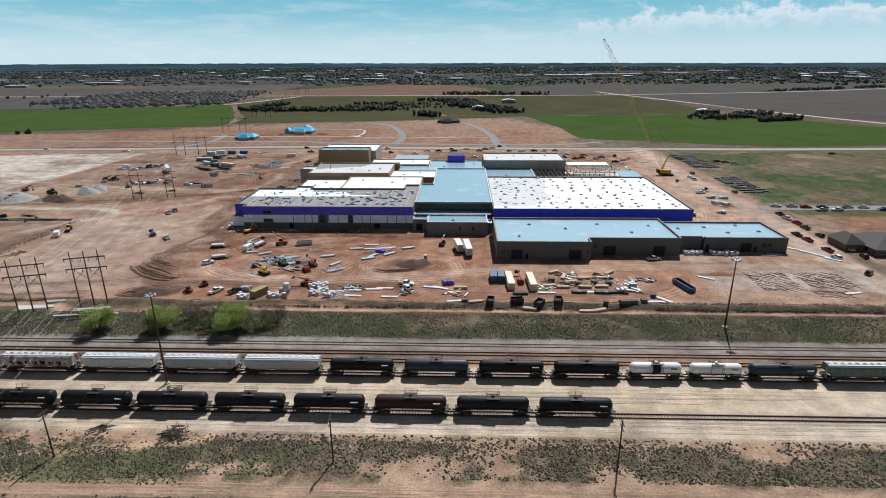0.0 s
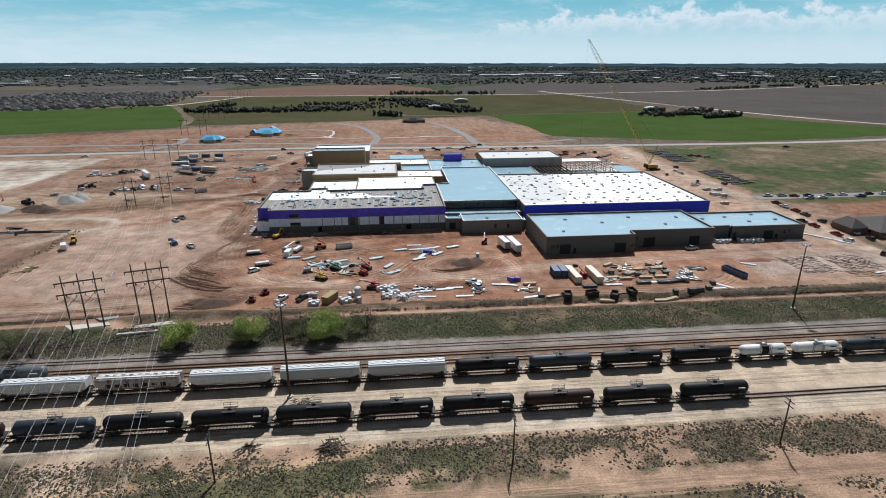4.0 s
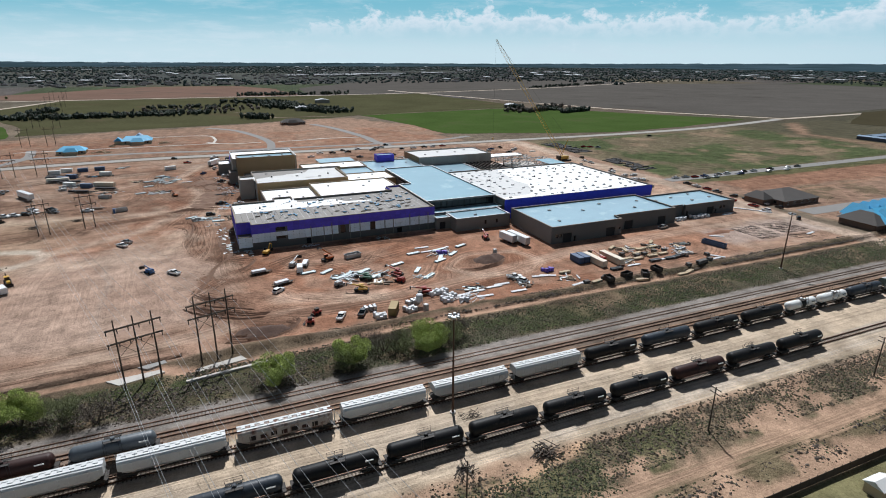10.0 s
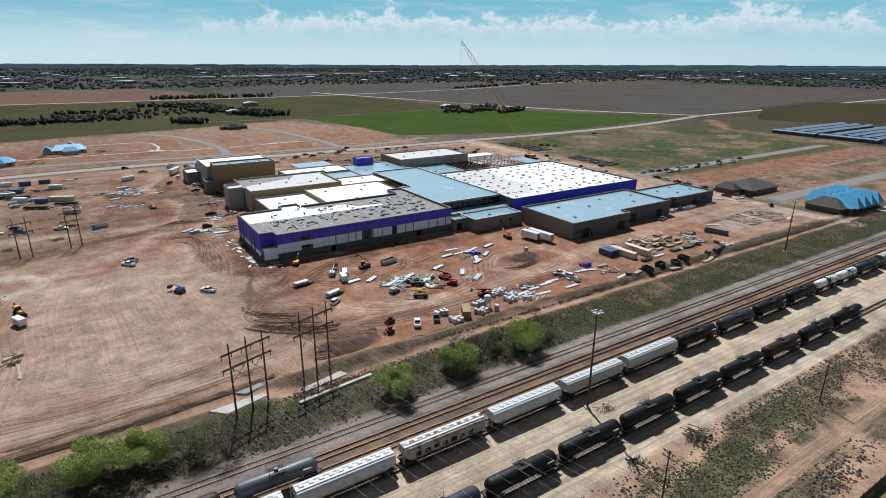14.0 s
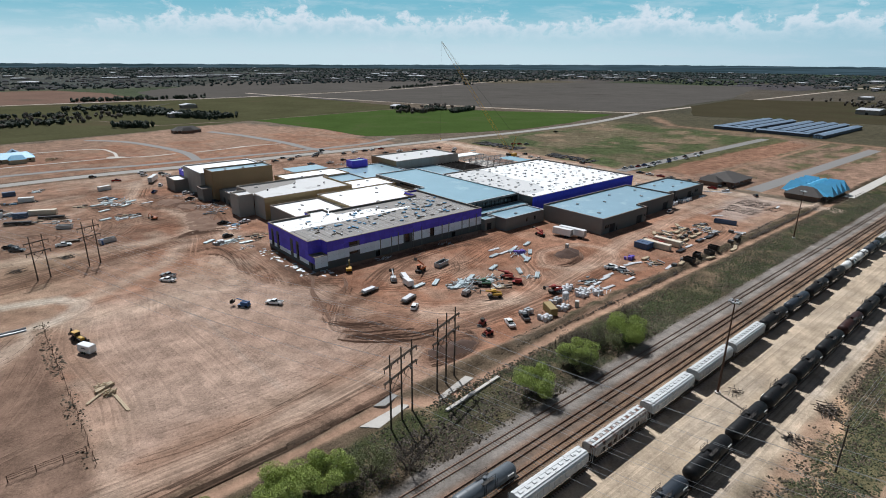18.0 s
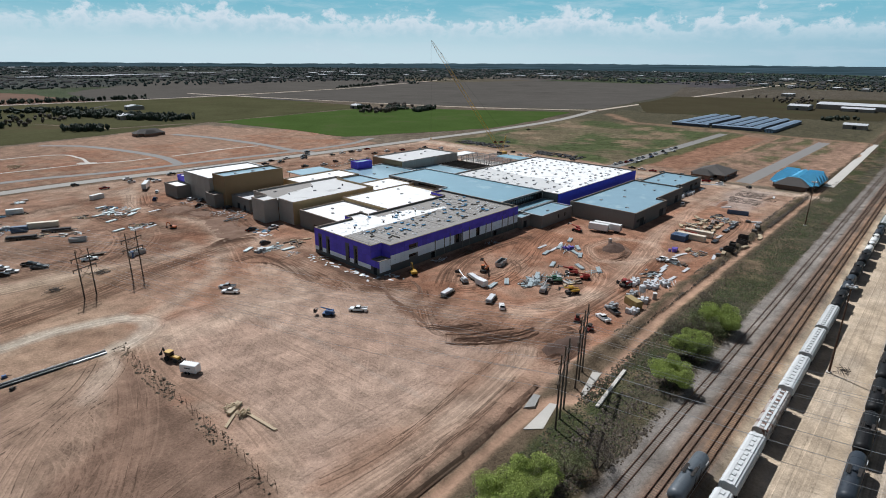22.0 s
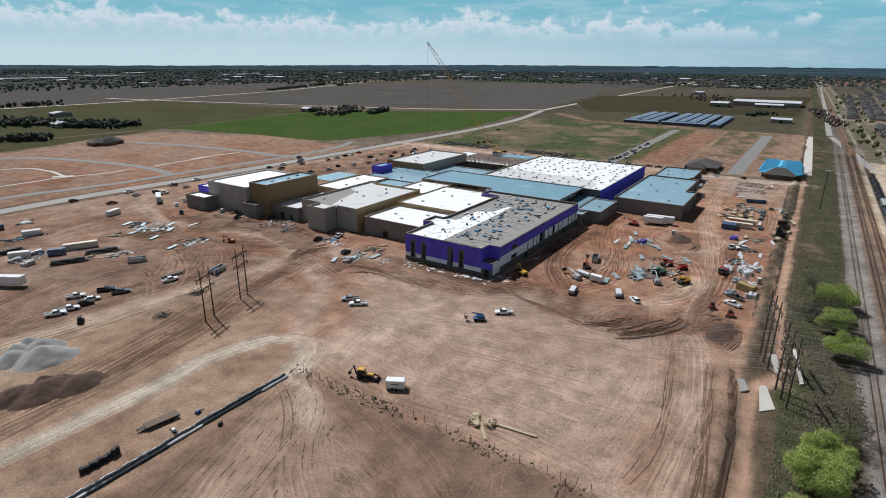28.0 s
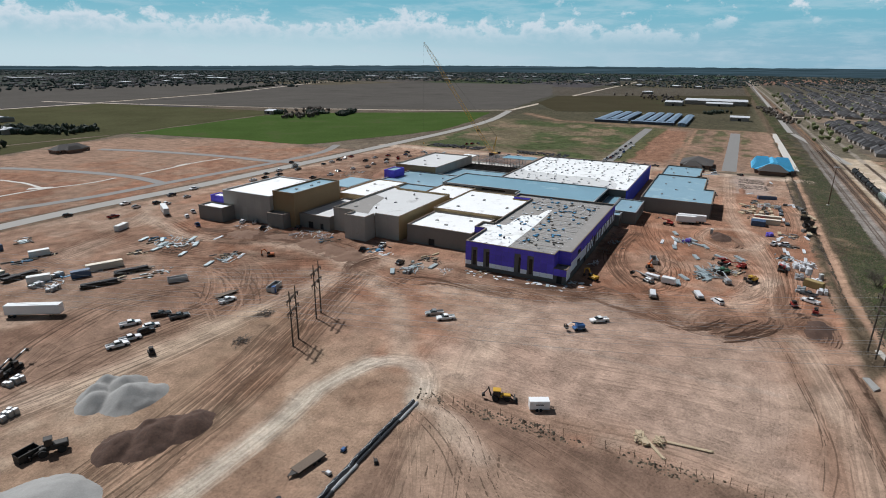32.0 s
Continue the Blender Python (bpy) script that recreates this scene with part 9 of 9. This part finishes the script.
for k, (x, y, n, rad) in enumerate(((-114.5, 288, 10, 3.0), (-115, 276, 8, 2.6), (-114, 266, 9, 2.4), (-113, 256, 9, 2.6), (-107, 250, 8, 2.4), (-98, 398, 12, 4.0), (-112, 330, 10, 3.0))):
    sc = thing("board_scraps", (x, y, ground_z(x, y)), "scattered white board scraps at the foot of the wall", "building material")
    for i in range(n):
        lx, ly = R.uniform(0.3, 1.1), R.uniform(0.2, 0.6)
        part("board", Geo().box(-lx, -ly, 0, lx, ly, 0.06), (M["plastic_white"], M["stud"], M["sheet"])[i % 3], sc, at=pose(R.uniform(-rad, rad), R.uniform(-rad, rad) * 1.6, 0.05 + 0.03 * i, R.uniform(-8, 8), R.uniform(-8, 8), R.uniform(0, 180)))


def clutter(x, y, mats, n, rad, seed, label):
    """A litter of boards, offcuts and packs round one spot, each material one part."""
    q = random.Random(seed)
    th = thing("material_heap", (x, y, ground_z(x, y)), label, "building material")
    for k, mat in enumerate(mats):
        g = Geo()
        for _ in range(n):
            lx, ly, h = q.uniform(0.4, 1.9), q.uniform(0.1, 0.4), q.uniform(0.1, 0.6)
            g.box(-lx, -ly, -0.1, lx, ly, h, pose(q.gauss(0, rad * 0.6), q.gauss(0, rad * 0.45), 0, 0, 0, q.choice((-25, -20, 65)) + q.uniform(-20, 20)))
        tagged(part("litter", g, M[mat], th), kind="stuff")


for k, (x, y) in enumerate(((-146, 414), (-146, 384), (-143, 428), (-172, 475), (-179, 448), (-187, 449), (-180, 416), (-184, 399), (-192, 419), (-170, 392), (-108, 311), (-111, 361), (-140, 411), (-158, 419), (-110, 335), (-120, 312))):
    clutter(x, y, (("stud", "tie", "galv"), ("tie", "rebar", "lumber"), ("wrap_blue", "steel_dark", "tie"))[k % 3], 7, 4.2, 500 + k, ("mixed heap of studs, dark timber and steel sheets", "mixed heap of dark timber, bars and sawn boards", "mixed heap of blue wraps, dark steel and timber")[k % 3])
for k, (x, y) in enumerate(((40, 196), (52, 194), (60, 182), (66, 192), (30, 184), (-20, 180), (-2, 178), (-38, 182), (-66, 200), (-78, 210))):
    clutter(x, y, (("lumber", "tie", "galv"), ("stud", "steel_dark", "tie"))[k % 2], 7, 3.4, 600 + k, ("mixed litter of sawn timber and dark offcuts", "mixed litter of studs and dark steel offcuts")[k % 2])
wc = thing("portable_toilet", (-164, 341, ground_z(-164, 341)), "white and blue portable toilet on the dirt", "portable toilet")
part("cabin", Geo().slab(-0.6, -0.6, 0, 0.6, 0.6, 2.1, 0.05), M["plastic_white"], wc)
part("roof", Geo().slab(-0.65, -0.65, 2.1, 0.65, 0.65, 2.35, 0.1), M["blue_m"], wc)
part("door", Geo().box(-0.4, -0.64, 0.1, 0.4, -0.6, 2.0), M["blue_m"], wc)
tufts("earth_clods", "broken clods of red earth over the churned yard", M["clod"], ((-128, 14, 174, 252, 12000, 0.46), (-135, -96, 300, 445, 8000, 0.46), (14, 150, 174, 211, 4000, 0.48), (110, 150, 255, 480, 4000, 0.48), (-20, 150, 405, 480, 4000, 0.46)), 31, 0.19)

# ---- houses and sheds round the site ----


def hip(g, x0, x1, y0, y1, z0, rise, over=0.6, cut=1.0):
    """A hipped roof over a rectangle, its ridge along the longer side."""
    x0, x1, y0, y1 = x0 - over, x1 + over, y0 - over, y1 + over
    w, d = x1 - x0, y1 - y0
    if w >= d:
        i = d / 2 * cut
        r = [(x0 + i, (y0 + y1) / 2, z0 + rise), (x1 - i, (y0 + y1) / 2, z0 + rise)]
        f = [(0, 1, 5, 4), (1, 2, 5), (2, 3, 4, 5), (3, 0, 4)]
    else:
        i = w / 2 * cut
        r = [((x0 + x1) / 2, y0 + i, z0 + rise), ((x0 + x1) / 2, y1 - i, z0 + rise)]
        f = [(0, 1, 4), (1, 2, 5, 4), (2, 3, 5), (3, 0, 4, 5)]
    g.add([(x0, y0, z0), (x1, y0, z0), (x1, y1, z0), (x0, y1, z0)] + r, f + [(3, 2, 1, 0)])
    return g


def house(x0, x1, y0, y1, label, roof_mat, wall_mat, wings=(), h=3.0, rise=3.2, cut=1.0):
    cx, cy = (x0 + x1) / 2, (y0 + y1) / 2
    th = thing("house", (cx, cy, 0), label, "house", "houses round the site")
    for k, (a, b, c, d) in enumerate(((x0, x1, y0, y1), *wings)):
        part("wall", Geo().box(a, c, -0.3, b, d, h), wall_mat, th, world=True)
        part("roof", hip(Geo(), a, b, c, d, h + 0.004 * k, rise * (1 if k == 0 else 0.8), 0.6, cut), roof_mat, th, world=True)
    n = max(2, int((x1 - x0) / 5))
    for i in range(n):
        x = x0 + (i + 0.5) * (x1 - x0) / n
        w = part("window", Geo().box(x - 0.7, y0 - 0.03, 1.0, x + 0.7, y0 + 0.1, 2.3), M["glass"], th, world=True)
        part("frame", Geo().box(x - 0.8, y0 - 0.05, 0.9, x + 0.8, y0 - 0.01, 1.0).box(x - 0.8, y0 - 0.05, 2.3, x + 0.8, y0 - 0.01, 2.4), M["sheet"], w).matrix_basis = Matrix()
    for i in range(2):
        y = y0 + (i + 0.5) * (y1 - y0) / 2
        part("window", Geo().box(x0 - 0.03, y - 0.8, 1.0, x0 + 0.1, y + 0.8, 2.3), M["glass"], th, world=True)
    part("door", Geo().box(x0 - 0.04, y0 + 0.6, 0, x0 + 0.1, y0 + 1.6, 2.1), M["timber"], th, world=True)
    return th


house(168, 196, 219, 241, "new brown-roofed house with brick walls beside the road", M["shingle"], M["brick"], ((160.5, 168, 226, 238),), 3.0, 4.4)
house(-30, -3, 699, 711, "lone brown-roofed house beyond the plots", M["shingle"], M["brick"], ((-24, -12, 694, 699),), 3.0, 3.8)
blue1 = house(170, 206, 168, 190, "long house shell under a sky-blue roof underlay", M["wrap_sky"], M["brick"], (), 3.2, 5.2, 0.35)
part("roof", hip(Geo(), 164, 176, 170, 188, 3.15, 4.4, 0.7, 1.0), M["shingle"], blue1, "dark shingled hip at the near end", world=True)
part("wall", Geo().box(164.6, 170.5, -0.3, 170, 187.5, 3.1), M["brick"], blue1, world=True)
for x in (176, 184, 192, 200):
    for y0, y1 in ((165.5, 179), (179, 192.5)):
        part("dormer", hip(Geo(), x - 3.4, x + 3.4, y0, y1, 3.3, 5.5, 0.3, 0.85), M["wrap_sky"], blue1, world=True)
house(-226, -206, 553, 566, "house shell with a blue roof underlay", M["wrap_sky"], M["lumber"], ((-220, -211, 548, 553),), 2.9, 3.4, 0.7)
house(-184, -160, 597, 612, "house shell with a blue roof underlay and bare gables", M["wrap_sky"], M["lumber"], ((-176, -166, 590, 597), (-190, -184, 600, 608)), 3.0, 3.8, 0.5)
house(-176, -166, 612.5, 626, "house shell with a half-covered roof", M["metal_roof"], M["lumber"], (), 3.2, 4.0, 0.5)
house(-9, 10, 46, 58, "brown-roofed house behind the board fence", M["shingle"], M["brick"], ((2, 10, 58, 62),), 3.0, 3.6)
house(26, 44, 46, 58, "brown-roofed house behind the board fence", M["shingle"], M["brick"], (), 3.0, 3.6)
house(-46, -28, 44, 56, "brown-roofed house behind the board fence", M["shingle"], M["brick"], (), 3.0, 3.6)
for k, (x, y) in enumerate(((-199, 556), (-196, 560), (-190, 553), (-150, 600), (-146, 596), (-192, 590), (-152, 590))):
    jumble("lumber_heap", "framing timber lying by the house shells", "lumber", M["lumber"], x, y, 14, 3.0, 4.5, 0.16, 60 + k, 0.9)

bf = thing("board_fence", (0, 72.6, 0), "dark stained board fence along the back yards", "fence")
bmesh_board = Geo().box(0, -0.02, 0.05, 2.36, 0.02, 1.85).mesh("fence_panel", M["timber"])
bpost = Geo().box(-0.06, -0.06, -0.3, 0.06, 0.06, 1.95).mesh("fence_post", M["timber"])
for i in range(60):
    part("fence_panel", bmesh_board, M["timber"], bf, at=pose(-70 + i * 2.4, 0, 0))
    part("fence_post", bpost, M["timber"], bf, at=pose(-70 + i * 2.4, 0.1, 0))
sh = thing("garden_shed", (-11, 66.5, 0), "small garden shed with a white metal roof", "shed")
part("wall", Geo().box(-2.2, -1.6, -0.2, 2.2, 1.6, 2.2), M["lumber"], sh)
part("roof", hip(Geo(), -2.2, 2.2, -1.6, 1.6, 2.2, 1.0, 0.35, 0.05), M["sheet"], sh)
part("door", Geo().box(-0.5, 1.58, 0, 0.5, 1.64, 1.9), M["timber"], sh)

# storage units, warehouse, barn
M["storage_wall"] = surface("dark_blue_sheet_metal", (0.052, 0.060, 0.085), 0.6, amp=0.12)
for x0, x1, y0, y1 in ((496, 636, 366, 377), (498, 638, 352, 362), (498, 638, 338, 348), (500, 640, 318, 328), (502, 644, 305, 314), (502, 644, 292, 301), (500, 640, 279, 288), (486, 626, 262, 272), (486, 494, 334, 377), (488, 497, 277, 330)):
    su = thing("storage_units", ((x0 + x1) / 2, (y0 + y1) / 2, 0), "long low storage building with a blue-grey metal roof", "storage building", "storage buildings in rows")
    part("wall", Geo().box(x0, y0, -0.3, x1, y1, 3.4), M["storage_wall"], su, world=True)
    ym, xm = (y0 + y1) / 2, (x0 + x1) / 2
    rf = [(x0 - 0.4, y0 - 0.4, 3.4), (x1 + 0.4, y0 - 0.4, 3.4), (x1 + 0.4, y1 + 0.4, 3.4), (x0 - 0.4, y1 + 0.4, 3.4)]
    if x1 - x0 > y1 - y0:
        part("roof", Geo().add(rf + [(x0 - 0.4, ym, 4.5), (x1 + 0.4, ym, 4.5)], [(0, 1, 5, 4), (2, 3, 4, 5), (3, 0, 4), (1, 2, 5), (3, 2, 1, 0)]), M["metal_roof"], su, world=True)
        for k in range(3):
            part("roller_door", Geo().box(x0 - 0.06, y0 + 0.8 + 3.0 * k, 0, x0 + 0.05, y0 + 3.2 + 3.0 * k, 2.6), M["metal_roof"], su, world=True)
    else:
        part("roof", Geo().add(rf + [(xm, y0 - 0.4, 4.3), (xm, y1 + 0.4, 4.3)], [(0, 4, 5, 3), (4, 1, 2, 5), (0, 1, 4), (2, 3, 5), (3, 2, 1, 0)]), M["metal_roof"], su, world=True)
for x0, x1, y0, y1, h in ((930, 1010, 190, 300, 8), (865, 910, 300, 330, 7), (900, 925, 215, 260, 5), (15, 32, 868, 884, 5), (70, 92, 1000, 1016, 5), (601, 616, 190, 214, 5), (330, 350, 805, 820, 5)):
    wh = thing("warehouse", ((x0 + x1) / 2, (y0 + y1) / 2, 0), "pale sheet-metal shed with a white roof", "shed", "far sheds")
    part("wall", Geo().box(x0, y0, -0.3, x1, y1, h), M["wall_far"], wh, world=True)
    part("roof", Geo().add([(x0 - 0.5, y0 - 0.5, h), (x1 + 0.5, y0 - 0.5, h), (x1 + 0.5, y1 + 0.5, h), (x0 - 0.5, y1 + 0.5, h), ((x0 + x1) / 2, y0 - 0.5, h + 2), ((x0 + x1) / 2, y1 + 0.5, h + 2)], [(0, 4, 5, 3), (4, 1, 2, 5), (0, 1, 4), (2, 3, 5), (3, 2, 1, 0)]), M["roof_far"], wh, world=True)
    part("door", Geo().box(x0 - 0.06, (y0 + y1) / 2 - 2, 0, x0 + 0.05, (y0 + y1) / 2 + 2, 3.6), M["dark"], wh, world=True)

# ---- far trees, estates and town ----
qs = np.random.RandomState(77)


def clump(g, x, y, r, h):
    """A ragged far tree: a few skewed leaf masses over a short stem."""
    for _ in range(3):
        cx, cy, cz = x + qs.uniform(-0.45, 0.45) * r, y + qs.uniform(-0.45, 0.45) * r, h * qs.uniform(0.42, 0.66)
        k = len(g.v)
        m = 5
        a0 = qs.uniform(0, 6.3)
        for zf, rf in ((-0.42, 0.55), (0.1, 0.95)):
            for i in range(m):
                w = a0 + i * 2 * math.pi / m
                rr = r * rf * qs.uniform(0.45, 0.9)
                g.v.append((cx + rr * math.cos(w), cy + rr * math.sin(w), max(0.0, cz + h * (zf + qs.uniform(-0.1, 0.1)))))
        g.v.append((cx + qs.uniform(-0.2, 0.2) * r, cy, min(h, cz + h * qs.uniform(0.3, 0.5))))
        for i in range(m):
            j = (i + 1) % m
            g.f += [(k + i, k + j, k + m + j, k + m + i), (k + m + i, k + m + j, k + 2 * m)]


def grove(name, label, mat, rows, seed):
    """Rows (from, to, width, count, height) of ragged trees."""
    g = Geo()
    q2 = np.random.RandomState(seed)
    for ax, ay, bx, by, width, n, h in rows:
        for _ in range(n):
            t = q2.uniform()
            clump(g, ax + (bx - ax) * t + q2.normal() * width / 2, ay + (by - ay) * t + q2.normal() * width / 2, h * q2.uniform(0.25, 0.45), h * q2.uniform(0.5, 0.95))
    return stuff(name, g, mat, label, "trees")


grove("cedar_windbreak", "dark evergreen windbreaks between the fields", M["cedar"], (
    (-331, 863, -228, 861, 14, 90, 9), (-331, 863, -300, 1010, 10, 60, 9), (-228, 861, -110, 880, 22, 110, 8), (-105, 934, -94, 962, 6, 18, 8), (-60, 800, -36, 772, 8, 50, 9),
    (-12, 975, 30, 900, 26, 110, 10), (30, 900, 80, 824, 12, 70, 9), (20, 1010, -60, 1060, 20, 70, 9), (352, 760, 384, 758, 10, 40, 9), (364, 711, 422, 727, 7, 70, 9), (340, 790, 350, 815, 12, 20, 8)) + (
    (-30, 1233, 182, 1224, 16, 110, 9), (690, 1320, 900, 1400, 14, 90, 8), (950, 1430, 1040, 1470, 12, 40, 8), (-180, 985, -60, 975, 12, 60, 7), (-480, 596, -470, 600, 4, 5, 7), (690, 250, 740, 230, 10, 20, 8), (18, 880, 58, 818, 8, 60, 8)), 3)
grove("bare_trees", "grey leafless trees about the far farmstead", M["twig"], ((300, 745, 345, 742, 14, 26, 9), (380, 780, 420, 800, 18, 30, 9), (-200, 900, -60, 930, 50, 80, 7), (600, 140, 900, 165, 14, 90, 6), (1000, 330, 1200, 420, 60, 60, 8)), 4)
wood = Geo()


def scrub_tree(g, x, y, r, h):
    """A far tree as one skewed, ragged leaf mass."""
    k, m, a0 = len(g.v), 5, qs.uniform(0, 6.3)
    for zf, rf in ((0.04, 0.6), (0.5, 1.0)):
        for i in range(m):
            w = a0 + i * 2 * math.pi / m
            rr = r * rf * qs.uniform(0.55, 1.15)
            g.v.append((x + rr * math.cos(w), y + rr * math.sin(w), h * max(0.0, zf + qs.uniform(-0.16, 0.16))))
    g.v.append((x + qs.uniform(-0.35, 0.35) * r, y, h * qs.uniform(0.85, 1.1)))
    for i in range(m):
        j = (i + 1) % m
        g.f += [(k + i, k + j, k + m + j, k + m + i), (k + m + i, k + m + j, k + 2 * m)]


NT = 60000
tr_, ta_ = 1300 + 2950 * qs.uniform(size=NT) ** 0.9, np.radians(qs.uniform(-9, 172, NT))
tx_, ty_ = -150 + tr_ * np.cos(ta_), 90 + tr_ * np.sin(ta_)
td_ = vnoise(tx_ * 0.6, ty_, 260.0, 61) + 0.3 * vnoise(tx_, ty_, 70.0, 62) - 0.15
t_ok = (td_ > 0.50 - 0.26 * ss(1700, 3400, tr_)) & ~((ty_ < 260) & (tx_ < 1750))
t_ok &= ~((tx_ > -860) & (tx_ < 1100) & (ty_ < 1650) & (td_ < 0.98)) & ~((tx_ > 300) & (tx_ < 1720) & (ty_ < 1480) & (td_ < 1.0)) & ~((tx_ < -780) & (ty_ < 1600) & (td_ < 0.9))
for x, y, r in [(a_, b_, c_) for a_, b_, c_, k_ in zip(tx_, ty_, tr_, t_ok) if k_][:15000]:
    h = qs.uniform(3.5, 7.5)
    scrub_tree(wood, x, y, h * qs.uniform(0.5, 0.9) * (1 + 0.5 * (r > 2600)), h)
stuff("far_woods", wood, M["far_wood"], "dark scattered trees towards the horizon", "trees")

walls, roofs, pale = Geo(), Geo(), Geo()


def far_house(x, y, w, d, turn, h=3.0, rise=3.2, mat_roof=None):
    m = pose(x, y, 0, 0, 0, turn)
    walls.box(-w / 2, -d / 2, -0.3, w / 2, d / 2, h, m)
    g = hip(Geo(), -w / 2, w / 2, -d / 2, d / 2, h, rise, 0.5, 0.8)
    (mat_roof or roofs).add(g.v, g.f, m)


def estate(x0, x1, y0, y1, dx, dy, turn, keep_p, skew=0.0):
    for j, y in enumerate(np.arange(y0, y1, dy)):
        for x in np.arange(x0, x1, dx):
            if qs.uniform() < keep_p:
                yy = y + (3 if j % 2 else -3) + skew * (x - x0)
                far_house(x + qs.uniform(-2, 2), yy + qs.uniform(-2, 2), qs.uniform(11, 15), qs.uniform(8.5, 11), turn + qs.choice((0, 90)) + qs.uniform(-4, 4), 3.0, qs.uniform(2.6, 3.8))


estate(-640, -420, 905, 1000, 18, 24, 0, 0.92, 0.42)
estate(-760, -440, 1000, 1290, 18, 26, 0, 0.9, 0.1)
estate(735, 1500, -190, 122, 14.5, 18, 3, 0.92, -0.02)
estate(318, 640, -60, 100, 15, 19, -3, 0.92, 0.02)
estate(1500, 2600, -260, 90, 24, 40, 0, 0.6)
for _ in range(3600):
    r = 1500 + 2700 * qs.uniform() ** 1.15
    a = radians(qs.uniform(-8, 172))
    x, y = -150 + r * math.cos(a), 90 + r * math.sin(a)
    if (y < 1650 and -850 < x < 1750) or y < 200 or (x < -780 and y < 1650):
        continue
    if vnoise(np.array([x]), np.array([y]), 330.0, 61)[0] < 0.35:
        continue
    if qs.uniform() < 0.05:
        far_house(x, y, qs.uniform(16, 50), qs.uniform(15, 30), qs.choice((0, 90)), 6, 1.5, pale)
    else:
        far_house(x, y, qs.uniform(12, 18), qs.uniform(9, 13), qs.choice((0, 90)), 3, 3.2)
for x, y, w, d in ((420, 2350, 260, 60), (620, 2420, 320, 70), (250, 2300, 120, 50), (900, 2500, 160, 50), (1500, 2450, 120, 60), (1250, 2900, 150, 60), (-700, 2100, 160, 50), (-1100, 1750, 140, 60), (-1250, 1600, 90, 50), (-300, 2000, 120, 40), (2000, 1500, 140, 50), (2600, 700, 160, 60), (1300, 420, 60, 30)):
    far_house(x, y, w * 0.7, d * 0.7, 0, 6, 1.0, pale)
tagged(new("far_house_walls", walls.mesh("far_house_walls", M["wall_far"])), "brick and plaster walls of far housing estates", "houses", kind="stuff")
tagged(new("far_house_roofs", roofs.mesh("far_house_roofs", M["shingle_far"])), "grey shingle roofs of far housing estates", "houses", kind="stuff")
tagged(new("far_white_roofs", pale.mesh("far_white_roofs", M["roof_far"])), "white roofs of far commercial sheds", "buildings", kind="stuff")
yards = Geo()
for _ in range(240):
    x, y = qs.uniform(330, 1480), qs.uniform(-130, 135)
    clump(yards, x, y, qs.uniform(2, 4), qs.uniform(4, 8))
for _ in range(160):
    x, y = qs.uniform(-740, -420), qs.uniform(920, 1290)
    clump(yards, x, y, qs.uniform(2, 3.4), qs.uniform(4, 7))
stuff("yard_trees", yards, M["leaf_dull"], "small trees between far houses", "trees")

# the last woods before the horizon: a ring whose bluish glow paints distance haze
haze_m = bpy.data.materials.new("glowing_distance_haze")
haze_m.use_nodes = True
hn, hl = haze_m.node_tree.nodes, haze_m.node_tree.links
hb = hn["Principled BSDF"]
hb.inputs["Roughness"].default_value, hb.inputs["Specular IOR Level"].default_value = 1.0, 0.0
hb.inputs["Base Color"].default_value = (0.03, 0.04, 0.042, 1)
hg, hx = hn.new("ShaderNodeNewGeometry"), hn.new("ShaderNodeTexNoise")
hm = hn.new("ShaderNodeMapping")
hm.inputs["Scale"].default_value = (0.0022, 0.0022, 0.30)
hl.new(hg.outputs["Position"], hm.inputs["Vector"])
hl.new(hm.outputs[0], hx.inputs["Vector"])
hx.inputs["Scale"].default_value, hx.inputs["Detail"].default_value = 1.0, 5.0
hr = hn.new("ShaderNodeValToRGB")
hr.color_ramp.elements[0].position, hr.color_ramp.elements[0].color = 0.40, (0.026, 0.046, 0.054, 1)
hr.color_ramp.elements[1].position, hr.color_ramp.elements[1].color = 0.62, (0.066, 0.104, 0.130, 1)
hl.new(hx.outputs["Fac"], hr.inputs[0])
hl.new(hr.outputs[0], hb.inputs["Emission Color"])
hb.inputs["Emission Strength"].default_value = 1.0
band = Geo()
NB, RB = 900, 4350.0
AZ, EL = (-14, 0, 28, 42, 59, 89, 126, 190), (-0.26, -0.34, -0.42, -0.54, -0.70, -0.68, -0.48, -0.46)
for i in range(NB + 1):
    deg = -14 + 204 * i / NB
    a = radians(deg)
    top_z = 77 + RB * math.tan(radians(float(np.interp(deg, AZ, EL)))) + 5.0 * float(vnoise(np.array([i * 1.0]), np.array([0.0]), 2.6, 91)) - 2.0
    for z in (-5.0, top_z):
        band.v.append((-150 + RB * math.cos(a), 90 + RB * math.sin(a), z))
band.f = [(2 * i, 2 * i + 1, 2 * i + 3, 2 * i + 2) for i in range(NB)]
tagged(new("backdrop", band.mesh("backdrop", haze_m)), "backdrop ring of woods and towns, distance haze painted as bluish glow", "backdrop", kind="structure")
